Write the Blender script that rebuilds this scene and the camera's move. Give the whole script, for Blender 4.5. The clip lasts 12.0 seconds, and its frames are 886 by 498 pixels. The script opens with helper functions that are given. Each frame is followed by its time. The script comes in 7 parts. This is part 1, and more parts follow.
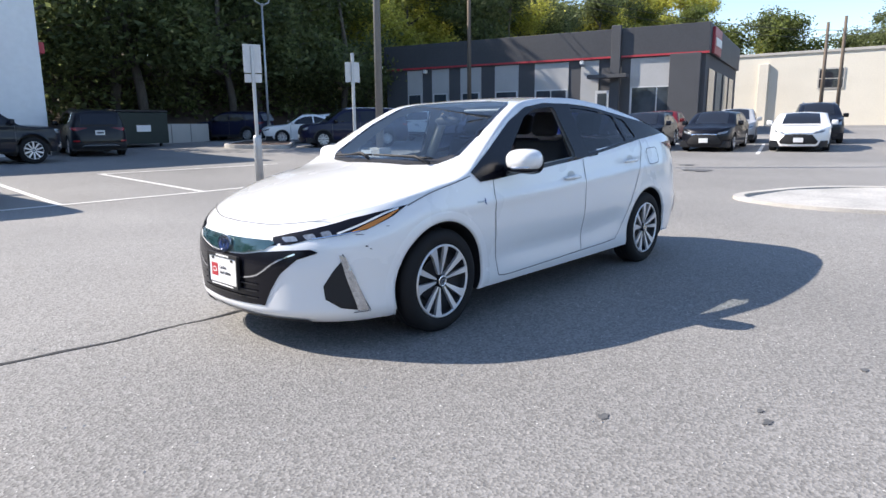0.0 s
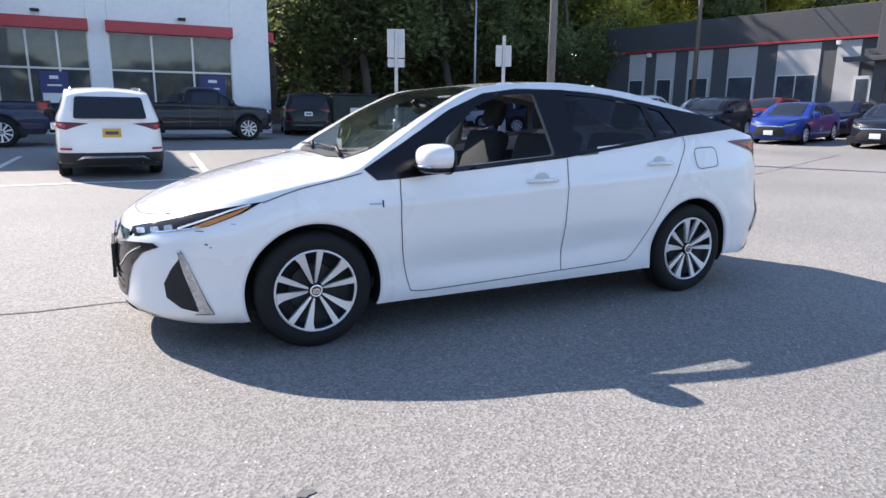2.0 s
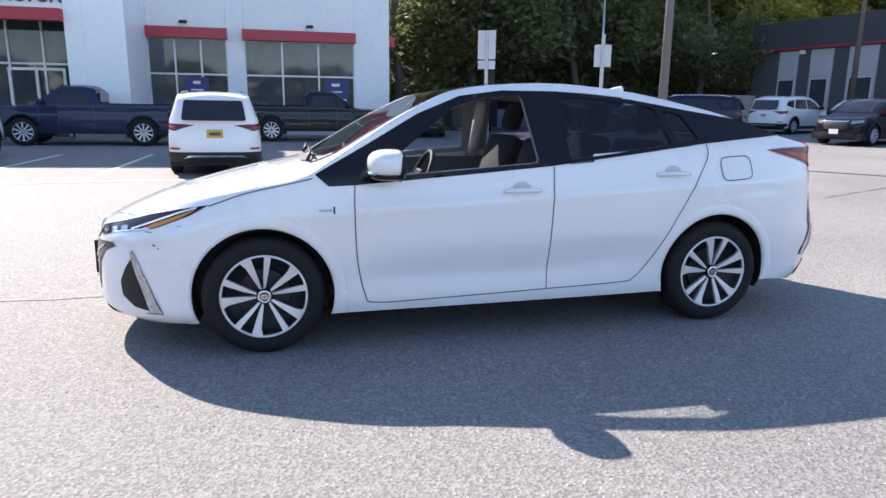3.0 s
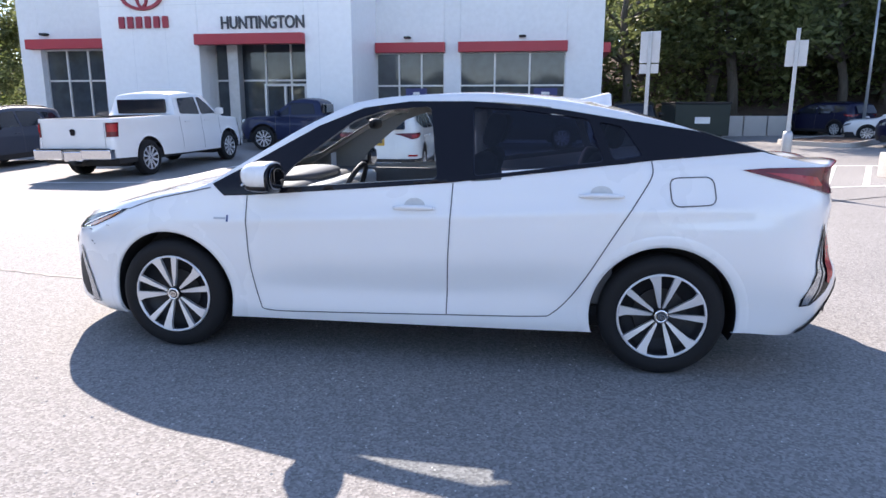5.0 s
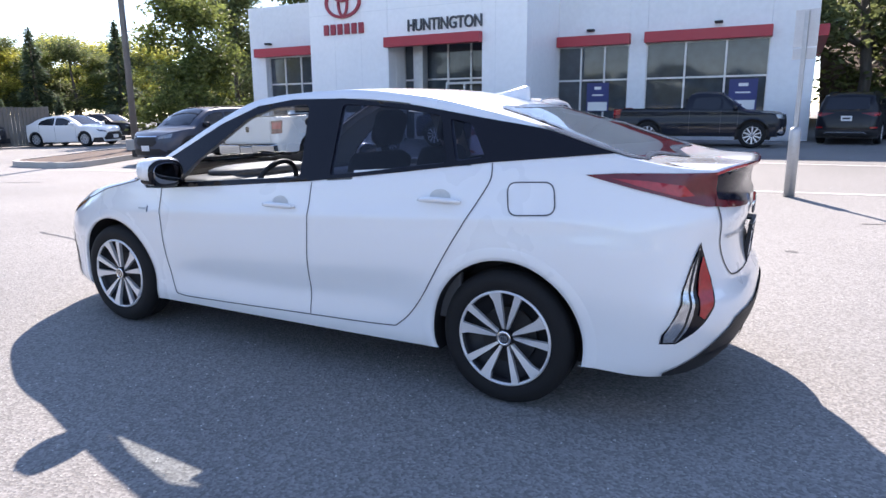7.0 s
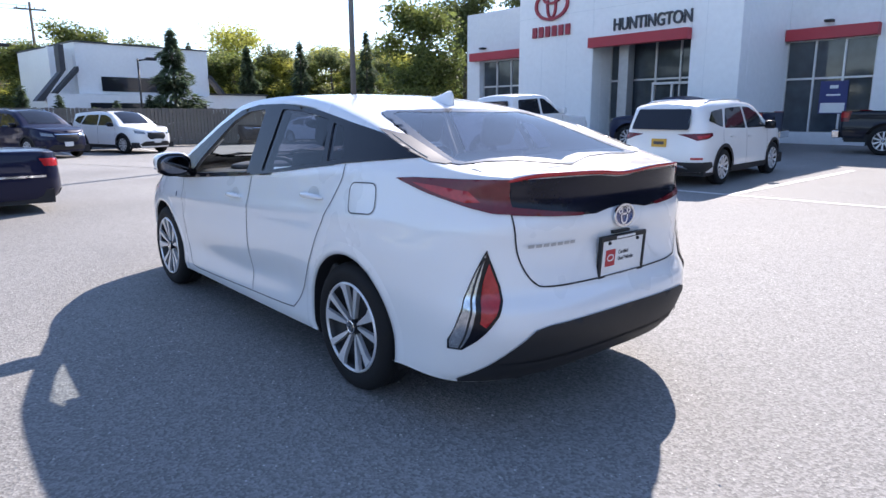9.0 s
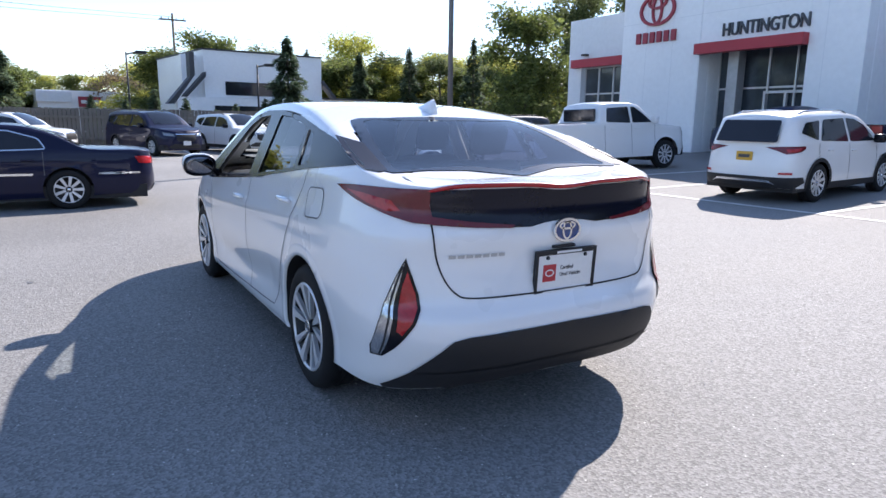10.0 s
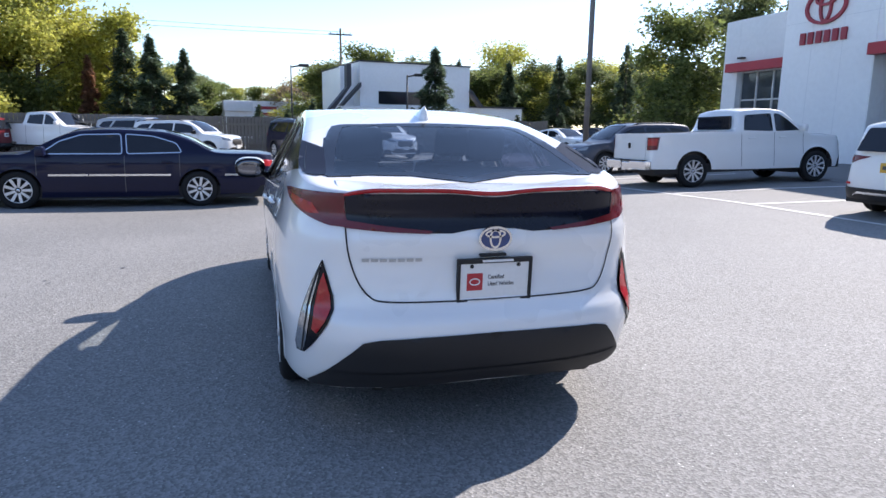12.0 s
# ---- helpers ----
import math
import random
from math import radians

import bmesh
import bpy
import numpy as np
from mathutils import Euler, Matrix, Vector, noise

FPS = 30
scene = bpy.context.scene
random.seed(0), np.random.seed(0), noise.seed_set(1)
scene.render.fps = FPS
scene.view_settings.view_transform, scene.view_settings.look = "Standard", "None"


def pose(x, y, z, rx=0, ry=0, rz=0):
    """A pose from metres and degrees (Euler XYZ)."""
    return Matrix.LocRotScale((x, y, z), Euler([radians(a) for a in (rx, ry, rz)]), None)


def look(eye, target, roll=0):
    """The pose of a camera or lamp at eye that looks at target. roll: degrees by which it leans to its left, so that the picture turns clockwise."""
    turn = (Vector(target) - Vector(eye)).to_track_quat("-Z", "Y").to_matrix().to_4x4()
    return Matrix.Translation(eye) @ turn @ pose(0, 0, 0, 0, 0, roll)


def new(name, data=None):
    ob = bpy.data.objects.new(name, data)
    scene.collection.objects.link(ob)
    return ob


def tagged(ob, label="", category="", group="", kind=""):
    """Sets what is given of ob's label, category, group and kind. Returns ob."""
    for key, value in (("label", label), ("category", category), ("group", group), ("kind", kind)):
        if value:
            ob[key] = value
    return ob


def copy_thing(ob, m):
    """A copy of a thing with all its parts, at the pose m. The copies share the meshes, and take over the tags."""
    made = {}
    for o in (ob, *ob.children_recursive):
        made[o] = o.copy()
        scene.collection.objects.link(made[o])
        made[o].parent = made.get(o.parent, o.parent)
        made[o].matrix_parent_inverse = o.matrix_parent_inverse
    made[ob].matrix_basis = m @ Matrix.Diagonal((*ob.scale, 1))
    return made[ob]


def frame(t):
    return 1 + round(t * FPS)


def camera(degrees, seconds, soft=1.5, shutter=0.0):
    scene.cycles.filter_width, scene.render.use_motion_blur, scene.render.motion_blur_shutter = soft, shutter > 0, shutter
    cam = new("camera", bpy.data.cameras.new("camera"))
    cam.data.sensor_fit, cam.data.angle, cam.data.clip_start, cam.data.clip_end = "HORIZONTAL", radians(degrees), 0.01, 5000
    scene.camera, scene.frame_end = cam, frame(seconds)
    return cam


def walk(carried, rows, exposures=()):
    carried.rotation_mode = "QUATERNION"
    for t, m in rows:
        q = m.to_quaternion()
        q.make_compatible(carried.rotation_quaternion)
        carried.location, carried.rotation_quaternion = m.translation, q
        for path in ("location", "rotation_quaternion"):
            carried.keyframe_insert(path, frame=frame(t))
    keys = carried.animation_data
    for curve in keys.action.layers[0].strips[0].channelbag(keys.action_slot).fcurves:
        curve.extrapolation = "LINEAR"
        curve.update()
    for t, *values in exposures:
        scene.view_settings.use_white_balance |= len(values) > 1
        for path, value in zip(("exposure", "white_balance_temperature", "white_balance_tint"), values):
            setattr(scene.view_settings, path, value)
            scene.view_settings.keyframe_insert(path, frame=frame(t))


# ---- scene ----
cam = camera(69.0, 12.0)
PATH = [
    (0, (4.131, 3.441, 1.246), (2.691, 2.105, 0.868), -0.5),
    (0.5, (3.698, 3.677, 1.238), (2.372, 2.234, 0.839), -0.0),
    (1, (3.227, 3.856, 1.247), (2.036, 2.304, 0.833), 0.3),
    (1.5, (2.715, 4.038, 1.266), (1.677, 2.38, 0.846), 0.5),
    (2, (2.21, 4.121, 1.265), (1.346, 2.368, 0.845), 0.6),
    (2.5, (1.714, 4.205, 1.263), (1.038, 2.37, 0.845), 0.7),
    (3, (1.23, 4.244, 1.282), (0.757, 2.347, 0.864), 0.6),
    (3.5, (0.745, 4.221, 1.294), (0.474, 2.283, 0.88), 0.4),
    (3.7, (0.537, 4.235, 1.265), (0.348, 2.284, 0.866), 0.3),
    (5.3, (-0.98, 4.096, 1.326), (-0.585, 2.177, 0.921), 0.1),
    (5.5, (-1.152, 4.033, 1.324), (-0.69, 2.13, 0.918), -0.0),
    (6, (-1.579, 3.863, 1.324), (-0.956, 2.007, 0.915), -0.2),
    (6.5, (-2.025, 3.666, 1.324), (-1.246, 1.87, 0.913), -0.3),
    (7, (-2.435, 3.433, 1.322), (-1.503, 1.712, 0.91), -0.4),
    (7.2, (-2.584, 3.332, 1.329), (-1.593, 1.644, 0.915), -0.4),
    (8.8, (-3.799, 2.563, 1.333), (-2.35, 1.247, 0.923), -0.4),
    (9, (-3.94, 2.449, 1.329), (-2.443, 1.186, 0.924), -0.2),
    (9.5, (-4.208, 2.148, 1.334), (-2.603, 1.024, 0.937), 0.2),
    (10, (-4.388, 1.846, 1.346), (-2.695, 0.855, 0.957), 0.7),
    (10.5, (-4.589, 1.584, 1.354), (-2.829, 0.713, 0.973), 1.0),
    (11, (-4.677, 1.372, 1.348), (-2.868, 0.606, 0.973), 1.3),
    (11.5, (-4.715, 1.169, 1.357), (-2.864, 0.508, 0.984), 1.3),
    (12, (-4.786, 0.96, 1.35), (-2.901, 0.405, 0.978), 0.8),
]
walk(cam, [(t, look(eye, target, roll)) for t, eye, target, roll in PATH],
     [(0, 1.17, 6750, 13), (1.5, 1.32, 6800, 15), (2.5, 1.45, 6850, 16), (5.5, 1.63, 6850, 20), (7, 1.56, 6800, 20), (9.5, 1.22, 6450, 17), (12, 1.10, 6400, 16)])

# ---- light ----
SUN_DIR = Vector((0.65, -1.13, 1.03)).normalized()      # towards the sun
elev = math.asin(SUN_DIR.z)
world = bpy.data.worlds.new("sky")
scene.world = world
world.use_nodes = True
wn = world.node_tree.nodes
sky = wn.new("ShaderNodeTexSky")
sky.sky_type = "NISHITA"
sky.sun_disc = False
sky.sun_elevation = elev
sky.sun_rotation = math.atan2(SUN_DIR.x, SUN_DIR.y)
sky.air_density, sky.dust_density, sky.ozone_density = 0.9, 0.08, 2.0
world.node_tree.links.new(sky.outputs[0], wn["Background"].inputs[0])
wn["Background"].inputs[1].default_value = 0.125
sun = new("sun", bpy.data.lights.new("sun", "SUN"))
sun.data.energy, sun.data.angle, sun.data.color = 4.1, radians(0.55), (1.0, 0.95, 0.87)
sun.matrix_world = look(SUN_DIR * 60, (0, 0, 0))


# ---- materials ----
def surface(name, colour, rough=0.5, metal=0.0, vary=0.12, scale=3.0, fine=60.0, bump=0.0, coat=0.0, second=None, emit=0.0, stretch=None, island=0.0):
    """A procedural surface: a coarse and a fine variation of the colour, a fine relief, a varied gloss."""
    m = bpy.data.materials.new(name)
    m.use_nodes = True
    n, l = m.node_tree.nodes, m.node_tree.links
    b = n["Principled BSDF"]
    b.inputs["Roughness"].default_value = rough
    b.inputs["Metallic"].default_value = metal
    b.inputs["Coat Weight"].default_value = coat
    b.inputs["Coat Roughness"].default_value = 0.03
    tc = n.new("ShaderNodeTexCoord")
    src = tc.outputs["Object"]
    if stretch:
        mp = n.new("ShaderNodeMapping")
        mp.inputs["Scale"].default_value = stretch
        l.new(src, mp.inputs[0])
        src = mp.outputs[0]
    big, small = n.new("ShaderNodeTexNoise"), n.new("ShaderNodeTexNoise")
    for node, s in ((big, scale), (small, fine)):
        node.inputs["Scale"].default_value = s
        node.inputs["Detail"].default_value = 4
        l.new(src, node.inputs[0])
    add = n.new("ShaderNodeMath")
    add.operation = "ADD"
    l.new(big.outputs[0], add.inputs[0])
    l.new(small.outputs[0], add.inputs[1])
    mapr = n.new("ShaderNodeMapRange")
    mapr.inputs["From Min"].default_value, mapr.inputs["From Max"].default_value = 0.7, 1.3
    l.new(add.outputs[0], mapr.inputs[0])
    mix = n.new("ShaderNodeMix")
    mix.data_type = "RGBA"
    c = Vector(colour)
    lo = c * (1 - vary)
    hi = Vector(second) if second else c * (1 + vary)
    mix.inputs[6].default_value, mix.inputs[7].default_value = (*lo, 1), (*[min(v, 1) for v in hi], 1)
    l.new(mapr.outputs[0], mix.inputs[0])
    out = mix.outputs[2]
    if island:
        geo = n.new("ShaderNodeNewGeometry")
        hsv = n.new("ShaderNodeHueSaturation")
        mr = n.new("ShaderNodeMapRange")
        mr.inputs["To Min"].default_value, mr.inputs["To Max"].default_value = 1 - island, 1 + island
        l.new(geo.outputs["Random Per Island"], mr.inputs[0])
        l.new(mr.outputs[0], hsv.inputs["Value"])
        l.new(out, hsv.inputs["Color"])
        out = hsv.outputs[0]
    l.new(out, b.inputs["Base Color"])
    rr = n.new("ShaderNodeMapRange")
    rr.inputs["To Min"].default_value, rr.inputs["To Max"].default_value = max(rough * 0.85, 0.02), min(rough * 1.15, 1)
    l.new(big.outputs[0], rr.inputs[0])
    l.new(rr.outputs[0], b.inputs["Roughness"])
    if bump:
        bp = n.new("ShaderNodeBump")
        bp.inputs["Strength"].default_value, bp.inputs["Distance"].default_value = 1.0, bump
        l.new(small.outputs[0], bp.inputs["Height"])
        l.new(bp.outputs[0], b.inputs["Normal"])
    if name in ("gloss_black_trim", "black_tail_panel", "black_plastic", "tyre_rubber"):
        b.inputs["Specular IOR Level"].default_value = 0.3
    if emit:
        b.inputs["Emission Color"].default_value = (*colour, 1)
        b.inputs["Emission Strength"].default_value = emit
    return m


def glazing(name, tint, ior=1.5, gloss=0.01):
    """A thin pane: tinted see-through, with the mirror of its surface on top."""
    m = bpy.data.materials.new(name)
    m.use_nodes = True
    n, l = m.node_tree.nodes, m.node_tree.links
    n.remove(n["Principled BSDF"])
    tr, gl, mx, fr = (n.new(k) for k in ("ShaderNodeBsdfTransparent", "ShaderNodeBsdfGlossy", "ShaderNodeMixShader", "ShaderNodeLayerWeight"))
    pw, ma = n.new("ShaderNodeMath"), n.new("ShaderNodeMath")
    tr.inputs[0].default_value = (*tint, 1)
    gl.inputs["Roughness"].default_value = gloss
    fr.inputs[0].default_value = 0.5
    pw.operation, pw.inputs[1].default_value = "POWER", 4.0
    ma.operation, ma.inputs[1].default_value, ma.inputs[2].default_value = "MULTIPLY_ADD", 0.75, 0.04 * ior / 1.5
    l.new(fr.outputs["Facing"], pw.inputs[0])
    l.new(pw.outputs[0], ma.inputs[0])
    l.new(ma.outputs[0], mx.inputs[0])
    l.new(tr.outputs[0], mx.inputs[1])
    l.new(gl.outputs[0], mx.inputs[2])
    l.new(mx.outputs[0], n["Material Output"].inputs[0])
    return m


def asphalt_material():
    m = surface("asphalt", (0.21, 0.204, 0.195), 0.85, vary=0.15, scale=0.35, fine=70, bump=0.0)
    n, l = m.node_tree.nodes, m.node_tree.links
    b = n["Principled BSDF"]
    tc = n["Texture Coordinate"]
    prev = b.inputs["Base Color"].links[0].from_socket
    vor = n.new("ShaderNodeTexVoronoi")
    vor.inputs["Scale"].default_value = 85
    l.new(tc.outputs["Object"], vor.inputs[0])
    grain = n.new("ShaderNodeMapRange")                 # aggregate: each stone its own tone
    grain.inputs["To Min"].default_value, grain.inputs["To Max"].default_value = 0.68, 1.34
    sep = n.new("ShaderNodeSeparateColor")
    l.new(vor.outputs["Color"], sep.inputs[0])
    l.new(sep.outputs[0], grain.inputs[0])
    mul = n.new("ShaderNodeMix")
    mul.data_type, mul.blend_type = "RGBA", "MULTIPLY"
    mul.inputs[0].default_value = 1.0
    l.new(prev, mul.inputs[6])
    l.new(grain.outputs[0], mul.inputs[7])
    spark = n.new("ShaderNodeTexVoronoi")               # pale chips
    spark.inputs["Scale"].default_value = 21
    l.new(tc.outputs["Object"], spark.inputs[0])
    cut = n.new("ShaderNodeMath")
    cut.operation, cut.inputs[1].default_value = "LESS_THAN", 0.085
    l.new(spark.outputs["Distance"], cut.inputs[0])
    sep2 = n.new("ShaderNodeSeparateColor")
    l.new(spark.outputs["Color"], sep2.inputs[0])
    some = n.new("ShaderNodeMath")
    some.operation, some.inputs[1].default_value = "GREATER_THAN", 0.55
    l.new(sep2.outputs[1], some.inputs[0])
    both = n.new("ShaderNodeMath")
    both.operation = "MULTIPLY"
    l.new(cut.outputs[0], both.inputs[0])
    l.new(some.outputs[0], both.inputs[1])
    chip = n.new("ShaderNodeMix")
    chip.data_type = "RGBA"
    chip.inputs[7].default_value = (0.62, 0.61, 0.58, 1)
    l.new(both.outputs[0], chip.inputs[0])
    l.new(mul.outputs[2], chip.inputs[6])
    wear = n.new("ShaderNodeTexNoise")                  # broad bleached and oiled patches
    wear.inputs["Scale"].default_value, wear.inputs["Detail"].default_value = 0.09, 6
    l.new(tc.outputs["Object"], wear.inputs[0])
    wr = n.new("ShaderNodeMapRange")
    wr.inputs["From Min"].default_value, wr.inputs["From Max"].default_value = 0.3, 0.7
    wr.inputs["To Min"].default_value, wr.inputs["To Max"].default_value = 0.85, 1.2
    l.new(wear.outputs[0], wr.inputs[0])
    last = n.new("ShaderNodeMix")
    last.data_type, last.blend_type = "RGBA", "MULTIPLY"
    last.inputs[0].default_value = 1.0
    l.new(chip.outputs[2], last.inputs[6])
    l.new(wr.outputs[0], last.inputs[7])
    l.new(last.outputs[2], b.inputs["Base Color"])
    bp = n.new("ShaderNodeBump")
    bp.inputs["Strength"].default_value, bp.inputs["Distance"].default_value = 0.7, 0.004
    l.new(vor.outputs["Distance"], bp.inputs["Height"])
    l.new(bp.outputs[0], b.inputs["Normal"])
    return m


ASPHALT = asphalt_material()
LINE = surface("road_paint", (0.62, 0.61, 0.58), 0.7, vary=0.2, scale=2.5, fine=90, bump=0.001)
CONCRETE = surface("concrete", (0.42, 0.40, 0.37), 0.85, vary=0.15, scale=1.2, fine=40, bump=0.002)
SOIL = surface("mulch", (0.09, 0.06, 0.045), 0.95, vary=0.4, scale=3, fine=50, bump=0.01)
GRASS = surface("grass", (0.07, 0.09, 0.03), 0.9, vary=0.4, scale=0.6, fine=14, bump=0.02)
TAR = surface("crack_sealer", (0.02, 0.02, 0.021), 0.6, vary=0.3)
WHITE_PAINT = surface("pearl_white_car_paint", (0.82, 0.82, 0.815), 0.28, vary=0.012, scale=1.5, fine=400, coat=1.0)
WHITE_CAR = surface("white_car_paint", (0.80, 0.80, 0.79), 0.35, vary=0.02, coat=0.8)
BLACK_TRIM = surface("gloss_black_trim", (0.006, 0.006, 0.010), 0.2, vary=0.1, coat=0.0)
BLACK_PLASTIC = surface("black_plastic", (0.022, 0.022, 0.024), 0.55, vary=0.15, fine=300, bump=0.0003)
RUBBER = surface("tyre_rubber", (0.011, 0.011, 0.012), 0.75, vary=0.2, scale=8, fine=120, bump=0.0006)
ALLOY = surface("machined_alloy", (0.74, 0.74, 0.75), 0.38, 0.55, vary=0.06, fine=200)
DARK_ALLOY = surface("dark_wheel_metal", (0.018, 0.018, 0.021), 0.5, 0.2, vary=0.2)
CHROME = surface("chrome", (0.75, 0.76, 0.78), 0.1, 1.0, vary=0.03)
SEAM = surface("panel_gap", (0.10, 0.10, 0.11), 0.8, vary=0.1)
CLOTH = surface("dark_seat_cloth", (0.028, 0.028, 0.032), 0.9, vary=0.25, fine=200, bump=0.001)
DASH = surface("soft_dashboard_plastic", (0.09, 0.09, 0.095), 0.6, vary=0.15, fine=150)
PALE_PLASTIC = surface("pale_interior_plastic", (0.62, 0.61, 0.58), 0.6, vary=0.08)
CLEAR = glazing("clear_glass", (0.72, 0.78, 0.80))
TINTED = glazing("privacy_glass", (0.24, 0.26, 0.36), 1.5)
REAR_GLASS = glazing("rear_window_glass", (0.42, 0.46, 0.55), 1.6)
LENS = glazing("clear_lamp_lens", (0.85, 0.88, 0.9))
DARK_GLASS = surface("dark_car_glass", (0.016, 0.019, 0.026), 0.05, vary=0.1, coat=0.0)
SHOP_GLASS = surface("showroom_glass", (0.05, 0.062, 0.075), 0.04, vary=0.3, scale=0.5, fine=3, coat=0.0)
RED_LENS = surface("red_lamp_lens", (0.40, 0.014, 0.018), 0.22, vary=0.18, scale=18, coat=0.3)
DARK_RED = surface("smoked_red_lens", (0.13, 0.006, 0.012), 0.25, vary=0.15, scale=14, coat=0.15)
PANEL_GLASS = surface("black_tail_panel", (0.006, 0.007, 0.016), 0.16, vary=0.2, scale=5, coat=0.0)
AMBER = surface("amber_lens", (0.62, 0.20, 0.02), 0.15, vary=0.1, coat=1.0)
LAMP_SILVER = surface("lamp_reflector", (0.5, 0.52, 0.55), 0.2, 0.8, vary=0.3, scale=25)
HEADLAMP = surface("headlamp_lens", (0.26, 0.28, 0.3), 0.12, 0.5, vary=0.4, scale=20, coat=1.0)
PLATE_WHITE = surface("white_plate", (0.75, 0.75, 0.74), 0.4, vary=0.04)
PLATE_YELLOW = surface("yellow_plate", (0.62, 0.36, 0.05), 0.4, vary=0.08)
PLATE_RED = surface("red_print", (0.45, 0.03, 0.04), 0.5, vary=0.05)
PRINT = surface("dark_print", (0.06, 0.06, 0.07), 0.5, vary=0.1)
BADGE_BLUE = surface("blue_badge", (0.02, 0.05, 0.18), 0.15, 0.4, vary=0.1, coat=1.0)
PANEL_WHITE = surface("white_wall_panel", (0.87, 0.875, 0.88), 0.3, vary=0.04, scale=0.5, fine=6)
PANEL_GREY = surface("pale_grey_wall_panel", (0.74, 0.755, 0.77), 0.35, vary=0.05, scale=0.6, fine=6)
BAND_RED = surface("red_fascia", (0.42, 0.035, 0.05), 0.45, vary=0.06, scale=1)
MULLION = surface("pale_aluminium", (0.6, 0.6, 0.6), 0.4, 0.3, vary=0.05)
SIGN_DARK = surface("dark_sign_letters", (0.045, 0.05, 0.06), 0.4, vary=0.08)
SIGN_RED = surface("red_sign_letters", (0.33, 0.03, 0.05), 0.4, vary=0.08)
FASCIA = surface("charcoal_fascia", (0.05, 0.052, 0.06), 0.6, vary=0.12, scale=0.6, fine=8)
WALL_DARK = surface("charcoal_stucco", (0.075, 0.077, 0.085), 0.8, vary=0.12, scale=0.8, fine=20, bump=0.003)
WALL_PALE = surface("pale_grey_stucco", (0.42, 0.42, 0.42), 0.8, vary=0.08, scale=0.8, fine=20, bump=0.003)
CREAM = surface("cream_painted_block", (0.62, 0.58, 0.50), 0.8, vary=0.07, scale=0.5, fine=12)
GALV = surface("galvanised_steel", (0.45, 0.46, 0.47), 0.45, 0.6, vary=0.12, scale=6, fine=60)
SIGN_BACK = surface("bare_aluminium_sign", (0.55, 0.55, 0.55), 0.5, 0.4, vary=0.08, scale=5)
POLE_GREY = surface("grey_painted_pole", (0.16, 0.155, 0.15), 0.6, 0.2, vary=0.15)
BLACK_POLE = surface("black_painted_pole", (0.02, 0.02, 0.022), 0.5, vary=0.15)
WOOD_POLE = surface("weathered_pole_wood", (0.14, 0.11, 0.085), 0.9, vary=0.25, scale=2, fine=30, bump=0.004, stretch=(4, 4, 0.4))
FENCE_WOOD = surface("weathered_fence_boards", (0.17, 0.155, 0.135), 0.9, vary=0.25, scale=2, fine=40, bump=0.003, stretch=(4, 4, 0.5))
def leafy(*a, **k):
    """Leaves: the same surface, with light coming through from behind."""
    m = surface(*a, **k)
    n, l = m.node_tree.nodes, m.node_tree.links
    b = n["Principled BSDF"]
    t, mx = n.new("ShaderNodeBsdfTranslucent"), n.new("ShaderNodeMixShader")
    l.new(b.inputs["Base Color"].links[0].from_socket, t.inputs[0])
    mx.inputs[0].default_value = 0.58
    l.new(b.outputs[0], mx.inputs[1])
    l.new(t.outputs[0], mx.inputs[2])
    l.new(mx.outputs[0], n["Material Output"].inputs[0])
    return m


BARK = surface("bark", (0.10, 0.085, 0.07), 0.95, vary=0.35, scale=4, fine=30, bump=0.02, stretch=(3, 3, 0.5))
LEAF_DARK = leafy("dark_green_leaves", (0.10, 0.14, 0.06), 0.55, vary=0.3, scale=0.6, fine=4, second=(0.23, 0.26, 0.10), island=0.45)
LEAF_YELLOW = leafy("yellow_green_leaves", (0.42, 0.45, 0.08), 0.55, vary=0.3, scale=0.5, fine=4, second=(0.60, 0.57, 0.13), island=0.4)
LEAF_MID = leafy("green_leaves", (0.14, 0.19, 0.06), 0.55, vary=0.3, scale=0.5, fine=4, second=(0.20, 0.23, 0.06), island=0.45)
LEAF_TAN = leafy("turning_brown_leaves", (0.26, 0.20, 0.12), 0.6, vary=0.3, scale=0.5, fine=4, island=0.4)
LEAF_RUST = leafy("rust_brown_needles", (0.28, 0.15, 0.09), 0.7, vary=0.3, island=0.4)
NEEDLE = leafy("conifer_needles", (0.085, 0.13, 0.075), 0.7, vary=0.3, scale=1, fine=6, second=(0.15, 0.20, 0.11), island=0.45)
BLUE_BANNER = surface("blue_window_banner", (0.03, 0.04, 0.16), 0.5, vary=0.15)


def paint(name, colour, metal=0.3):
    m = surface(name, colour, 0.4, metal * 0.4, vary=0.05, coat=0.4)
    m.node_tree.nodes["Principled BSDF"].inputs["Specular IOR Level"].default_value = 0.12
    return m


NAVY = paint("navy_car_paint", (0.007, 0.009, 0.034))
BLACK_PAINT = paint("black_car_paint", (0.006, 0.007, 0.012))
GREY_BLUE = paint("slate_grey_car_paint", (0.055, 0.065, 0.09), 0.5)
SILVER = paint("silver_car_paint", (0.45, 0.46, 0.47), 0.6)
DARK_GREY = paint("dark_grey_car_paint", (0.010, 0.013, 0.022), 0.4)
BLUE = paint("bright_blue_car_paint", (0.012, 0.035, 0.22))
RED_CAR = paint("dark_red_car_paint", (0.16, 0.012, 0.016))


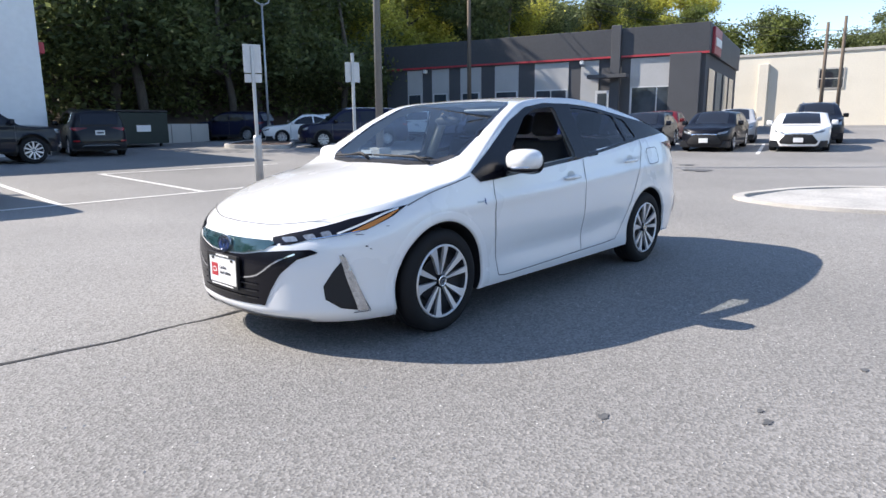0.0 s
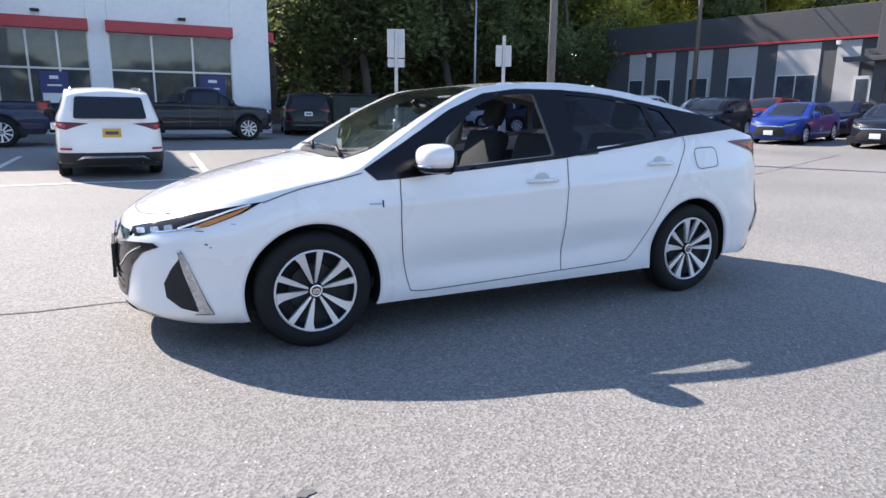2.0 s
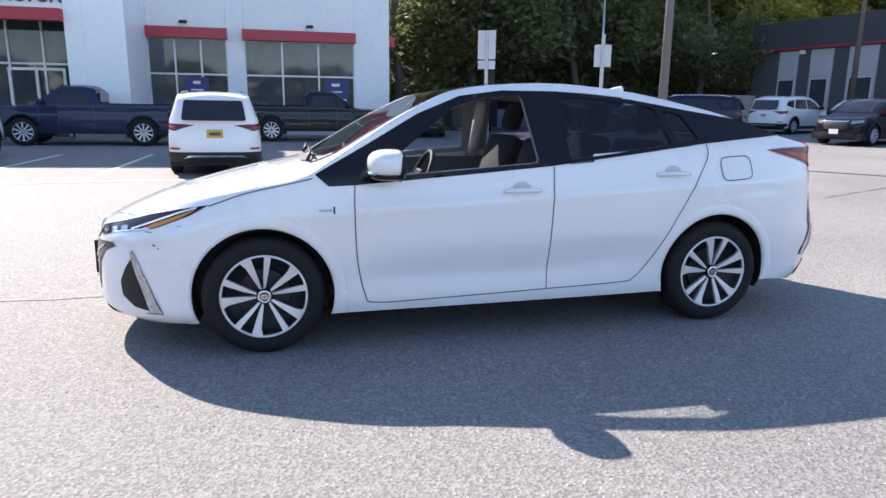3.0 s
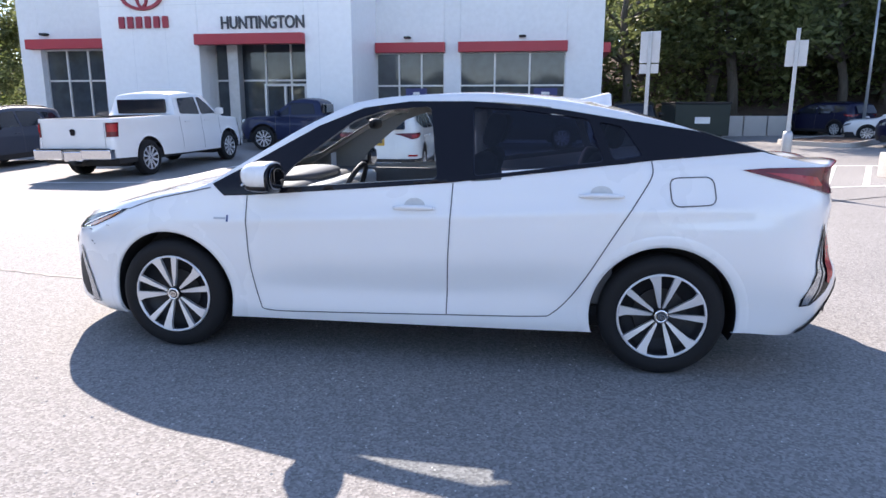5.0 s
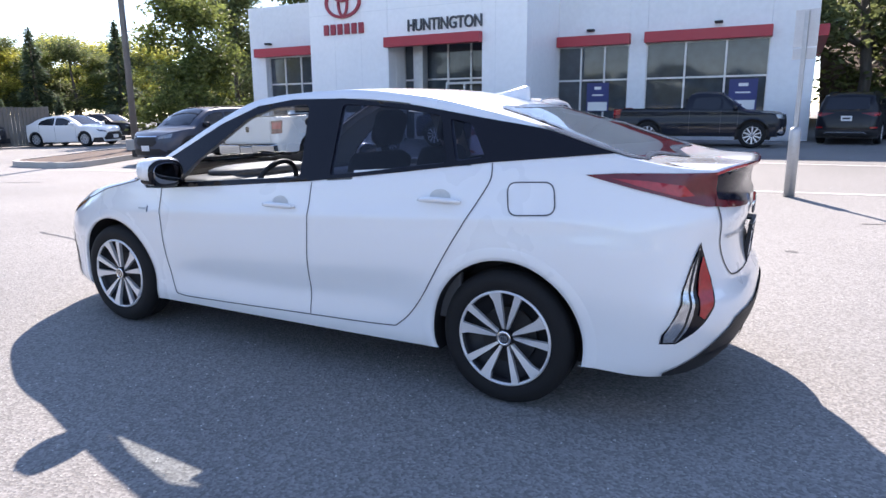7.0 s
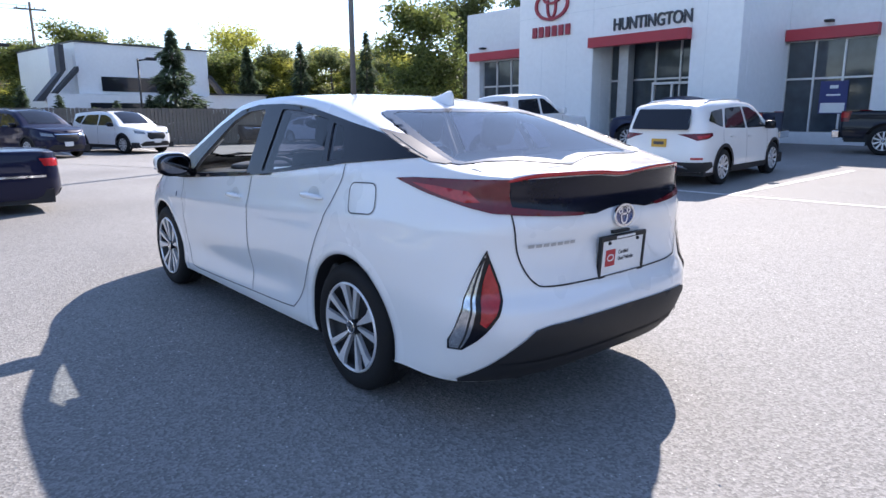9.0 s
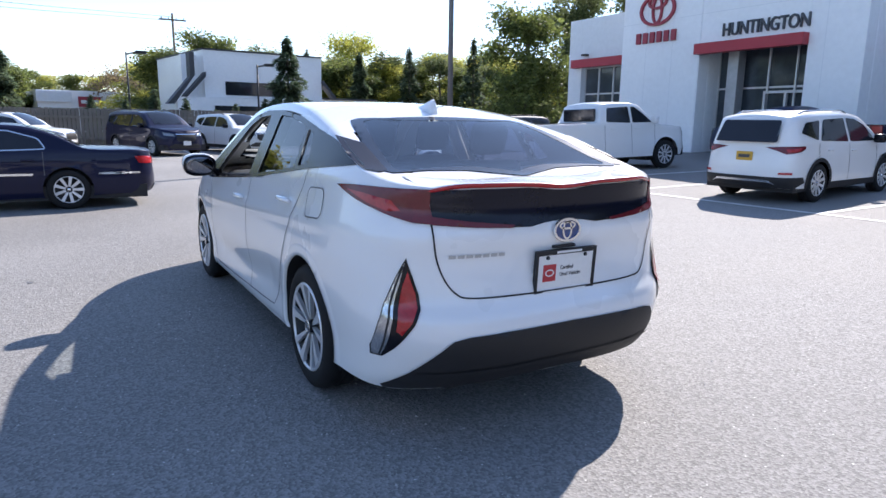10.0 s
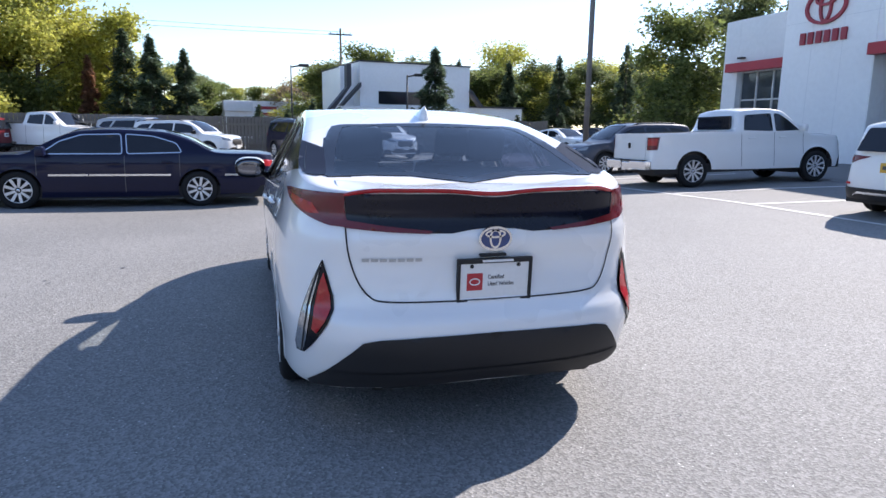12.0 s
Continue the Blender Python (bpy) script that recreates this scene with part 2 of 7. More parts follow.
# ---- mesh helpers ----
def part(name, bm, material, parent=None, label="", smooth=False):
    """Links a bmesh, or (verts, faces), as one mesh object, under a thing or a part."""
    me = bpy.data.meshes.new(name)
    if isinstance(bm, tuple):
        me.from_pydata([tuple(v) for v in bm[0]], [], [tuple(f) for f in bm[1]])
        me.validate()
    else:
        bm.to_mesh(me)
        bm.free()
    if smooth:
        me.shade_smooth()
    me.materials.append(material)
    ob = new(name, me)
    ob.parent = parent
    if label:
        ob["label"] = label
    return ob


def thing(name, m, label, category, group=""):
    ob = new(name)
    ob.empty_display_size = 0.2
    ob.matrix_world = m
    return tagged(ob, label, category, group)


def box(bm, x0, x1, y0, y1, z0, z1, bevel=0.0, m=None):
    r = bmesh.ops.create_cube(bm, size=1)
    mat = Matrix.Translation(((x0 + x1) / 2, (y0 + y1) / 2, (z0 + z1) / 2)) @ Matrix.Diagonal((abs(x1 - x0), abs(y1 - y0), abs(z1 - z0), 1))
    bmesh.ops.transform(bm, matrix=mat, verts=r["verts"])
    if bevel:
        es = list({e for v in r["verts"] for e in v.link_edges})
        out = bmesh.ops.bevel(bm, geom=es, offset=bevel, segments=2, affect="EDGES", profile=0.5)
        vs = list({v for f in out["faces"] for v in f.verts} | {v for v in r["verts"] if v.is_valid})
    else:
        vs = r["verts"]
    if m is not None:
        bmesh.ops.transform(bm, matrix=m, verts=vs)
    return bm


def boxes(*items, bevel=0.0):
    bm = bmesh.new()
    for b in items:
        box(bm, *b, bevel=bevel)
    return bm


def tube(points, radii, sides=8, cap=True):
    """A tapered tube along a polyline."""
    vs, fs = [], []
    pts = [Vector(p) for p in points]
    if not hasattr(radii, "__len__"):
        radii = [radii] * len(pts)
    ref = None
    for i, p in enumerate(pts):
        d = (pts[min(i + 1, len(pts) - 1)] - pts[max(i - 1, 0)]).normalized()
        if ref is None:
            ref = d.orthogonal().normalized()
        a = (ref - d * ref.dot(d)).normalized()
        ref = a
        b = d.cross(a)
        for k in range(sides):
            w = 2 * math.pi * k / sides
            vs.append(p + (a * math.cos(w) + b * math.sin(w)) * radii[i])
    for i in range(len(pts) - 1):
        for k in range(sides):
            k2 = (k + 1) % sides
            fs.append((i * sides + k, i * sides + k2, (i + 1) * sides + k2, (i + 1) * sides + k))
    if cap:
        fs.append(tuple(reversed(range(sides))))
        fs.append(tuple(range((len(pts) - 1) * sides, len(pts) * sides)))
    return vs, fs


def merge(*meshes):
    vs, fs = [], []
    for v, f in meshes:
        o = len(vs)
        vs += [tuple(p) for p in v]
        fs += [tuple(i + o for i in g) for g in f]
    return vs, fs


def moved(mesh, m):
    return [m @ Vector(v) for v in mesh[0]], mesh[1]


def lathe(profile, n=32, axis="y"):
    """A turned body: profile of (radius, along the axis)."""
    vs, fs = [], []
    for r, h in profile:
        for k in range(n):
            w = 2 * math.pi * k / n
            vs.append((r * math.cos(w), h, r * math.sin(w)) if axis == "y" else (r * math.cos(w), r * math.sin(w), h))
    for i in range(len(profile) - 1):
        for k in range(n):
            k2 = (k + 1) % n
            f = (i * n + k, i * n + k2, (i + 1) * n + k2, (i + 1) * n + k)
            fs.append(f if axis == "y" else f[::-1])
    return vs, fs


def curve_of(table):
    """A smooth monotone curve through the (in, out) pairs."""
    table = sorted(table)
    xs, ys = np.array([p[0] for p in table], float), np.array([p[1] for p in table], float)
    h, d = np.diff(xs), np.diff(ys) / np.diff(xs)
    s = np.zeros(len(xs))
    s[0], s[-1] = d[0], d[-1]
    for i in range(1, len(xs) - 1):
        if d[i - 1] * d[i] > 0:
            w1, w2 = 2 * h[i] + h[i - 1], h[i] + 2 * h[i - 1]
            s[i] = (w1 + w2) / (w1 / d[i - 1] + w2 / d[i])

    def f(x):
        x = np.clip(np.asarray(x, float), xs[0], xs[-1])
        i = np.clip(np.searchsorted(xs, x) - 1, 0, len(xs) - 2)
        t = (x - xs[i]) / h[i]
        return (ys[i] * (1 + 2 * t) * (1 - t) ** 2 + s[i] * h[i] * t * (1 - t) ** 2 + ys[i + 1] * t * t * (3 - 2 * t) + s[i + 1] * h[i] * t * t * (t - 1))
    return f


def inside(poly, x, y):
    hit, j = False, len(poly) - 1
    for i in range(len(poly)):
        (xi, yi), (xj, yj) = poly[i], poly[j]
        if (yi > y) != (yj > y) and x < (xj - xi) * (y - yi) / (yj - yi) + xi:
            hit = not hit
        j = i
    return hit


def rounded(poly, r=0.02, n=4):
    """A polygon with its corners rounded."""
    out = []
    k = len(poly)
    for i in range(k):
        p, a, b = Vector(poly[i]), Vector(poly[i - 1]), Vector(poly[(i + 1) % k])
        u, v = a - p, b - p
        q = min(r, u.length * 0.45, v.length * 0.45)
        p0, p1 = p + u.normalized() * q, p + v.normalized() * q
        for j in range(n + 1):
            t = j / n
            out.append(tuple(p0 * (1 - t) ** 2 + p * 2 * t * (1 - t) + p1 * t * t))
    return out


def patch(outline, place, holes=(), cell=0.03, depth=0.0, push=None):
    """A sheet over a flat outline (with holes), filled with a mesh of that cell and laid on a surface by place(a, b)."""
    from mathutils.geometry import delaunay_2d_cdt
    vs, es = [], []
    for loop in (outline, *holes):
        pts = []
        for i, p in enumerate(loop):
            q = loop[(i + 1) % len(loop)]
            n = max(1, int(math.dist(p, q) / cell))
            pts += [(p[0] + (q[0] - p[0]) * j / n, p[1] + (q[1] - p[1]) * j / n) for j in range(n)]
        o = len(vs)
        vs += pts
        es += [(o + i, o + (i + 1) % len(pts)) for i in range(len(pts))]
    xs, ys = [p[0] for p in outline], [p[1] for p in outline]
    a = min(xs) + cell / 2
    row = 0
    while a < max(xs):
        b = min(ys) + cell * (0.25 if row % 2 else 0.75)
        while b < max(ys):
            if inside(outline, a, b) and not any(inside(h, a, b) for h in holes):
                vs.append((a, b))
            b += cell
        a += cell
        row += 1
    v2, _, f2, *_ = delaunay_2d_cdt([Vector(p) for p in vs], es, [], 0, 1e-5)
    faces = []
    for f in f2:
        cx, cy = sum(v2[i][0] for i in f) / len(f), sum(v2[i][1] for i in f) / len(f)
        if inside(outline, cx, cy) and not any(inside(h, cx, cy) for h in holes):
            faces.append(tuple(f))
    used = sorted({i for f in faces for i in f})
    back = {i: k for k, i in enumerate(used)}
    verts = [Vector(place(v2[i][0], v2[i][1])) for i in used]
    faces = [tuple(back[i] for i in f) for f in faces]
    if depth and push is not None:
        # a wall round the edge, along push
        count = {}
        for f in faces:
            for i in range(len(f)):
                e = (f[i], f[(i + 1) % len(f)])
                count[e] = count.get(e, 0) + 1
        rim = [e for e in count if (e[1], e[0]) not in count]
        low = {}
        for e in rim:
            for i in e:
                if i not in low:
                    low[i] = len(verts)
                    verts.append(verts[i] - Vector(push) * depth)
        faces += [(e[1], e[0], low[e[0]], low[e[1]]) for e in rim]
    return verts, faces


# ---- ground ----
def ground_z(x, y):
    """The lot: level round the car and towards the fence, rising gently elsewhere."""
    r = math.hypot(x, y)
    d = max(0.0, min(r, 45.0) - 3.0)
    level = min(1.0, max(0.0, (0.9 - x / max(r, 0.1)) / 0.35))      # it stays level towards the fence
    return 0.024 * d * d / (d + 1.5) * level


def strip(points, width, lift=0.004):
    """A flat band along the ground."""
    vs, fs = [], []
    pts = []
    for (x0, y0), (x1, y1) in zip(points, points[1:]):
        n = max(1, int(math.hypot(x1 - x0, y1 - y0) / 0.4))
        pts += [(x0 + (x1 - x0) * i / n, y0 + (y1 - y0) * i / n) for i in range(n)]
    pts.append(points[-1])
    for i, (x, y) in enumerate(pts):
        a, b = pts[max(i - 1, 0)], pts[min(i + 1, len(pts) - 1)]
        d = Vector((b[0] - a[0], b[1] - a[1])).normalized()
        w = width[i % len(width)] if isinstance(width, list) else width
        for s in (-1, 1):
            px, py = x - s * d.y * w / 2, y + s * d.x * w / 2
            vs.append((px, py, ground_z(px, py) + lift))
    for i in range(len(pts) - 1):
        fs.append((2 * i, 2 * i + 2, 2 * i + 3, 2 * i + 1))
    return vs, [f[::-1] for f in fs]


rings = [0.0] + [0.5 * i for i in range(1, 100)] + [52, 60, 75, 100, 150, 250, 500, 1200]
seg = 160
gv, gf = [(0, 0, 0)], []
for r in rings[1:]:
    for k in range(seg):
        w = 2 * math.pi * k / seg
        gv.append((r * math.cos(w), r * math.sin(w), ground_z(r * math.cos(w), r * math.sin(w))))
for k in range(seg):
    gf.append((0, 1 + k, 1 + (k + 1) % seg))
for i in range(len(rings) - 2):
    a, b = 1 + i * seg, 1 + (i + 1) * seg
    for k in range(seg):
        k2 = (k + 1) % seg
        gf.append((a + k, b + k, b + k2, a + k2))
ground = tagged(part("ground", (gv, gf), ASPHALT, smooth=True), "worn grey asphalt car park with pale chips", "ground", kind="structure")


# ---- vehicles: one shell builder ----
class Body:
    """A car body from curves: nose and tail by height, half width by height, shoulder, roof edge and centre line by length."""

    def __init__(self, nose, tail, wide, shoulder, rail, crown, base, tumble=0.48, front=(0.9, 4.0, 0.45), rear=(-1.2, 5.0, 0.35), taper=0.95, arches=(), arch_r=0.367, step=0.028, relief=None):
        self.xf, self.xr, self.W = curve_of(nose), curve_of(tail), curve_of(wide)
        self.zs, self.zr, self.zt, self.zb = (curve_of(t) for t in (shoulder, rail, crown, base))
        self.tumble, self.front, self.rear, self.taper = tumble, front, rear, taper
        self.arches, self.arch_r, self.step, self.relief = arches, arch_r, step, relief
        self.sections = {}

    def ends(self, u, z, which):
        if which == "f":
            return self.front[0] + u * (self.xf(z) - self.front[0])
        return self.rear[0] - u * (self.rear[0] - self.xr(z))

    def half(self, x, z):
        """Half width of the lower body."""
        x, z = np.asarray(x, float), np.asarray(z, float)
        c, p, q = self.front
        u = np.clip((x - c) / np.maximum(self.xf(z) - c, 0.01), 0, 1)
        g = (1 - u ** p) ** q
        c, p, q = self.rear
        d = np.maximum(c - self.xr(z), 0.01)
        u = np.clip((c - x) / d, 0, 1)
        g = g * (1 - u ** p) ** q * (1 - (1 - self.taper) * u)
        return self.W(z) * g + (self.relief(x, z) if self.relief else 0)

    def side(self, x, z):
        """Half width at any height, glass included."""
        s = self.zs(x)
        return np.where(z <= s, self.half(x, np.minimum(z, s)), self.half(x, s) - (z - s) * self.tumble)

    def top(self, x, y):
        """Height of the bonnet, roof or deck."""
        s, r = self.zs(x), self.zr(x)
        yr = np.maximum(self.half(x, s) - np.maximum(r - s, 0.02) * self.tumble, 0.02)
        return r + (self.zt(x) - r) * (1 - np.clip(np.abs(y) / yr, 0, 1) ** 2)

    def front_x(self, y, z):
        c, p, q = self.front
        k = np.clip(np.abs(y) / self.W(z), 0, 0.999)
        return c + (1 - k ** (1 / q)) ** (1 / p) * (self.xf(z) - c)

    def rear_x(self, y, z):
        c, p, q = self.rear
        k = np.clip(np.abs(y) / (self.W(z) * (1 - (1 - self.taper) * 0.9)), 0, 0.999)
        return c - (1 - k ** (1 / q)) ** (1 / p) * (c - self.xr(z))

    def arc(self, s, z, end, lift=0.0):
        """The point at arc length s from the middle of the nose or tail, round the corner at that height."""
        key = (end, round(z, 4))
        if key not in self.sections:
            u = 1 - np.linspace(0, 1, 200) ** 2
            x = self.ends(u, z, end)
            y = self.half(x, np.full(200, z))
            x, y = np.concatenate([[x[0]], x]), np.concatenate([[0.0], y])
            self.sections[key] = x, y, np.concatenate([[0], np.cumsum(np.hypot(np.diff(x), np.diff(y)))])
        x, y, run = self.sections[key]
        a = abs(s)
        px, py = np.interp(a, run, x), np.interp(a, run, y)
        d = 0.012
        t = Vector((np.interp(a + d, run, x) - np.interp(max(a - d, 0), run, x), np.interp(a + d, run, y) - np.interp(max(a - d, 0), run, y))).normalized()
        out = Vector((-t.y, t.x)) if end == "r" else Vector((t.y, -t.x))
        return px + out.x * lift, math.copysign(py + out.y * lift, s), z

    def stations(self):
        def end(spec, which):
            c, p, q = spec
            u0 = 0.86
            y0 = (1 - u0 ** p) ** q
            us = [(1 - (y0 * k / 12) ** (1 / q)) ** (1 / p) for k in range(12)]
            n = max(8, int(0.95 / self.step))
            us += [u0 * (1 - k / n) for k in range(n)]
            return us
        out = [("f", u) for u in end(self.front, "f")]
        n = max(8, int((self.front[0] - self.rear[0]) / self.step))
        out += [("m", self.front[0] + (self.rear[0] - self.front[0]) * k / n) for k in range(n + 1)]
        out += [("r", u) for u in reversed(end(self.rear, "r"))]
        return out

    def grid(self, nv=30, ng=9, nr=10):
        """Rows of points from the sill over the shoulder and the roof edge to the centre line, for the left half."""
        rows = []
        for kind, u in self.stations():
            x = u if kind == "m" else self.ends(u, 0.7, kind)
            for _ in range(6):
                z = float(self.zs(x))
                x = u if kind == "m" else float(self.ends(u, z, kind))
            b, s = float(self.zb(x)), float(self.zs(x))
            zz = b + (s - b) * np.linspace(0, 1, nv)
            xx = np.full(nv, x) if kind == "m" else self.ends(u, zz, kind)
            yy = self.half(xx, zz)
            ys = yy[-1]
            r, t = float(self.zr(x)), float(self.zt(x))
            lift = max(r - s, 0.02)
            yr = max(ys - lift * self.tumble, 0.0)
            if ys < 0.05:
                yr = ys * 0.9
            row = [(xx[i], yy[i], zz[i]) for i in range(nv)]
            row += [(x, ys + (yr - ys) * k / ng, s + (max(r, s) - s) * k / ng) for k in range(1, ng + 1)]
            row += [(x, yr * (1 - k / nr), max(r, s) + (t - max(r, s)) * (1 - (1 - k / nr) ** 2)) for k in range(1, nr + 1)]
            rows.append(row)
        return np.array(rows)

    def shell(self, nv=30, ng=9, nr=10):
        """Both halves as one sheet: vertices and quads, with the wheel arches cut out."""
        g = self.grid(nv, ng, nr)
        n, m = g.shape[:2]
        left = g.reshape(-1, 3).copy()
        faces, edge = [], {}
        low = (np.arange(len(left)) % m) < nv + 1
        dist = [np.hypot(left[:, 0] - cx, left[:, 2] - cz) for cx, cz in self.arches]
        within = [low & (d < self.arch_r) for d in dist]
        for i in range(n - 1):
            for j in range(m - 1):
                a, b, c, d = i * m + j, (i + 1) * m + j, (i + 1) * m + j + 1, i * m + j + 1
                if j < nv:
                    n_in = [int(w[a]) + int(w[b]) + int(w[c]) + int(w[d]) for w in within]
                    if max(n_in, default=0) == 4:
                        continue
                    for q, cnt in enumerate(n_in):      # faces across the arch line end on it
                        if cnt:
                            for v in (a, b, c, d):
                                if within[q][v]:
                                    edge[v] = q
                faces.append((a, b, c, d))
        for v, q in edge.items():
            cx, cz = self.arches[q]
            k = self.arch_r / max(dist[q][v], 1e-6)
            left[v, 0], left[v, 2] = cx + (left[v, 0] - cx) * k, cz + (left[v, 2] - cz) * k
        right = left * np.array([1, -1, 1])
        o = len(left)
        return np.vstack([left, right]), faces, [(f[0] + o, f[3] + o, f[2] + o, f[1] + o) for f in faces]


def shell_parts(verts, faces, pick, parent, material):
    """Splits a shell into named panels that keep the normals of the whole."""
    whole = bpy.data.meshes.new("whole")
    whole.from_pydata([tuple(v) for v in verts], [], faces)
    bm = bmesh.new()
    bm.from_mesh(whole)
    bmesh.ops.remove_doubles(bm, verts=bm.verts, dist=0.0004)
    bmesh.ops.dissolve_degenerate(bm, edges=bm.edges, dist=0.0002)
    bm.normal_update()
    groups = {}
    for f in bm.faces:
        key = pick(f.calc_center_median())
        if key:
            groups.setdefault(key, []).append(f)
    made = {}
    for key, fs in groups.items():
        ids, vs, ns, out = {}, [], [], []
        for f in fs:
            loop = []
            for v in f.verts:
                if v.index not in ids:
                    ids[v.index] = len(vs)
                    vs.append(tuple(v.co))
                    ns.append(tuple(v.normal))
                loop.append(ids[v.index])
            out.append(loop)
        name = key.split(":")[0]
        ob = part(name, (vs, out), material, parent, smooth=True)
        if len(ob.data.vertices) == len(ns):
            ob.data.normals_split_custom_set_from_vertices(ns)
        made[key] = ob
    bm.free()
    bpy.data.meshes.remove(whole)
    return made


def line_on(points, place, width=0.006):
    """A narrow band laid on a surface along a polyline of (a, b)."""
    vs, fs = [], []
    pts = []
    for p, q in zip(points, points[1:]):
        n = max(1, int(math.dist(p, q) / 0.02))
        pts += [(p[0] + (q[0] - p[0]) * i / n, p[1] + (q[1] - p[1]) * i / n) for i in range(n)]
    pts.append(points[-1])
    for i, p in enumerate(pts):
        a, b = pts[max(i - 1, 0)], pts[min(i + 1, len(pts) - 1)]
        d = Vector((b[0] - a[0], b[1] - a[1])).normalized()
        for s in (-1, 1):
            vs.append(Vector(place(p[0] - s * d.y * width / 2, p[1] + s * d.x * width / 2)))
    for i in range(len(pts) - 1):
        fs.append((2 * i, 2 * i + 2, 2 * i + 3, 2 * i + 1))
    return vs, fs


def smooth_line(points, n=6):
    """A polyline rounded through its points."""
    out = []
    p = [Vector(q) for q in points]
    for i in range(len(p) - 1):
        a, b, c, d = p[max(i - 1, 0)], p[i], p[i + 1], p[min(i + 2, len(p) - 1)]
        for k in range(n):
            t = k / n
            out.append(tuple(0.5 * ((2 * b) + (c - a) * t + (2 * a - 5 * b + 4 * c - d) * t * t + (3 * b - a - 3 * c + d) * t ** 3)))
    out.append(tuple(p[-1]))
    return out


def mirrored(mesh):
    return [(v[0], -v[1], v[2]) for v in mesh[0]], [f[::-1] for f in mesh[1]]


def oval_ring(rx, rz, wide, depth, n=40):
    """A flat oval band in the x-z plane, standing out along y."""
    vs, fs = [], []
    for k in range(n):
        a = 2 * math.pi * k / n
        for f, y in ((0, 0), (0, depth), (wide, depth), (wide, 0)):
            vs.append(((rx - f) * math.cos(a), y, (rz - f) * math.sin(a)))
    for k in range(n):
        o, p = 4 * k, 4 * ((k + 1) % n)
        for i in range(4):
            fs.append((o + i, p + i, p + (i + 1) % 4, o + (i + 1) % 4))
    return vs, fs


def wheel(parent, x, y, r=0.318, width=0.2, rim_r=0.215, spokes=10, side=1, style="blade", n=40, turn=87.0):
    """A wheel: tyre, rim, spokes and cap; side 1 faces +y."""
    w = new("wheel")
    w.parent = parent
    w.location = (x, y, r)
    if side < 0:
        w.rotation_euler = (0, 0, math.pi)
    h = width / 2
    tyre = [(rim_r, -h * 0.9), (rim_r + 0.02, -h), (r - 0.035, -h), (r - 0.012, -h * 0.86), (r, -h * 0.6), (r, -h * 0.2), (r - 0.006, -h * 0.17), (r - 0.006, -h * 0.1), (r, -h * 0.07), (r, h * 0.07), (r - 0.006, h * 0.1),
            (r - 0.006, h * 0.17), (r, h * 0.2), (r, h * 0.6), (r - 0.012, h * 0.86), (r - 0.035, h), (rim_r + 0.045, h * 1.03), (rim_r + 0.02, h), (rim_r, h * 0.9), (rim_r - 0.004, h * 0.75)]
    part("tyre", lathe(tyre, n), RUBBER, w, smooth=True)
    dish = [(rim_r + 0.004, h * 0.93), (rim_r - 0.008, h * 0.95), (rim_r - 0.014, h * 0.6), (rim_r - 0.03, h * 0.2), (0.07, h * 0.1), (0.001, h * 0.1)]
    rim = part("rim", lathe(dish, n), DARK_ALLOY, w, smooth=True)
    part("rim_edge", lathe([(rim_r + 0.004, h * 0.93), (rim_r, h * 1.0), (rim_r - 0.007, h * 1.0), (rim_r - 0.010, h * 0.9)], n), ALLOY, w, smooth=True)
    vs, fs = [], []
    WIDE = [(0.040, 0.005, 0.70), (0.11, 0.012, 0.80), (0.213, 0.026, 0.93), (0.199, 0.083, 0.93), (0.168, 0.060, 0.88), (0.11, 0.040, 0.80), (0.044, 0.017, 0.70)]
    SLIM = [(0.040, -0.003, 0.70), (0.044, -0.015, 0.70), (0.11, -0.041, 0.80), (0.202, -0.075, 0.93), (0.211, -0.042, 0.93), (0.11, -0.017, 0.80)]
    if style == "blade":            # five uneven pairs of blades
        for k in range(5):
            f = radians(turn + 72 * k)
            for pts in (WIDE, SLIM):
                o, c = len(vs), len(pts)
                for lift in (0.0, -0.020):
                    for rad, t, up in pts:
                        vs.append((-rad * math.cos(f) + t * math.sin(f), h * up + 0.010 + lift, rad * math.sin(f) + t * math.cos(f)))
                fs.append(tuple(range(o, o + c)))
                fs += [(o + (i + 1) % c, o + i, o + c + i, o + c + (i + 1) % c) for i in range(c)]
    else:
        for k in range(spokes):
            a = 2 * math.pi * (k + 0.5) / spokes
            pts = [(0.05, -0.018, 0.75), (0.05, 0.018, 0.75), (rim_r - 0.008, 0.026, 0.85), (rim_r - 0.008, -0.026, 0.85)]
            o, c = len(vs), len(pts)
            for lift in (0.0, -0.018):
                for rad, t, up in pts:
                    vs.append((rad * math.cos(a) - t * math.sin(a), h * up + 0.008 + lift, rad * math.sin(a) + t * math.cos(a)))
            fs.append(tuple(range(o + c - 1, o - 1, -1)))
            fs += [(o + i, o + (i + 1) % c, o + c + (i + 1) % c, o + c + i) for i in range(c)]
    part("spokes", (vs, fs), ALLOY, w)
    part("hub_cap", lathe([(0.001, h * 0.92), (0.024, h * 0.92), (0.031, h * 0.86), (0.033, h * 0.6)], 20), DARK_ALLOY if style == "blade" else CHROME, w, smooth=True)
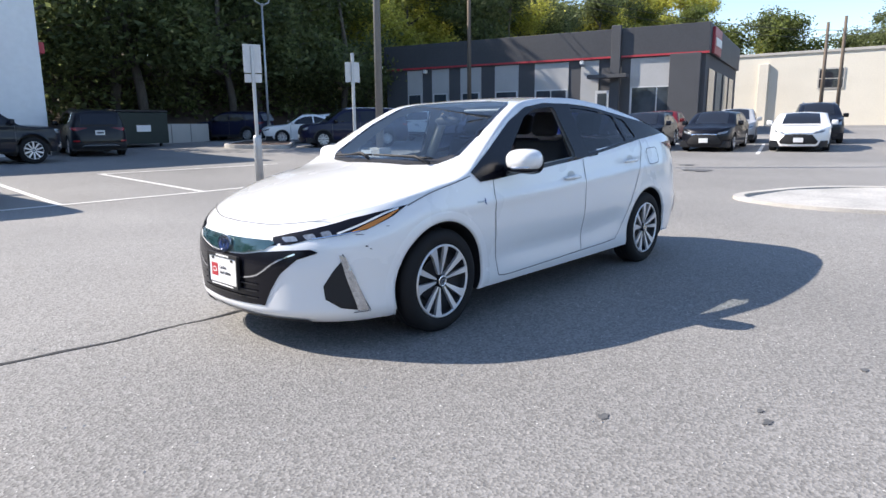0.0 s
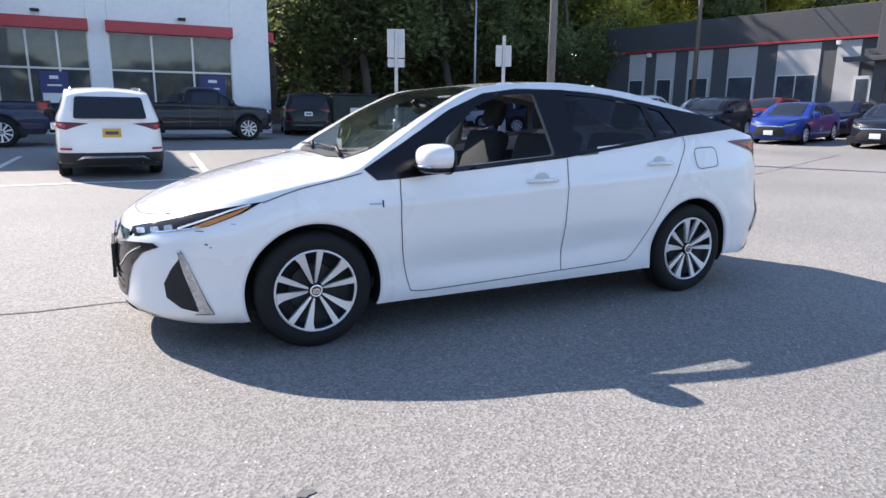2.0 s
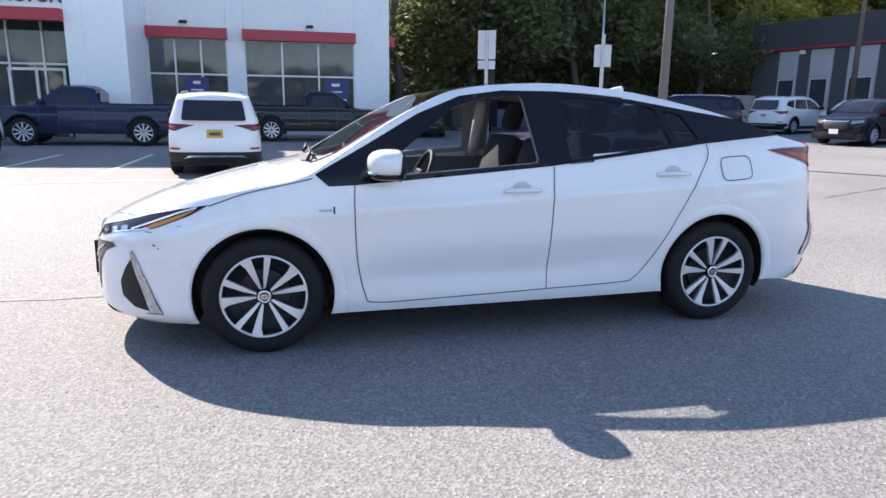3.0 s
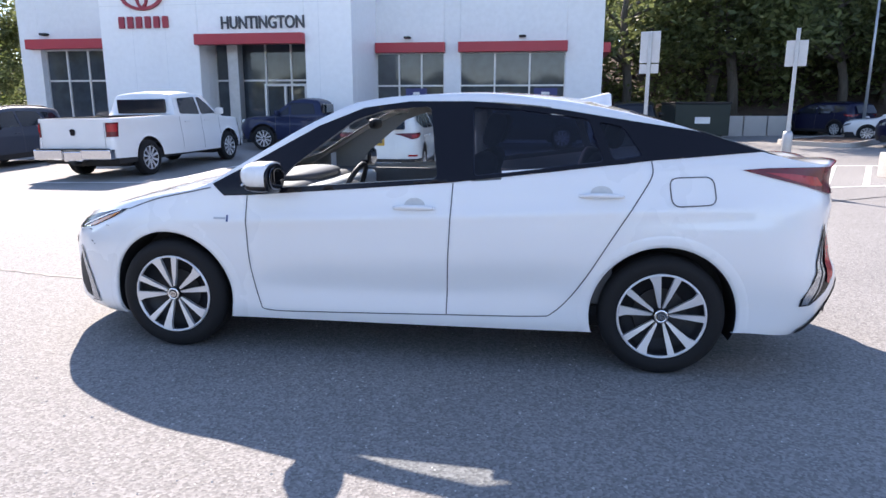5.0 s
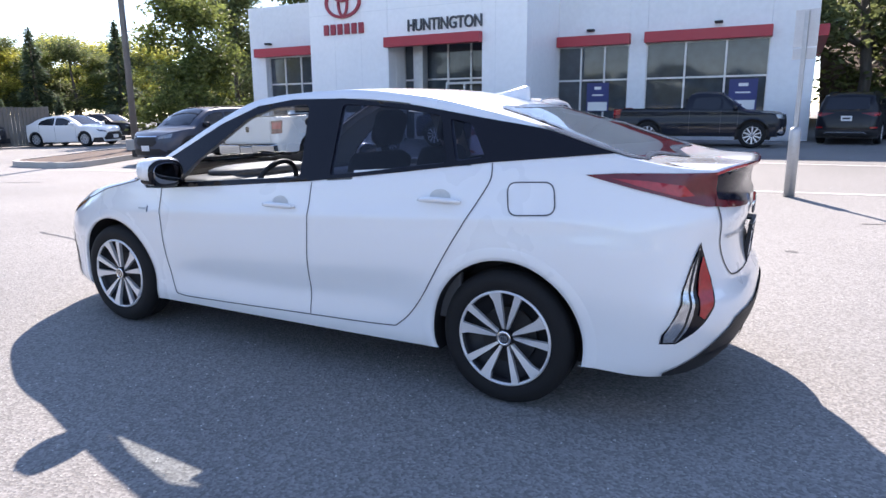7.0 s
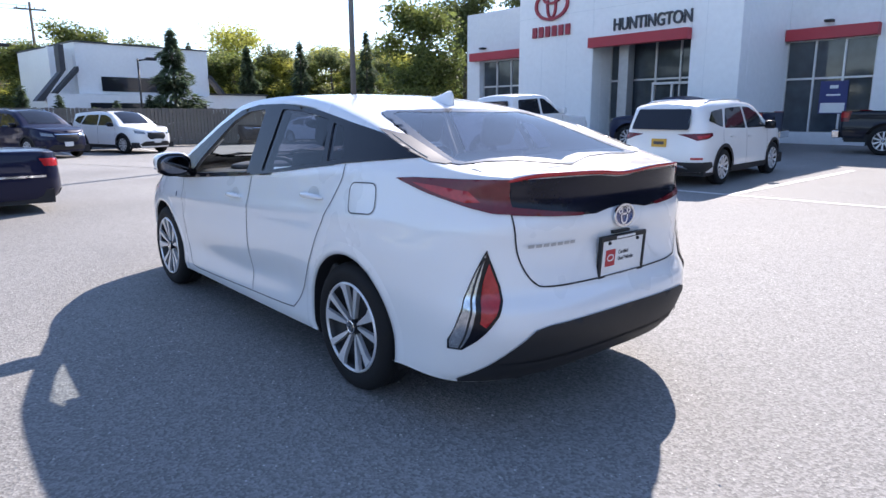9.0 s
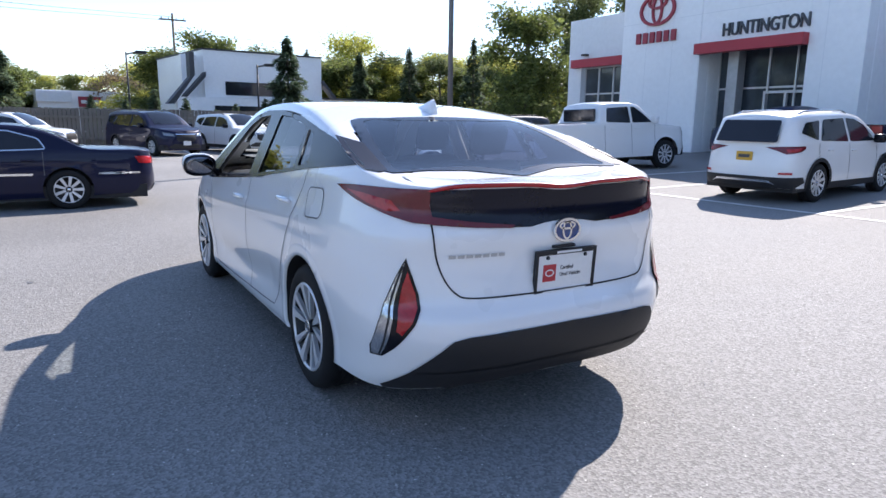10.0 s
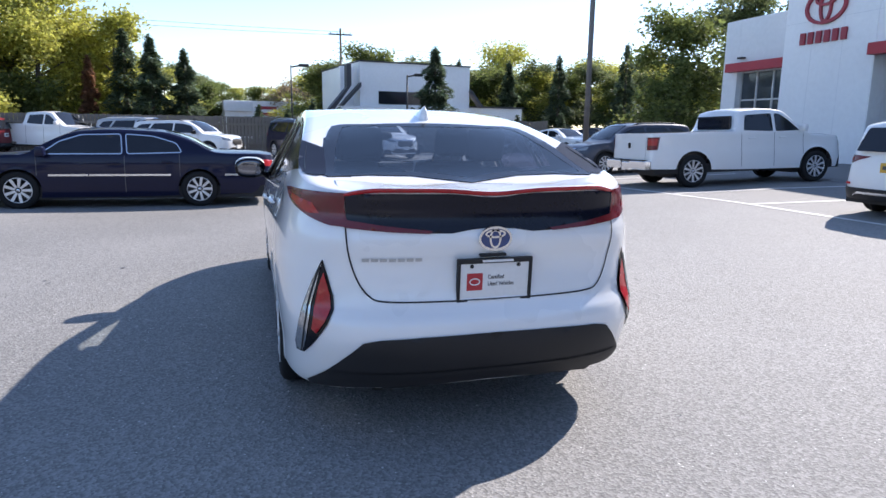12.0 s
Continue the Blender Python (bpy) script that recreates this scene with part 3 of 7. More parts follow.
    if style == "blade":
        cap = part("cap_ring", lathe([(0.024, h * 0.93), (0.029, h * 0.97), (0.035, h * 0.93)], 24), CHROME, w, smooth=True)
        part("cap_emblem", moved(merge(oval_ring(0.019, 0.016, 0.005, 0.004), oval_ring(0.007, 0.014, 0.004, 0.004)), Matrix.Translation((0, h * 0.925, 0))), CHROME, cap)
        part("brake_disc", lathe([(0.001, h * 0.30), (0.135, h * 0.30), (0.137, h * 0.16)], 32), DARK_ALLOY, w)
    return w


def parked(name, m, colour, label, group, shape, plate=PLATE_WHITE, style="spoke", wheel_scale=1.0, category="car", grille=BLACK_PLASTIC, size=0.88):
    """A parked vehicle from a shape table; its own frame has x ahead and z up, with the middle of its wheelbase at the origin."""
    car = thing(name, m @ Matrix.Scale(size, 4), label, category, group)
    d = shape
    body = Body(**d["body"], step=0.07)
    v, fl, fr = body.shell(14, 5, 7)
    bed = d.get("bed")

    def pick(c):
        if bed and bed[0] < c.x < bed[1] and abs(c.y) < 0.76 and c.z > bed[2]:
            return None
        return "body"
    shell_parts(v, fl + fr, pick, car, colour)
    lo, hi = float(body.xr(0.3)) + 0.15, float(body.xf(0.3)) - 0.15
    w = float(body.W(0.5)) - 0.06
    part("underbody", boxes((lo, hi, -w, w, d["clear"], d["clear"] + 0.22)), BLACK_PLASTIC, car)
    if bed:
        part("bed_floor", boxes((bed[0] - 0.02, bed[1] + 0.02, -0.77, 0.77, bed[2] - 0.42, bed[2] - 0.38)), BLACK_PLASTIC, car)
        part("bed_liner", boxes((bed[0], bed[1], 0.745, 0.765, bed[2] - 0.4, bed[2] + 0.01), (bed[0], bed[1], -0.765, -0.745, bed[2] - 0.4, bed[2] + 0.01),
                                (bed[1] - 0.02, bed[1], -0.76, 0.76, bed[2] - 0.4, bed[2]), (bed[0], bed[0] + 0.02, -0.76, 0.76, bed[2] - 0.4, bed[2])), BLACK_PLASTIC, car)
    for poly in d["windows"]:
        for s in (1, -1):
            p = patch(rounded(poly, 0.05), lambda a, b: (a, s * (float(body.side(a, b)) + 0.008), b), cell=0.12)
            if s < 0:
                p = (p[0], [f[::-1] for f in p[1]])
            part("side_window", p, DARK_GLASS, car, smooth=True)
    for key, poly in (("windscreen", d["screen"]), ("rear_window", d["back"])):
        if poly:
            full = poly + [(a, -b) for a, b in reversed(poly)]
            part(key, patch(full, lambda a, b: (a, b, float(body.top(a, b)) + 0.010), cell=0.12), DARK_GLASS, car, smooth=True)
    if d.get("flat_back"):
        p = patch(rounded(d["flat_back"], 0.05), lambda a, b: (float(np.interp(b, *d["back_line"])) - 0.025 + 0.03 * (a / w) ** 2, a, b), cell=0.12)
        part("rear_window", (p[0], [f[::-1] for f in p[1]]), DARK_GLASS, car, smooth=True)

    def face(poly, front, name_, mat, lift=0.010, label_=""):
        for s in (1, -1):
            q = [(s * a, b) for a, b in poly]
            if front:
                p = patch(q, lambda a, b: body.arc(a, b, "f", lift), cell=0.05)
            else:
                p = patch(q, lambda a, b: body.arc(a, b, "r", lift), cell=0.05)
            part(name_, p, mat, car, label_, smooth=True)
            if abs(poly[0][0]) < 1e-6 and max(a for a, _ in poly) > 0 and min(a for a, _ in poly) < 0:
                break
    for spec in d["front"]:
        face(spec[1], True, spec[0], spec[2] if len(spec) > 2 else grille)
    for k, spec in enumerate(d["rear"]):
        face(spec[1], False, spec[0], spec[2], 0.010 + 0.004 * k)
    pz = d["plate_z"]
    xr = float(body.rear_x(0, pz)) - 0.02
    part("number_plate", boxes((xr - 0.01, xr + 0.02, -0.155, 0.155, pz - 0.08, pz + 0.08), bevel=0.004), plate, car)
    part("plate_bar", boxes((xr - 0.014, xr - 0.008, -0.11, 0.11, pz - 0.03, pz + 0.03)), PRINT, car)
    if d.get("front_plate"):
        z = d["front_plate"]
        xn = float(body.front_x(0, z)) + 0.02
        part("number_plate", boxes((xn - 0.02, xn + 0.01, -0.155, 0.155, z - 0.08, z + 0.08), bevel=0.004), PLATE_WHITE, car)
    for s in (1, -1):
        mx, mz = d["mirror"]
        my = float(body.side(mx, mz))
        bm = boxes((mx - 0.06, mx + 0.08, s * (my + 0.02), s * (my + 0.22), mz - 0.02, mz + 0.15), bevel=0.03)
        part("mirror", bm, d.get("mirror_mat", BLACK_TRIM) or colour, car, smooth=True)
        for hx in d["handles"]:
            hz = float(body.zs(hx)) - 0.14
            hy = float(body.side(hx, hz))
            part("door_handle", boxes((hx - 0.1, hx + 0.1, s * (hy - 0.005), s * (hy + 0.03), hz - 0.015, hz + 0.015), bevel=0.01), colour, car)
        for lx in d["seams"]:
            low = max([float(body.zb(lx)) + 0.08] + [cz + math.sqrt(max(0.0, (body.arch_r + 0.03) ** 2 - (lx - cx) ** 2)) for cx, cz in body.arches if abs(lx - cx) < body.arch_r + 0.03])
            pts = [(lx, low), (lx, float(body.zs(lx)) - 0.01)]
            part("door_seam", line_on(pts, lambda a, b: (a, s * (float(body.side(a, b)) + 0.005), b), 0.012), SEAM, car)
        if d.get("strip"):
            for x0, x1 in d["strip"]:
                part("side_strip", line_on([(x0, 0.60), (x1, 0.60)], lambda a, b: (a, s * (float(body.side(a, b)) + 0.012), b), 0.035), CHROME, car, "chrome side strip")
            for poly in d["windows"]:
                part("window_trim", line_on(rounded(poly, 0.05) + rounded(poly, 0.05)[:1], lambda a, b: (a, s * (float(body.side(a, b)) + 0.011), b), 0.022), CHROME, car)
        if d.get("cladding"):
            z1 = d["cladding"]
            for (x0, x1) in ((body.arches[1][0] + body.arch_r, body.arches[0][0] - body.arch_r),):
                pts = [(x0, float(body.zb(x0)) + 0.04), (x1, float(body.zb(x1)) + 0.04)]
                part("sill_cladding", line_on(pts, lambda a, b: (a, s * (float(body.side(a, b)) + 0.012), b), z1), BLACK_PLASTIC, car)
            for cx, cz in body.arches:
                ring = [(cx + (body.arch_r + 0.02) * math.cos(t), cz + (body.arch_r + 0.02) * math.sin(t)) for t in np.linspace(-0.3, math.pi + 0.3, 24)]
                part("arch_cladding", line_on(ring, lambda a, b: (a, s * (float(body.side(a, max(b, 0.2))) + 0.012), b), 0.07), BLACK_PLASTIC, car)
    if d.get("rails"):
        x0, x1 = d["rails"]
        for s in (1, -1):
            pts = [(x, s * (float(body.half(x, body.zs(x))) - (float(body.zr(x)) - float(body.zs(x))) * body.tumble - 0.10), float(body.zr(x)) + (0.05 if 0 < i < 8 else 0.0)) for i, x in enumerate(np.linspace(x0, x1, 9))]
            part("roof_rail", tube(pts, 0.02, 6), CHROME if d["rails_chrome"] else BLACK_PLASTIC, car, smooth=True)
    for spec in d.get("extra", ()):
        part(spec[0], boxes(*spec[1], bevel=0.02), spec[2], car)
    for i, (cx, cz) in enumerate(body.arches):
        for s in (1, -1):
            wheel(car, cx, s * (float(body.W(0.5)) - 0.115), r=cz, width=0.22, rim_r=cz * 0.66, spokes=d.get("spokes", 10), side=s, style=style, n=24)
        part("wheel_well", boxes((cx - body.arch_r - 0.02, cx + body.arch_r + 0.02, -w + 0.18, w - 0.18, 0.25, cz + body.arch_r + 0.02)), BLACK_PLASTIC, car)
    return car


def widths(w):
    return [(0.15, w * 0.93), (0.3, w * 0.985), (0.55, w), (0.8, w * 0.99), (1.0, w * 0.965), (1.3, w * 0.95)]


def suv_shape(L=4.6, w=0.92, wb=2.66, h=1.70, hood=1.05, belt=1.08, rails_chrome=True, slope=0.25, cladding=0.12, oh=0.92):
    f, r = wb / 2 + oh, -(L - wb / 2 - oh)
    a = 0.36
    return dict(
        body=dict(nose=[(0.2, f - 0.06), (0.45, f), (0.7, f - 0.01), (0.95, f - 0.10), (1.3, f - 0.2)], tail=[(0.25, r + 0.10), (0.45, r), (0.8, r + 0.03), (1.1, r + 0.09), (1.4, r + 0.2)],
                  wide=widths(w), shoulder=[(f, hood - 0.18), (f - 0.4, hood - 0.04), (f - 1.0, hood + 0.02), (0, belt), (r + 0.5, belt + 0.05), (r, belt + 0.02)],
                  rail=[(f, hood - 0.18), (f - 1.15, hood + 0.04), (f - 1.55, hood + 0.33), (f - 2.0, h - 0.10), (f - 2.6, h - 0.05), (r + 0.7, h - 0.08), (r + 0.30, h - 0.15), (r + 0.16, belt + 0.2), (r + 0.07, belt + 0.04), (r, belt + 0.02)],
                  crown=[(f, hood - 0.16), (f - 0.3, hood - 0.03), (f - 1.05, hood + 0.06), (f - 1.5, hood + 0.36), (f - 2.0, h - 0.03), (f - 2.6, h), (r + 0.7, h - 0.02), (r + 0.26, h - 0.07), (r + 0.14, belt + 0.3), (r + 0.05, belt + 0.06), (r, belt + 0.03)],
                  base=[(f, 0.24), (0, 0.25), (r, 0.3)], tumble=0.36, front=(f - 1.2, 4.5, 0.42), rear=(r + 0.9, 7.0, 0.26), taper=0.96, arches=[(wb / 2, a), (-wb / 2, a)], arch_r=a + 0.05),
        clear=0.22, windows=[[(f - 1.42, belt + 0.02), (f - 1.72, belt + 0.32), (f - 2.1, h - 0.17), (-0.18, h - 0.15), (-0.2, belt + 0.03)], [(-0.28, belt + 0.03), (-0.26, h - 0.15), (r + 1.25, h - 0.17), (r + 1.0, belt + 0.07)],
                             [(r + 0.92, belt + 0.08), (r + 1.12, h - 0.18), (r + 0.62, h - 0.22), (r + 0.42, belt + 0.22)]],
        screen=[(f - 1.18, 0), (f - 1.22, w * 0.62), (f - 1.92, w * 0.58), (f - 1.98, 0)], back=None,
        flat_back=[(-w * 0.66, belt + 0.06), (w * 0.66, belt + 0.06), (w * 0.6, h - 0.17), (-w * 0.6, h - 0.17)], back_line=([belt + 0.03, belt + 0.3, h - 0.07], [r, r + 0.14, r + 0.26]),
        front=[("grille", [(0, 0.55), (0, 0.82), (0.38, 0.82), (0.42, 0.66), (0.3, 0.56)]), ("headlamp", [(0.46, 0.76), (0.84, 0.80), (0.87, 0.92), (0.5, 0.86)], HEADLAMP), ("intake", [(0, 0.3), (0, 0.48), (0.5, 0.48), (0.72, 0.36), (0.6, 0.3)]),
               ("grille_trim", [(0, 0.83), (0, 0.86), (0.44, 0.87), (0.40, 0.83)], CHROME)],
        rear=[("tail_lamp", [(0.36, 1.03), (0.62, 1.045), (0.84, 1.05), (1.10, 1.05), (1.13, 1.0), (1.0, 0.945), (0.74, 0.91), (0.58, 0.97)], DARK_RED), ("lamp_core", [(0.72, 1.0), (1.02, 1.02), (0.98, 0.97), (0.76, 0.94)], RED_LENS), ("bumper_trim", [(0, 0.3), (0, 0.50), (0.8, 0.50), (1.15, 0.50), (1.2, 0.40), (0.9, 0.3)], BLACK_PLASTIC), ("bumper_strip", [(0, 0.40), (0, 0.44), (0.5, 0.44), (0.62, 0.36), (0.48, 0.40)], LAMP_SILVER), ("fog_reflector", [(0.66, 0.55), (0.88, 0.55), (0.88, 0.59), (0.66, 0.59)], RED_LENS)],
        plate_z=0.86, front_plate=0.5, mirror=(f - 1.5, belt), handles=(-0.05, -0.95), seams=(f - 1.35, -0.23, r + 0.95), cladding=cladding, rails=(f - 2.1, r + 0.55), rails_chrome=rails_chrome)


def sedan_shape(L=4.85, w=0.91, wb=2.82, h=1.45, hood=0.92, belt=0.95, oh=0.95, trunk=1.02, deck=0.62, boxy=0.0):
    f, r = wb / 2 + oh, -(L - wb / 2 - oh)
    a = 0.335
    return dict(
        body=dict(nose=[(0.18, f - 0.06), (0.42, f), (0.6, f - 0.01), (0.8, f - 0.1), (1.1, f - 0.25)], tail=[(0.2, r + 0.10), (0.42, r), (0.75, r + 0.02), (1.0, r + 0.06), (1.2, r + 0.1)],
                  wide=widths(w), shoulder=[(f, hood - 0.18), (f - 0.4, hood - 0.05), (f - 1.0, hood), (0, belt), (r + 0.9, belt + 0.04), (r, trunk - 0.06)],
                  rail=[(f, hood - 0.18), (f - 1.2, hood + 0.02), (f - 1.6, hood + 0.25), (f - 2.05, h - 0.09), (f - 2.6, h - 0.05), (r + deck + 0.98, h - 0.08), (r + deck + 0.53, h - 0.20), (r + deck, trunk), (r + 0.3, trunk - 0.02), (r, trunk - 0.05)],
                  crown=[(f, hood - 0.16), (f - 0.35, hood - 0.02), (f - 1.15, hood + 0.05), (f - 1.6, hood + 0.28), (f - 2.05, h - 0.03), (f - 2.6, h), (r + deck + 1.08, h - 0.03), (r + deck + 0.58, h - 0.16), (r + deck + 0.04, trunk + 0.04), (r + 0.3, trunk + 0.02), (r, trunk - 0.03)],
                  base=[(f, 0.2), (0, 0.2), (r, 0.25)], tumble=0.42, front=(f - 1.2, 4.0 + 3 * boxy, 0.45 - 0.18 * boxy), rear=(r + 1.0, 5.0 + 2 * boxy, 0.34 - 0.08 * boxy), taper=0.96, arches=[(wb / 2, a), (-wb / 2, a)], arch_r=a + 0.04),
        clear=0.17, windows=[[(f - 1.45, belt + 0.02), (f - 1.75, belt + 0.24), (f - 2.1, h - 0.14), (-0.18, h - 0.12), (-0.2, belt + 0.03)], [(-0.28, belt + 0.03), (-0.26, h - 0.12), (r + deck + 1.13, h - 0.15), (r + deck + 0.73, h - 0.27), (r + deck + 0.63, belt + 0.06)]],
        screen=[(f - 1.2, 0), (f - 1.24, w * 0.64), (f - 2.0, w * 0.56), (f - 2.04, 0)], back=[(r + deck + 0.10, 0), (r + deck + 0.12, w * 0.62), (r + deck + 0.58, w * 0.58), (r + deck + 0.88, w * 0.5), (r + deck + 0.93, 0)],
        front=[("grille", [(0, 0.28), (0, 0.62), (0.42, 0.60), (0.62, 0.36), (0.55, 0.28)]), ("headlamp", [(0.42, 0.62), (0.80, 0.68), (0.84, 0.77), (0.5, 0.70)], HEADLAMP), ("grille_trim", [(0, 0.63), (0, 0.66), (0.46, 0.65), (0.44, 0.61)], CHROME)],
        rear=[("tail_lamp", [(0.45, 0.84), (0.84, 0.88), (1.06, 0.88), (1.02, 0.76), (0.5, 0.74)], RED_LENS), ("bumper_trim", [(0, 0.25), (0, 0.36), (0.6, 0.36), (0.7, 0.27)], BLACK_PLASTIC)],
        plate_z=0.68, front_plate=0.42, mirror=(f - 1.5, belt), handles=(-0.05, -0.95), seams=(f - 1.38, -0.23, r + deck + 0.68), mirror_mat=None)


def pickup_shape(L=5.8, w=1.0, wb=3.6, h=1.95, hood=1.22, belt=1.32, oh=0.98, cab_back=-0.55, bedtop=1.36):
    f, r = wb / 2 + oh, -(L - wb / 2 - oh)
    a = 0.41
    c = cab_back
    return dict(
        body=dict(nose=[(0.3, f - 0.08), (0.55, f), (0.9, f - 0.02), (1.15, f - 0.08), (1.4, f - 0.2)], tail=[(0.4, r + 0.03), (0.7, r), (1.2, r + 0.01), (1.5, r + 0.02)],
                  wide=widths(w), shoulder=[(f, hood - 0.18), (f - 0.3, hood - 0.05), (f - 1.0, hood + 0.02), (c + 1.2, belt), (c, belt), (c - 0.06, bedtop - 0.03), (r, bedtop - 0.03)],
                  rail=[(f, hood - 0.17), (f - 1.2, hood + 0.04), (f - 1.6, hood + 0.32), (f - 2.0, h - 0.10), (f - 2.5, h - 0.06), (c + 0.15, h - 0.09), (c + 0.05, h - 0.14), (c - 0.04, bedtop), (r, bedtop)],
                  crown=[(f, hood - 0.14), (f - 0.25, hood), (f - 1.15, hood + 0.07), (f - 1.6, hood + 0.36), (f - 2.0, h - 0.03), (f - 2.5, h), (c + 0.2, h - 0.02), (c + 0.06, h - 0.08), (c - 0.03, bedtop + 0.01), (r, bedtop + 0.005)],
                  base=[(f, 0.38), (0, 0.4), (r, 0.5)], tumble=0.33, front=(f - 1.1, 6.0, 0.3), rear=(r + 0.5, 12.0, 0.12), taper=0.985, arches=[(wb / 2, a), (-wb / 2, a)], arch_r=a + 0.09),
        clear=0.36, windows=[[(f - 1.5, belt + 0.02), (f - 1.8, belt + 0.28), (f - 2.05, h - 0.18), (c + 1.12, h - 0.16), (c + 1.1, belt + 0.02)], [(c + 1.02, belt + 0.02), (c + 1.03, h - 0.16), (c + 0.26, h - 0.19), (c + 0.16, belt + 0.06)]],
        screen=[(f - 1.22, 0), (f - 1.26, w * 0.66), (f - 1.94, w * 0.6), (f - 1.98, 0)], back=None, flat_back=None, bed=(r + 0.10, c - 0.08, bedtop - 0.2),
        front=[("grille", [(0, 0.72), (0, 1.04), (0.5, 1.04), (0.56, 0.86), (0.45, 0.72)]), ("headlamp", [(0.60, 0.90), (0.92, 0.92), (0.95, 1.06), (0.62, 1.04)], HEADLAMP), ("bumper", [(0, 0.45), (0, 0.66), (0.85, 0.66), (0.95, 0.5), (0.8, 0.45)], CHROME)],
        rear=[("tail_lamp", [(0.82, 0.96), (1.10, 0.96), (1.14, 1.27), (0.82, 1.27)], DARK_RED), ("lamp_core", [(0.85, 1.07), (1.06, 1.07), (1.08, 1.23), (0.85, 1.23)], RED_LENS), ("tailgate_emblem", [(0, 1.0), (0, 1.14), (0.07, 1.12), (0.05, 1.0)], BLACK_TRIM), ("tailgate_gap", [(0.795, 0.72), (0.803, 0.72), (0.803, 1.28), (0.795, 1.28)], SEAM)],
        plate_z=0.62, front_plate=None, mirror=(f - 1.5, belt + 0.02), handles=(c + 1.3, c + 0.4), seams=(f - 1.4, c + 1.06, c + 0.1), mirror_mat=None,
        extra=[("rear_bumper", [(r - 0.14, r + 0.05, -0.97, -0.24, 0.48, 0.70), (r - 0.14, r + 0.05, 0.24, 0.97, 0.48, 0.70), (r - 0.10, r + 0.05, -0.24, 0.24, 0.44, 0.66)], CHROME), ("bumper_step", [(r - 0.15, r + 0.0, -0.9, 0.9, 0.69, 0.72)], BLACK_PLASTIC), ("tow_hitch", [(r - 0.12, r + 0.1, -0.05, 0.05, 0.36, 0.45)], BLACK_PLASTIC), ("cab_rear_window", [(c - 0.06, c + 0.0, -0.68, 0.68, belt + 0.08, h - 0.2)], DARK_GLASS)])


def at(x, y, heading):
    """A pose on the lot, heading in degrees from +x, leaning with the ground."""
    e = 1.2
    z = ground_z(x, y)
    nx, ny = (ground_z(x + e, y) - ground_z(x - e, y)) / (2 * e), (ground_z(x, y + e) - ground_z(x, y - e)) / (2 * e)
    up = Vector((-nx, -ny, 1)).normalized()
    a = radians(heading)
    fwd = Vector((math.cos(a), math.sin(a), 0))
    fwd = (fwd - up * fwd.dot(up)).normalized()
    side = up.cross(fwd)
    m = Matrix((fwd, side, up)).transposed().to_4x4()
    m.translation = (x, y, z)
    return m


# ---- the white hatchback ----
hero = thing("hatchback_car", Matrix.Identity(4), "pearl white hybrid hatchback with an open driver window, parked on asphalt", "car")
def flank_relief(x, z):
    """The pressed sweep along the doors and the soft crease above it."""
    on = np.clip((x + 0.98) / 0.25, 0, 1) * np.clip((0.88 - x) / 0.3, 0, 1)
    c = 0.40 + 0.07 * np.clip((-x - 0.1) / 0.8, 0, 1)
    hollow = -0.014 * np.exp(-((z - c) / 0.085) ** 2) * on
    lift = np.clip((x + 1.9) / 0.4, 0, 1) * np.clip((1.5 - x) / 0.5, 0, 1)
    crease = 0.008 * np.exp(-((z - 0.80 + 0.05 * x) / 0.035) ** 2) * lift
    return hollow + crease


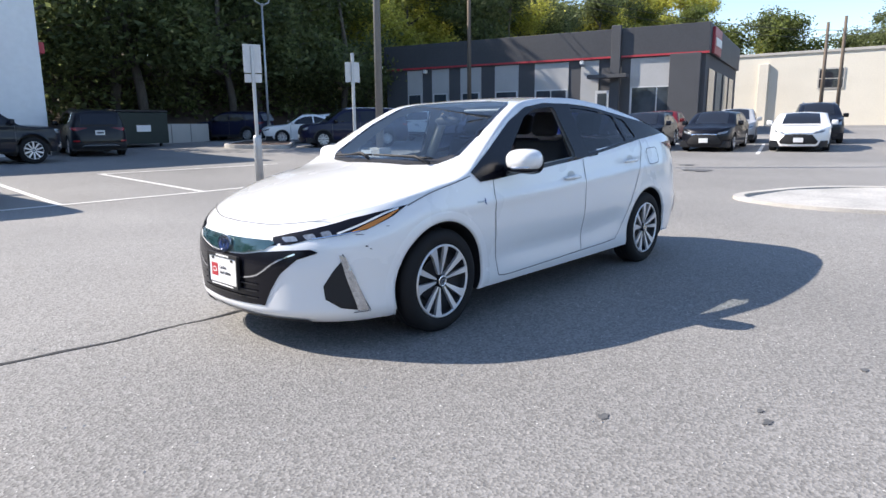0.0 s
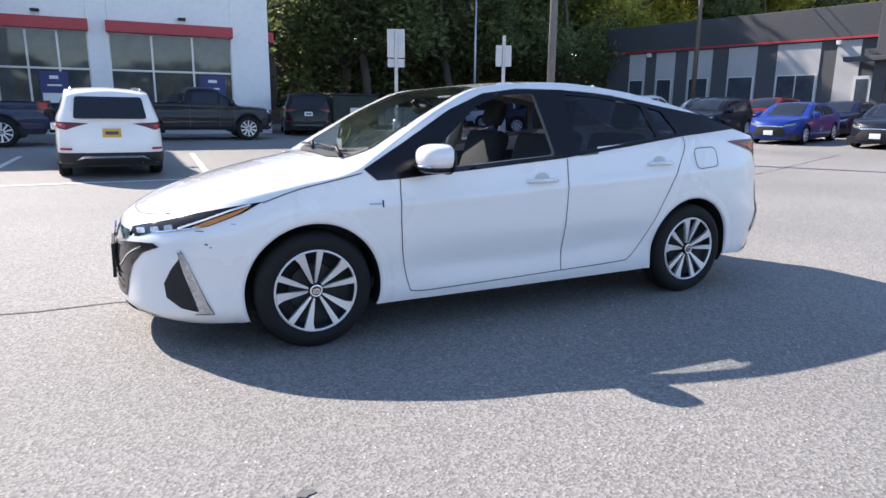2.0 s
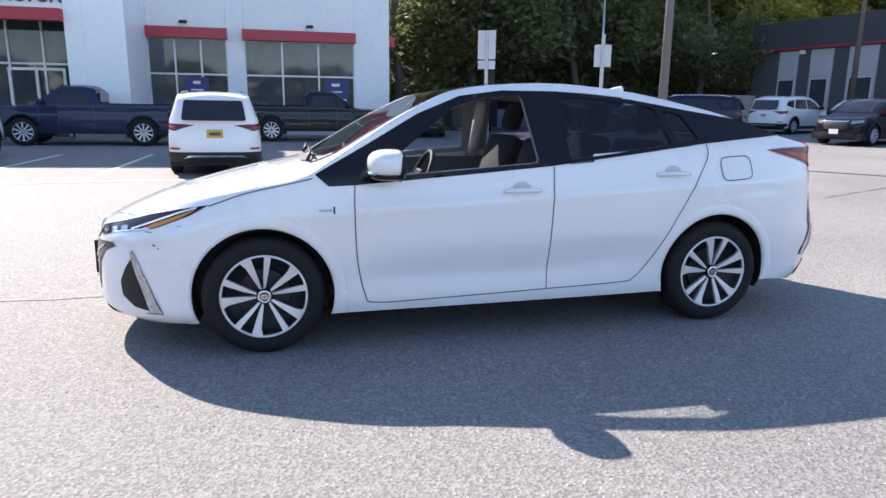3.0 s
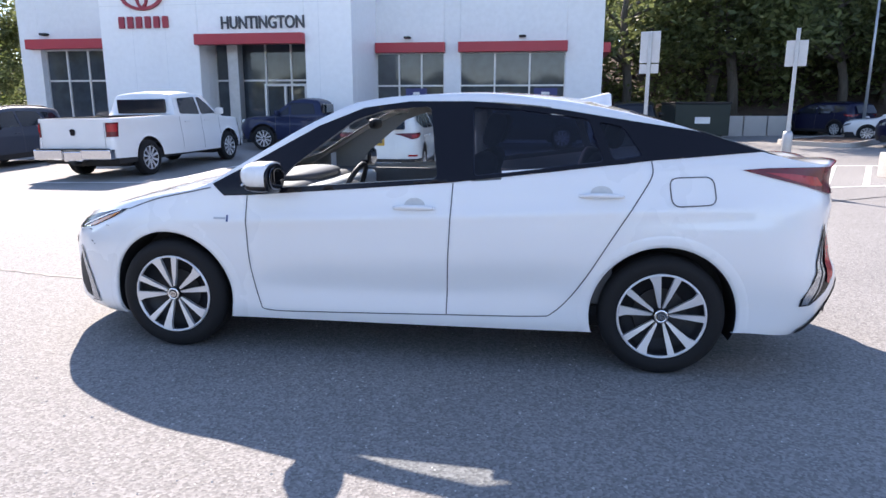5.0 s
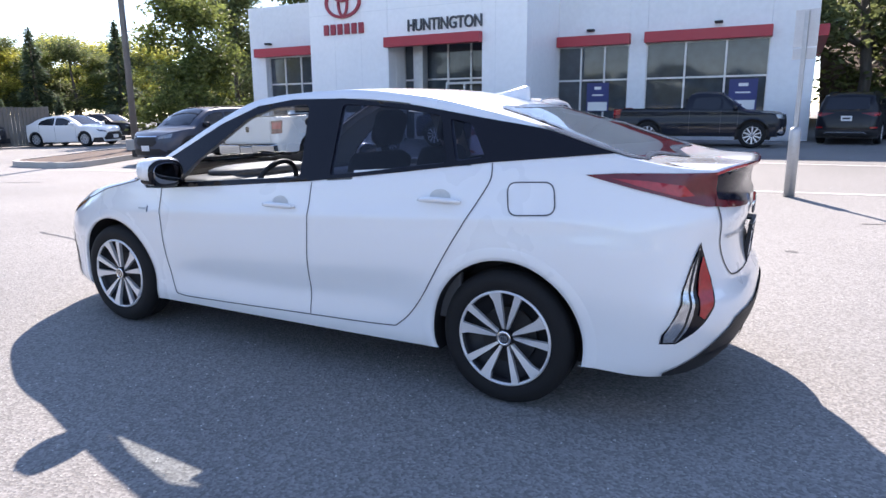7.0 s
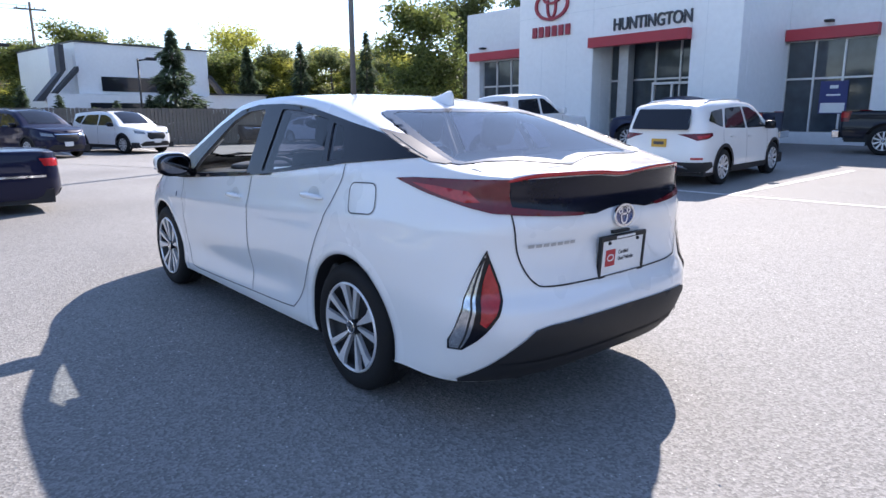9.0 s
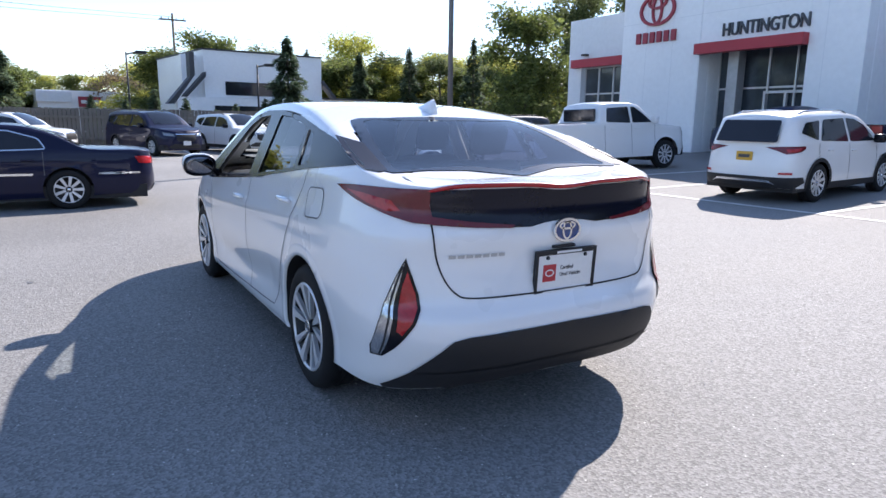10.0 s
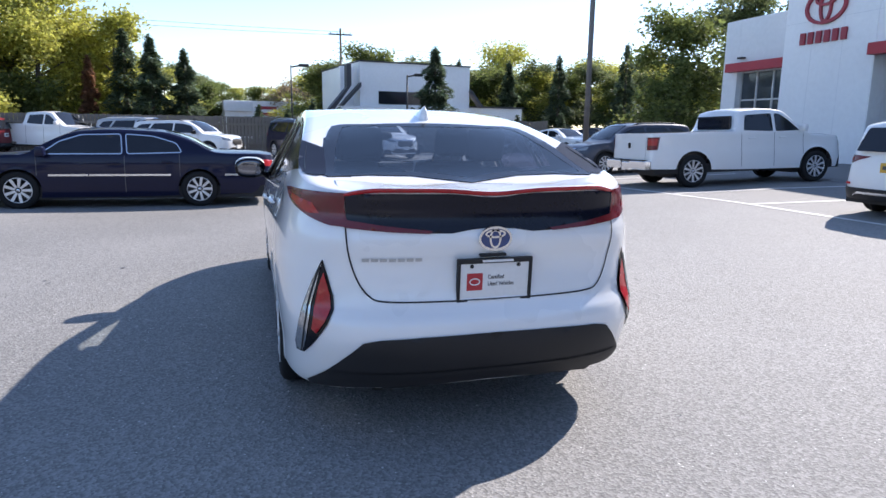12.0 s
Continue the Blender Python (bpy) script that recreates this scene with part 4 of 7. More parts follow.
HB = Body(
    nose=[(0.15, 2.18), (0.19, 2.26), (0.24, 2.295), (0.32, 2.295), (0.45, 2.295), (0.58, 2.275), (0.64, 2.25), (0.70, 2.19), (0.78, 2.05), (0.9, 1.85), (1.1, 1.7)],
    tail=[(0.16, -2.10), (0.24, -2.22), (0.36, -2.30), (0.48, -2.335), (0.55, -2.325), (0.62, -2.285), (0.78, -2.26), (0.88, -2.275), (1.0, -2.25), (1.07, -2.26), (1.2, -2.26)],
    wide=[(0.14, 0.79), (0.2, 0.845), (0.27, 0.862), (0.36, 0.862), (0.48, 0.872), (0.62, 0.882), (0.74, 0.880), (0.84, 0.866), (0.93, 0.848), (1.02, 0.826), (1.1, 0.805), (1.2, 0.78)],
    shoulder=[(2.28, 0.635), (2.2, 0.67), (2.0, 0.738), (1.7, 0.815), (1.4, 0.88), (1.1, 0.932), (0.8, 0.955), (0.3, 0.965), (-0.25, 0.985), (-0.8, 1.03), (-1.26, 1.07), (-1.6, 1.09), (-2.0, 1.085), (-2.35, 1.065)],
    rail=[(2.28, 0.64), (2.0, 0.745), (1.7, 0.822), (1.4, 0.888), (1.12, 0.945), (0.98, 1.025), (0.8, 1.135), (0.5, 1.305), (0.27, 1.40), (0.05, 1.43), (-0.34, 1.445), (-0.8, 1.405), (-1.17, 1.335), (-1.42, 1.275), (-1.65, 1.20), (-1.85, 1.14), (-2.05, 1.10), (-2.35, 1.07)],
    crown=[(2.28, 0.64), (2.2, 0.685), (2.0, 0.77), (1.7, 0.86), (1.4, 0.932), (1.15, 0.985), (1.06, 1.01), (0.6, 1.245), (0.14, 1.42), (-0.1, 1.455), (-0.35, 1.468), (-0.7, 1.455), (-1.0, 1.415), (-1.2, 1.365), (-1.6, 1.225), (-1.85, 1.135), (-2.0, 1.098), (-2.2, 1.088), (-2.35, 1.09)],
    base=[(2.3, 0.175), (1.75, 0.165), (1.0, 0.20), (0, 0.205), (-1.0, 0.215), (-1.75, 0.25), (-2.1, 0.225), (-2.35, 0.255)],
    arches=[(1.35, 0.318), (-1.35, 0.318)], step=0.022, relief=flank_relief, front=(0.9, 4.3, 0.43), rear=(-1.2, 5.6, 0.315), taper=0.99)
GRAPHIC = [(1.07, 0.955), (1.0, 0.893), (0.86, 0.898), (0.3, 0.94), (-0.25, 0.985), (-0.8, 1.05), (-1.26, 1.108), (-1.80, 1.158), (-1.72, 1.180), (-1.6, 1.218), (-1.5, 1.250), (-1.42, 1.264), (-1.17, 1.302), (-0.8, 1.362), (-0.34, 1.402), (0.0, 1.402), (0.25, 1.368), (0.5, 1.268), (0.8, 1.10)]
OPEN_WINDOW = rounded([(0.72, 0.938), (0.62, 1.055), (0.30, 1.30), (0.12, 1.358), (-0.12, 1.373), (-0.18, 1.002)], 0.03)
REAR_DOOR_GLASS = rounded([(-0.37, 1.018), (-0.345, 1.372), (-0.6, 1.36), (-0.95, 1.312), (-1.03, 1.10)], 0.025)
QUARTER_GLASS = rounded([(-1.075, 1.107), (-1.0, 1.298), (-1.12, 1.275), (-1.22, 1.13)], 0.02)
SCREEN = [(1.075, 0), (1.06, 0.28), (1.015, 0.52), (0.95, 0.635), (0.6, 0.61), (0.32, 0.55), (0.22, 0.48), (0.15, 0.24), (0.13, 0)]
BACKLIGHT = [(-1.20, 0), (-1.20, 0.34), (-1.175, 0.49), (-1.20, 0.545), (-1.29, 0.572), (-1.565, 0.635), (-1.72, 0.656), (-1.875, 0.672), (-1.905, 0.64), (-1.88, 0.46), (-1.89, 0.26), (-1.94, 0.11), (-1.985, 0)]
FRONT_DOOR = smooth_line([(0.865, 0.90), (0.87, 0.75), (0.86, 0.5), (0.82, 0.30), (0.77, 0.255), (0.5, 0.255), (-0.235, 0.275)], 4) + [(-0.245, 0.6), (-0.265, 0.98)]
REAR_DOOR = smooth_line([(-0.235, 0.275), (-0.7, 0.29), (-0.80, 0.315), (-0.92, 0.45), (-1.08, 0.72), (-1.22, 0.95), (-1.265, 1.04), (-1.26, 1.105)], 5)


def on_left(lift=0.004):
    return lambda a, b: (a, float(HB.side(a, b)) + lift, b)


def on_front(lift=0.004):
    return lambda a, b: (float(HB.front_x(a, b)) + lift, a, b)


def on_rear(lift=0.004):
    return lambda a, b: (float(HB.rear_x(a, b)) - lift, a, b)


def on_top(lift=0.004):
    return lambda a, b: (a, b, float(HB.top(a, b)) + lift)


def grown(poly, d):
    c = (sum(p[0] for p in poly) / len(poly), sum(p[1] for p in poly) / len(poly))
    out = []
    for p in poly:
        v = Vector((p[0] - c[0], p[1] - c[1]))
        k = (v.length + d) / v.length
        out.append((c[0] + v.x * k, c[1] + v.y * k))
    return out


CUTS = [grown(p, 0.020) for p in (OPEN_WINDOW, REAR_DOOR_GLASS, QUARTER_GLASS)]
SCREEN_FULL = SCREEN + [(a, -b) for a, b in reversed(SCREEN[1:-1])]
BACK_FULL = BACKLIGHT + [(a, -b) for a, b in reversed(BACKLIGHT[1:-1])]
CUT_SCREEN, CUT_BACK = grown(SCREEN_FULL, -0.012), grown(BACK_FULL, -0.012)
DOOR1 = FRONT_DOOR + [(0.1, 1.2)]
DOOR2 = [(-0.25, 0.98)] + REAR_DOOR


def panel_of(c):
    """Which panel of the shell a face belongs to."""
    r = float(HB.zr(c.x))
    flank = abs(c.y) > float(HB.side(c.x, min(c.z, r))) - 0.02 and c.z < r - 0.004
    if flank and any(inside(p, c.x, c.z) for p in CUTS):
        return None
    if c.z > float(HB.zs(c.x)) + 0.01 and not flank:
        if inside(CUT_SCREEN, c.x, c.y) or inside(CUT_BACK, c.x, c.y):
            return None
    s = "left" if c.y > 0 else "right"
    if c.x > 1.02 and c.z > float(HB.zs(c.x)) - 0.004 and abs(c.y) < 0.72:
        return "bonnet"
    if c.x > 1.72:
        return "front_bumper"
    if c.x < -2.0:
        return "tailgate" if c.z > 0.56 and abs(c.y) < 0.7 else "rear_bumper"
    if c.z > float(HB.zs(c.x)) + 0.25 and c.x < 0.9:
        return "roof"
    if flank and inside(DOOR1, c.x, c.z):
        return "front_door:" + s
    if flank and inside(DOOR2, c.x, c.z):
        return "rear_door:" + s
    if c.x > 0.86:
        return "front_wing:" + s
    return "rear_wing:" + s


hv, hl, hr = HB.shell(40, 10, 14)
PANELS = shell_parts(hv, hl + hr, panel_of, hero, WHITE_PAINT)


def both(name, mesh, mat, label="", parent=None, smooth=True):
    """The same part on the left and on the right."""
    a = part(name, mesh, mat, parent or hero, label, smooth)
    b = part(name, mirrored(mesh), mat, parent or hero, label, smooth)
    return a, b


def flip(mesh):
    return mesh[0], [f[::-1] for f in mesh[1]]


both("window_surround", flip(patch(GRAPHIC, on_left(0.004), [OPEN_WINDOW, REAR_DOOR_GLASS, QUARTER_GLASS], 0.03)), BLACK_TRIM, "gloss black window surround and pillars")
LINING = surface("grey_pillar_lining", (0.30, 0.30, 0.29), 0.8, vary=0.1, fine=120)
both("pillar_lining", patch(grown(GRAPHIC, 0.02), on_left(-0.022), [grown(p, -0.004) for p in (OPEN_WINDOW, REAR_DOOR_GLASS, QUARTER_GLASS)], 0.03), LINING, "grey fabric pillar lining")


def rail_y(x):
    """Where the roof edge lies, at x."""
    sh = float(HB.zs(x))
    return float(HB.half(x, sh)) - (float(HB.zr(x)) - sh) * HB.tumble


PILLAR = [(-1.43, rail_y(-1.43) + 0.004), (-1.545, 0.625), (-1.70, 0.635), (-1.87, 0.650), (-1.89, 0.70), (-1.85, rail_y(-1.85) - 0.01), (-1.72, rail_y(-1.72) + 0.004), (-1.56, rail_y(-1.56) + 0.004)]
SMOKED = surface("smoked_pillar_film", (0.008, 0.009, 0.018), 0.35, vary=0.1)
SMOKED.node_tree.nodes["Principled BSDF"].inputs["Specular IOR Level"].default_value = 0.12
both("rear_pillar", patch(PILLAR, on_top(0.005), cell=0.03), SMOKED, "gloss black rear pillar under the floating roof")
both("rear_door_window", flip(patch(grown(REAR_DOOR_GLASS, 0.006), on_left(-0.004), cell=0.05)), TINTED, "dark tinted glass")
both("quarter_window", flip(patch(grown(QUARTER_GLASS, 0.006), on_left(-0.004), cell=0.05)), TINTED, "dark tinted glass")
part("passenger_window", mirrored(flip(patch(grown(OPEN_WINDOW, 0.006), on_left(-0.004), cell=0.05))), CLEAR, hero, smooth=True)
part("windscreen", patch(SCREEN_FULL, on_top(0.003), cell=0.06), CLEAR, hero, smooth=True)
part("windscreen_border", patch(SCREEN_FULL, on_top(0.0045), [grown(SCREEN_FULL, -0.035)], 0.04), BLACK_TRIM, hero, smooth=True)
part("rear_window", patch(BACK_FULL, on_top(0.003), cell=0.06), REAR_GLASS, hero, smooth=True)
part("rear_window_border", patch(BACK_FULL, on_top(0.0045), [grown(BACK_FULL, -0.065)], 0.04), BLACK_TRIM, hero, smooth=True)


# ---- wheels and details of the hatchback ----
for wx in (1.35, -1.35):
    for s in (1, -1):
        wheel(hero, wx, s * 0.765, r=0.318, width=0.198, rim_r=0.222, spokes=10, side=s, style="blade", n=56, turn=87 if wx < 0 else 99)
    part("wheel_well", boxes((wx - 0.40, wx + 0.40, -0.62, 0.62, 0.2, 0.74)), BLACK_PLASTIC, hero)
    lipv, lipf, rv, rf = [], [], [], []
    ring = np.linspace(-0.34, math.pi + 0.34, 64)
    if wx > 0:
        ring = np.linspace(-0.40, math.pi + 0.33, 64)
    for t in ring:
        for rad, lift in ((0.3655, -0.012), (0.3665, 0.0015), (0.385, 0.0026), (0.412, 0.0026), (0.43, -0.001)):
            a, b = wx + rad * math.cos(t), 0.318 + rad * math.sin(t)
            b = max(b, float(HB.zb(a)))
            lipv.append((a, float(HB.side(a, b)) + lift, b))
        a, b = wx + 0.366 * math.cos(t), 0.318 + 0.366 * math.sin(t)
        y = float(HB.side(a, max(b, 0.18)))
        rv += [(a, y - 0.011, b), (a, y - 0.06, b), (a, y - 0.28, b)]
    for i in range(len(ring) - 1):
        for k in range(4):
            lipf.append((5 * i + k, 5 * i + k + 1, 5 * i + k + 6, 5 * i + k + 5))
        for k in range(2):
            rf.append((3 * i + k, 3 * i + k + 1, 3 * i + k + 4, 3 * i + k + 3))
    both("arch_lip", (lipv, lipf), WHITE_PAINT)
    both("arch_liner", (rv, rf), BLACK_PLASTIC)
part("underbody", boxes((-2.0, 1.95, -0.60, 0.60, 0.17, 0.30), (-0.95, 0.95, -0.80, 0.80, 0.205, 0.26)), BLACK_PLASTIC, hero)
part("exhaust_silencer", boxes((-2.1, -1.75, -0.62, -0.2, 0.17, 0.3), bevel=0.05), DARK_ALLOY, hero, smooth=True)

# gaps between panels, left and right
for pts in (FRONT_DOOR, REAR_DOOR, smooth_line([(1.60, 0.80), (1.42, 0.862), (1.22, 0.905), (1.08, 0.935)], 4)):
    both("panel_gap", flip(line_on(pts, on_left(0.002), 0.006)), SEAM)
fuel = rounded([(-1.345, 1.025), (-1.555, 1.035), (-1.575, 0.90), (-1.365, 0.885)], 0.045, 6)
part("fuel_flap", flip(patch(grown(fuel, -0.004), on_left(0.0025), cell=0.05)), WHITE_PAINT, hero, smooth=True)
part("fuel_flap_gap", flip(line_on(fuel + fuel[:1], on_left(0.0035), 0.006)), SEAM, hero)


def handle(x, z):
    """A pull handle over a flat grey patch, coloured as the shade of its scoop."""
    y = float(HB.side(x, z))
    y2 = float(HB.side(x, z + 0.05))
    scoop = [(x + 0.055 * math.cos(t), z + 0.012 + 0.038 * math.sin(t)) for t in np.linspace(0, math.pi, 14)]
    both("recess_shade", flip(patch(scoop, on_left(0.002), cell=0.03)), PALE_PLASTIC)
    pts = [(x + k * 0.112, y + 0.030 - 0.018 * k * k, z + 0.004 - 0.006 * k * k) for k in np.linspace(-1, 1, 13)]
    vs, fs = tube(pts, [0.006 + 0.0075 * (1 - abs(k) ** 4) for k in np.linspace(-1, 1, 13)], 10)
    both("door_handle", (vs, fs), WHITE_PAINT)


for hx, hz in ((-0.065, 0.853), (-1.02, 0.932)):
    handle(hx, hz)
part("key_cylinder", tube([(-0.158, 0.885, 0.853), (-0.158, 0.889, 0.853)], 0.008, 12), CHROME, hero)
both("side_badge", flip(patch([(1.055, 0.766), (0.985, 0.766), (0.985, 0.777), (1.055, 0.777)], on_left(0.004), cell=0.05)), GALV, "small silver badge bar")
both("badge_mark", flip(patch([(0.982, 0.752), (0.972, 0.752), (0.972, 0.79), (0.982, 0.79)], on_left(0.004), cell=0.05)), BADGE_BLUE)
for x, z, a, b in ((1.905, 0.665, 0.022, 0.003), (1.88, 0.60, 0.008, 0.006), (1.86, 0.585, 0.006, 0.004), (1.75, 0.70, 0.012, 0.002)):
    part("scuff", flip(patch([(x - a, z - b), (x + a, z - b * 0.3), (x + a * 0.8, z + b), (x - a * 0.7, z + b * 0.6)], on_left(0.003), cell=0.02)), SEAM, hero, "dark scuff on the bumper")


# mirrors
DARK_MIRROR = surface("tinted_mirror", (0.16, 0.17, 0.2), 0.04, 1.0, vary=0.05)


def egg(cx, cy, cz, a, b, c, cut=None, n=24, m=14, power=2.6):
    """A rounded housing (superellipsoid)."""
    vs, fs = [], []
    def pw(v):
        return math.copysign(abs(v) ** (2 / power), v)
    for i in range(m + 1):
        p = -math.pi / 2 + math.pi * i / m
        for k in range(n):
            t = 2 * math.pi * k / n
            x = pw(math.cos(p)) * pw(math.cos(t)) * a
            if cut is not None:
                x = max(x, cut)
            vs.append((cx + x, cy + pw(math.cos(p)) * pw(math.sin(t)) * b, cz + pw(math.sin(p)) * c))
    for i in range(m):
        for k in range(n):
            k2 = (k + 1) % n
            fs.append((i * n + k, i * n + k2, (i + 1) * n + k2, (i + 1) * n + k))
    return vs, fs


for s in (1, -1):
    mir = part("door_mirror", egg(0.70, s * 0.985, 1.02, 0.115, 0.115, 0.072, -0.05), WHITE_PAINT, hero, "white door mirror cap", smooth=True)
    part("mirror_base", egg(0.70, s * 0.975, 0.962, 0.105, 0.105, 0.028, -0.05), BLACK_TRIM, mir, smooth=True)
    part("mirror_arm", tube([(0.73, s * 0.83, 0.935), (0.72, s * 0.88, 0.955), (0.71, s * 0.93, 0.97)], [0.035, 0.026, 0.03], 10), BLACK_TRIM, mir, smooth=True)
    part("turn_signal", tube([(0.80, s * 0.90, 0.972), (0.815, s * 0.985, 0.974), (0.785, s * 1.08, 0.976)], 0.007, 8), CHROME, mir, smooth=True)
    part("mirror_rim", egg(0.652, s * 0.985, 1.004, 0.018, 0.116, 0.078), BLACK_TRIM, mir, smooth=True)
    part("mirror_glass", egg(0.634, s * 0.985, 1.006, 0.004, 0.096, 0.060), DARK_MIRROR, mir, smooth=True)

# aerial, wipers, cowl
fv, ff = [], []
for i, (x, w, h) in enumerate(((-0.92, 0.004, 0.0), (-0.96, 0.03, 0.012), (-1.02, 0.036, 0.036), (-1.08, 0.034, 0.066), (-1.11, 0.03, 0.078), (-1.125, 0.02, 0.07), (-1.13, 0.016, 0.0))):
    z = float(HB.top(x, 0))
    fv += [(x, w, z - 0.01), (x, w * 0.35, z + h * 0.8), (x, 0, z + h), (x, -w * 0.35, z + h * 0.8), (x, -w, z - 0.01)]
for i in range(6):
    ff += [(5 * i + k, 5 * i + k + 1, 5 * i + k + 6, 5 * i + k + 5) for k in range(4)]
part("roof_aerial", (fv, ff), WHITE_PAINT, hero, "white shark-fin aerial", smooth=True)
part("cowl", patch([(1.125, 0.3), (1.065, 0.53), (0.97, 0.62), (0.95, 0.585), (1.01, 0.50), (1.06, 0.28), (1.07, -0.28), (1.01, -0.50), (0.95, -0.585), (0.97, -0.62), (1.065, -0.53), (1.125, -0.3)], on_top(0.006), cell=0.04), BLACK_PLASTIC, hero, smooth=True)
for y0, y1 in ((0.50, -0.08), (-0.10, -0.52)):
    pts = [(1.04 + 0.03 * (1 - abs(k - 0.5)), y0 + (y1 - y0) * k, float(HB.top(1.04, y0 + (y1 - y0) * k)) + 0.025) for k in np.linspace(0, 1, 8)]
    part("wiper", tube(pts, 0.007, 6), BLACK_PLASTIC, hero, smooth=True)
    part("wiper_arm", tube([(1.09, y0, float(HB.top(1.09, y0)) + 0.02), (1.07, y0 + (y1 - y0) * 0.25, float(HB.top(1.06, y0)) + 0.045), pts[4]], [0.012, 0.010, 0.006], 6), BLACK_PLASTIC, hero, smooth=True)

# ---- front end ----
mask = [(0.0, 0.532), (0.18, 0.540), (0.33, 0.566), (0.50, 0.585), (0.60, 0.592), (0.635, 0.575), (0.54, 0.535), (0.45, 0.45), (0.385, 0.35), (0.345, 0.265), (0.0, 0.255)]
full = mask + [(-a, b) for a, b in reversed(mask[1:-1])]
part("lower_grille", patch(full, on_front(0.004), cell=0.04), BLACK_TRIM, hero, "gloss black lower grille", smooth=True)
for z in (0.30, 0.34, 0.38):
    part("grille_slat", flip(line_on([(-0.30, z), (0.30, z)], on_front(0.012), 0.008)), BLACK_PLASTIC, hero)
band = [(0.0, 0.628), (0.20, 0.630), (0.375, 0.632), (0.405, 0.618), (0.345, 0.580), (0.18, 0.548), (0.0, 0.538)]
TEAL = surface("dark_teal_grille_film", (0.02, 0.06, 0.065), 0.15, 0.3, vary=0.25, scale=6, fine=160, coat=1.0)
part("upper_grille", patch(band + [(-a, b) for a, b in reversed(band[1:-1])], on_front(0.006), cell=0.03), TEAL, hero, "dark teal upper grille panel", smooth=True)
both("grille_line", flip(line_on(smooth_line([(0.16, 0.405), (0.30, 0.435), (0.42, 0.515), (0.53, 0.567)], 5), on_front(0.008), 0.008)), CHROME)
lamp = [(2.222, 0.602), (2.20, 0.650), (2.15, 0.672), (2.05, 0.704), (1.90, 0.748), (1.75, 0.780), (1.60, 0.806), (1.70, 0.752), (1.86, 0.690), (1.99, 0.664), (2.115, 0.642), (2.18, 0.612)]
both("headlamp", flip(patch(lamp, on_left(0.004), cell=0.025)), BLACK_TRIM, "slim smoked headlamp")
both("turn_lens", flip(patch([(1.95, 0.676), (1.87, 0.712), (1.70, 0.772), (1.66, 0.784), (1.73, 0.746), (1.86, 0.694)], on_left(0.007), cell=0.02)), AMBER, "amber side lens")
both("lamp_strip", flip(line_on([(2.00, 0.674), (1.93, 0.700), (1.87, 0.722), (1.75, 0.766), (1.66, 0.792)], on_left(0.0075), 0.008)), PLATE_WHITE, "white light guide")
both("lamp_edge", flip(line_on([(2.10, 0.648), (2.00, 0.668), (1.90, 0.684)], on_left(0.0078), 0.006)), CHROME)
for k in range(3):
    x, z = 2.165 - 0.062 * k, 0.640 + 0.015 * k
    both("lamp_cell", flip(patch(rounded([(x - 0.020, z - 0.004), (x + 0.018, z - 0.014), (x + 0.020, z + 0.010), (x - 0.018, z + 0.020)], 0.008), on_left(0.007), cell=0.015)), HEADLAMP, "projector lamp unit")
duct = [(2.00, 0.535), (2.045, 0.47), (2.082, 0.39), (2.075, 0.315), (2.01, 0.262), (1.93, 0.245), (1.955, 0.35), (1.985, 0.45)]
both("air_duct", flip(patch(duct, on_left(0.004), cell=0.03)), BLACK_PLASTIC, "black leaf-shaped air duct")
both("fog_strip", flip(patch([(2.015, 0.56), (1.992, 0.45), (1.958, 0.34), (1.93, 0.24), (1.875, 0.238), (1.90, 0.31), (1.945, 0.43), (1.99, 0.55)], on_left(0.008), cell=0.025)), LAMP_SILVER, "silver vertical lamp strip")
both("duct_edge", flip(line_on([(2.0, 0.565), (1.95, 0.44), (1.90, 0.31), (1.862, 0.232), (1.95, 0.232)], on_left(0.006), 0.006)), SEAM)
both("bonnet_gap", line_on(smooth_line([(2.0, 0.60), (2.09, 0.44), (2.155, 0.24), (2.175, 0.0)], 5), on_top(0.002), 0.006), SEAM)
part("chin_lip", flip(line_on([(y, 0.185) for y in np.linspace(-0.56, 0.56, 15)], on_front(0.012), 0.02)), BLACK_PLASTIC, hero)


def badge(parent, m, rx, rz, blue):
    """An oval emblem: a plain coloured oval in a chrome ring."""
    n = 32
    disc = ([(rx * 0.9 * math.cos(2 * math.pi * k / n), 0.004, rz * 0.9 * math.sin(2 * math.pi * k / n)) for k in range(n)], [tuple(range(n))])
    e = part("emblem", moved(disc, m), blue, parent, "oval emblem in a chrome ring")
    part("emblem_ring", moved(oval_ring(rx, rz, rx * 0.13, 0.010), m), CHROME, e)
    part("emblem_ring", moved(oval_ring(rx * 0.36, rz * 0.82, rx * 0.12, 0.008), m), CHROME, e)
    part("emblem_ring", moved(oval_ring(rx * 0.62, rz * 0.36, rx * 0.12, 0.008), m @ Matrix.Translation((0, 0, rz * 0.38))), CHROME, e)


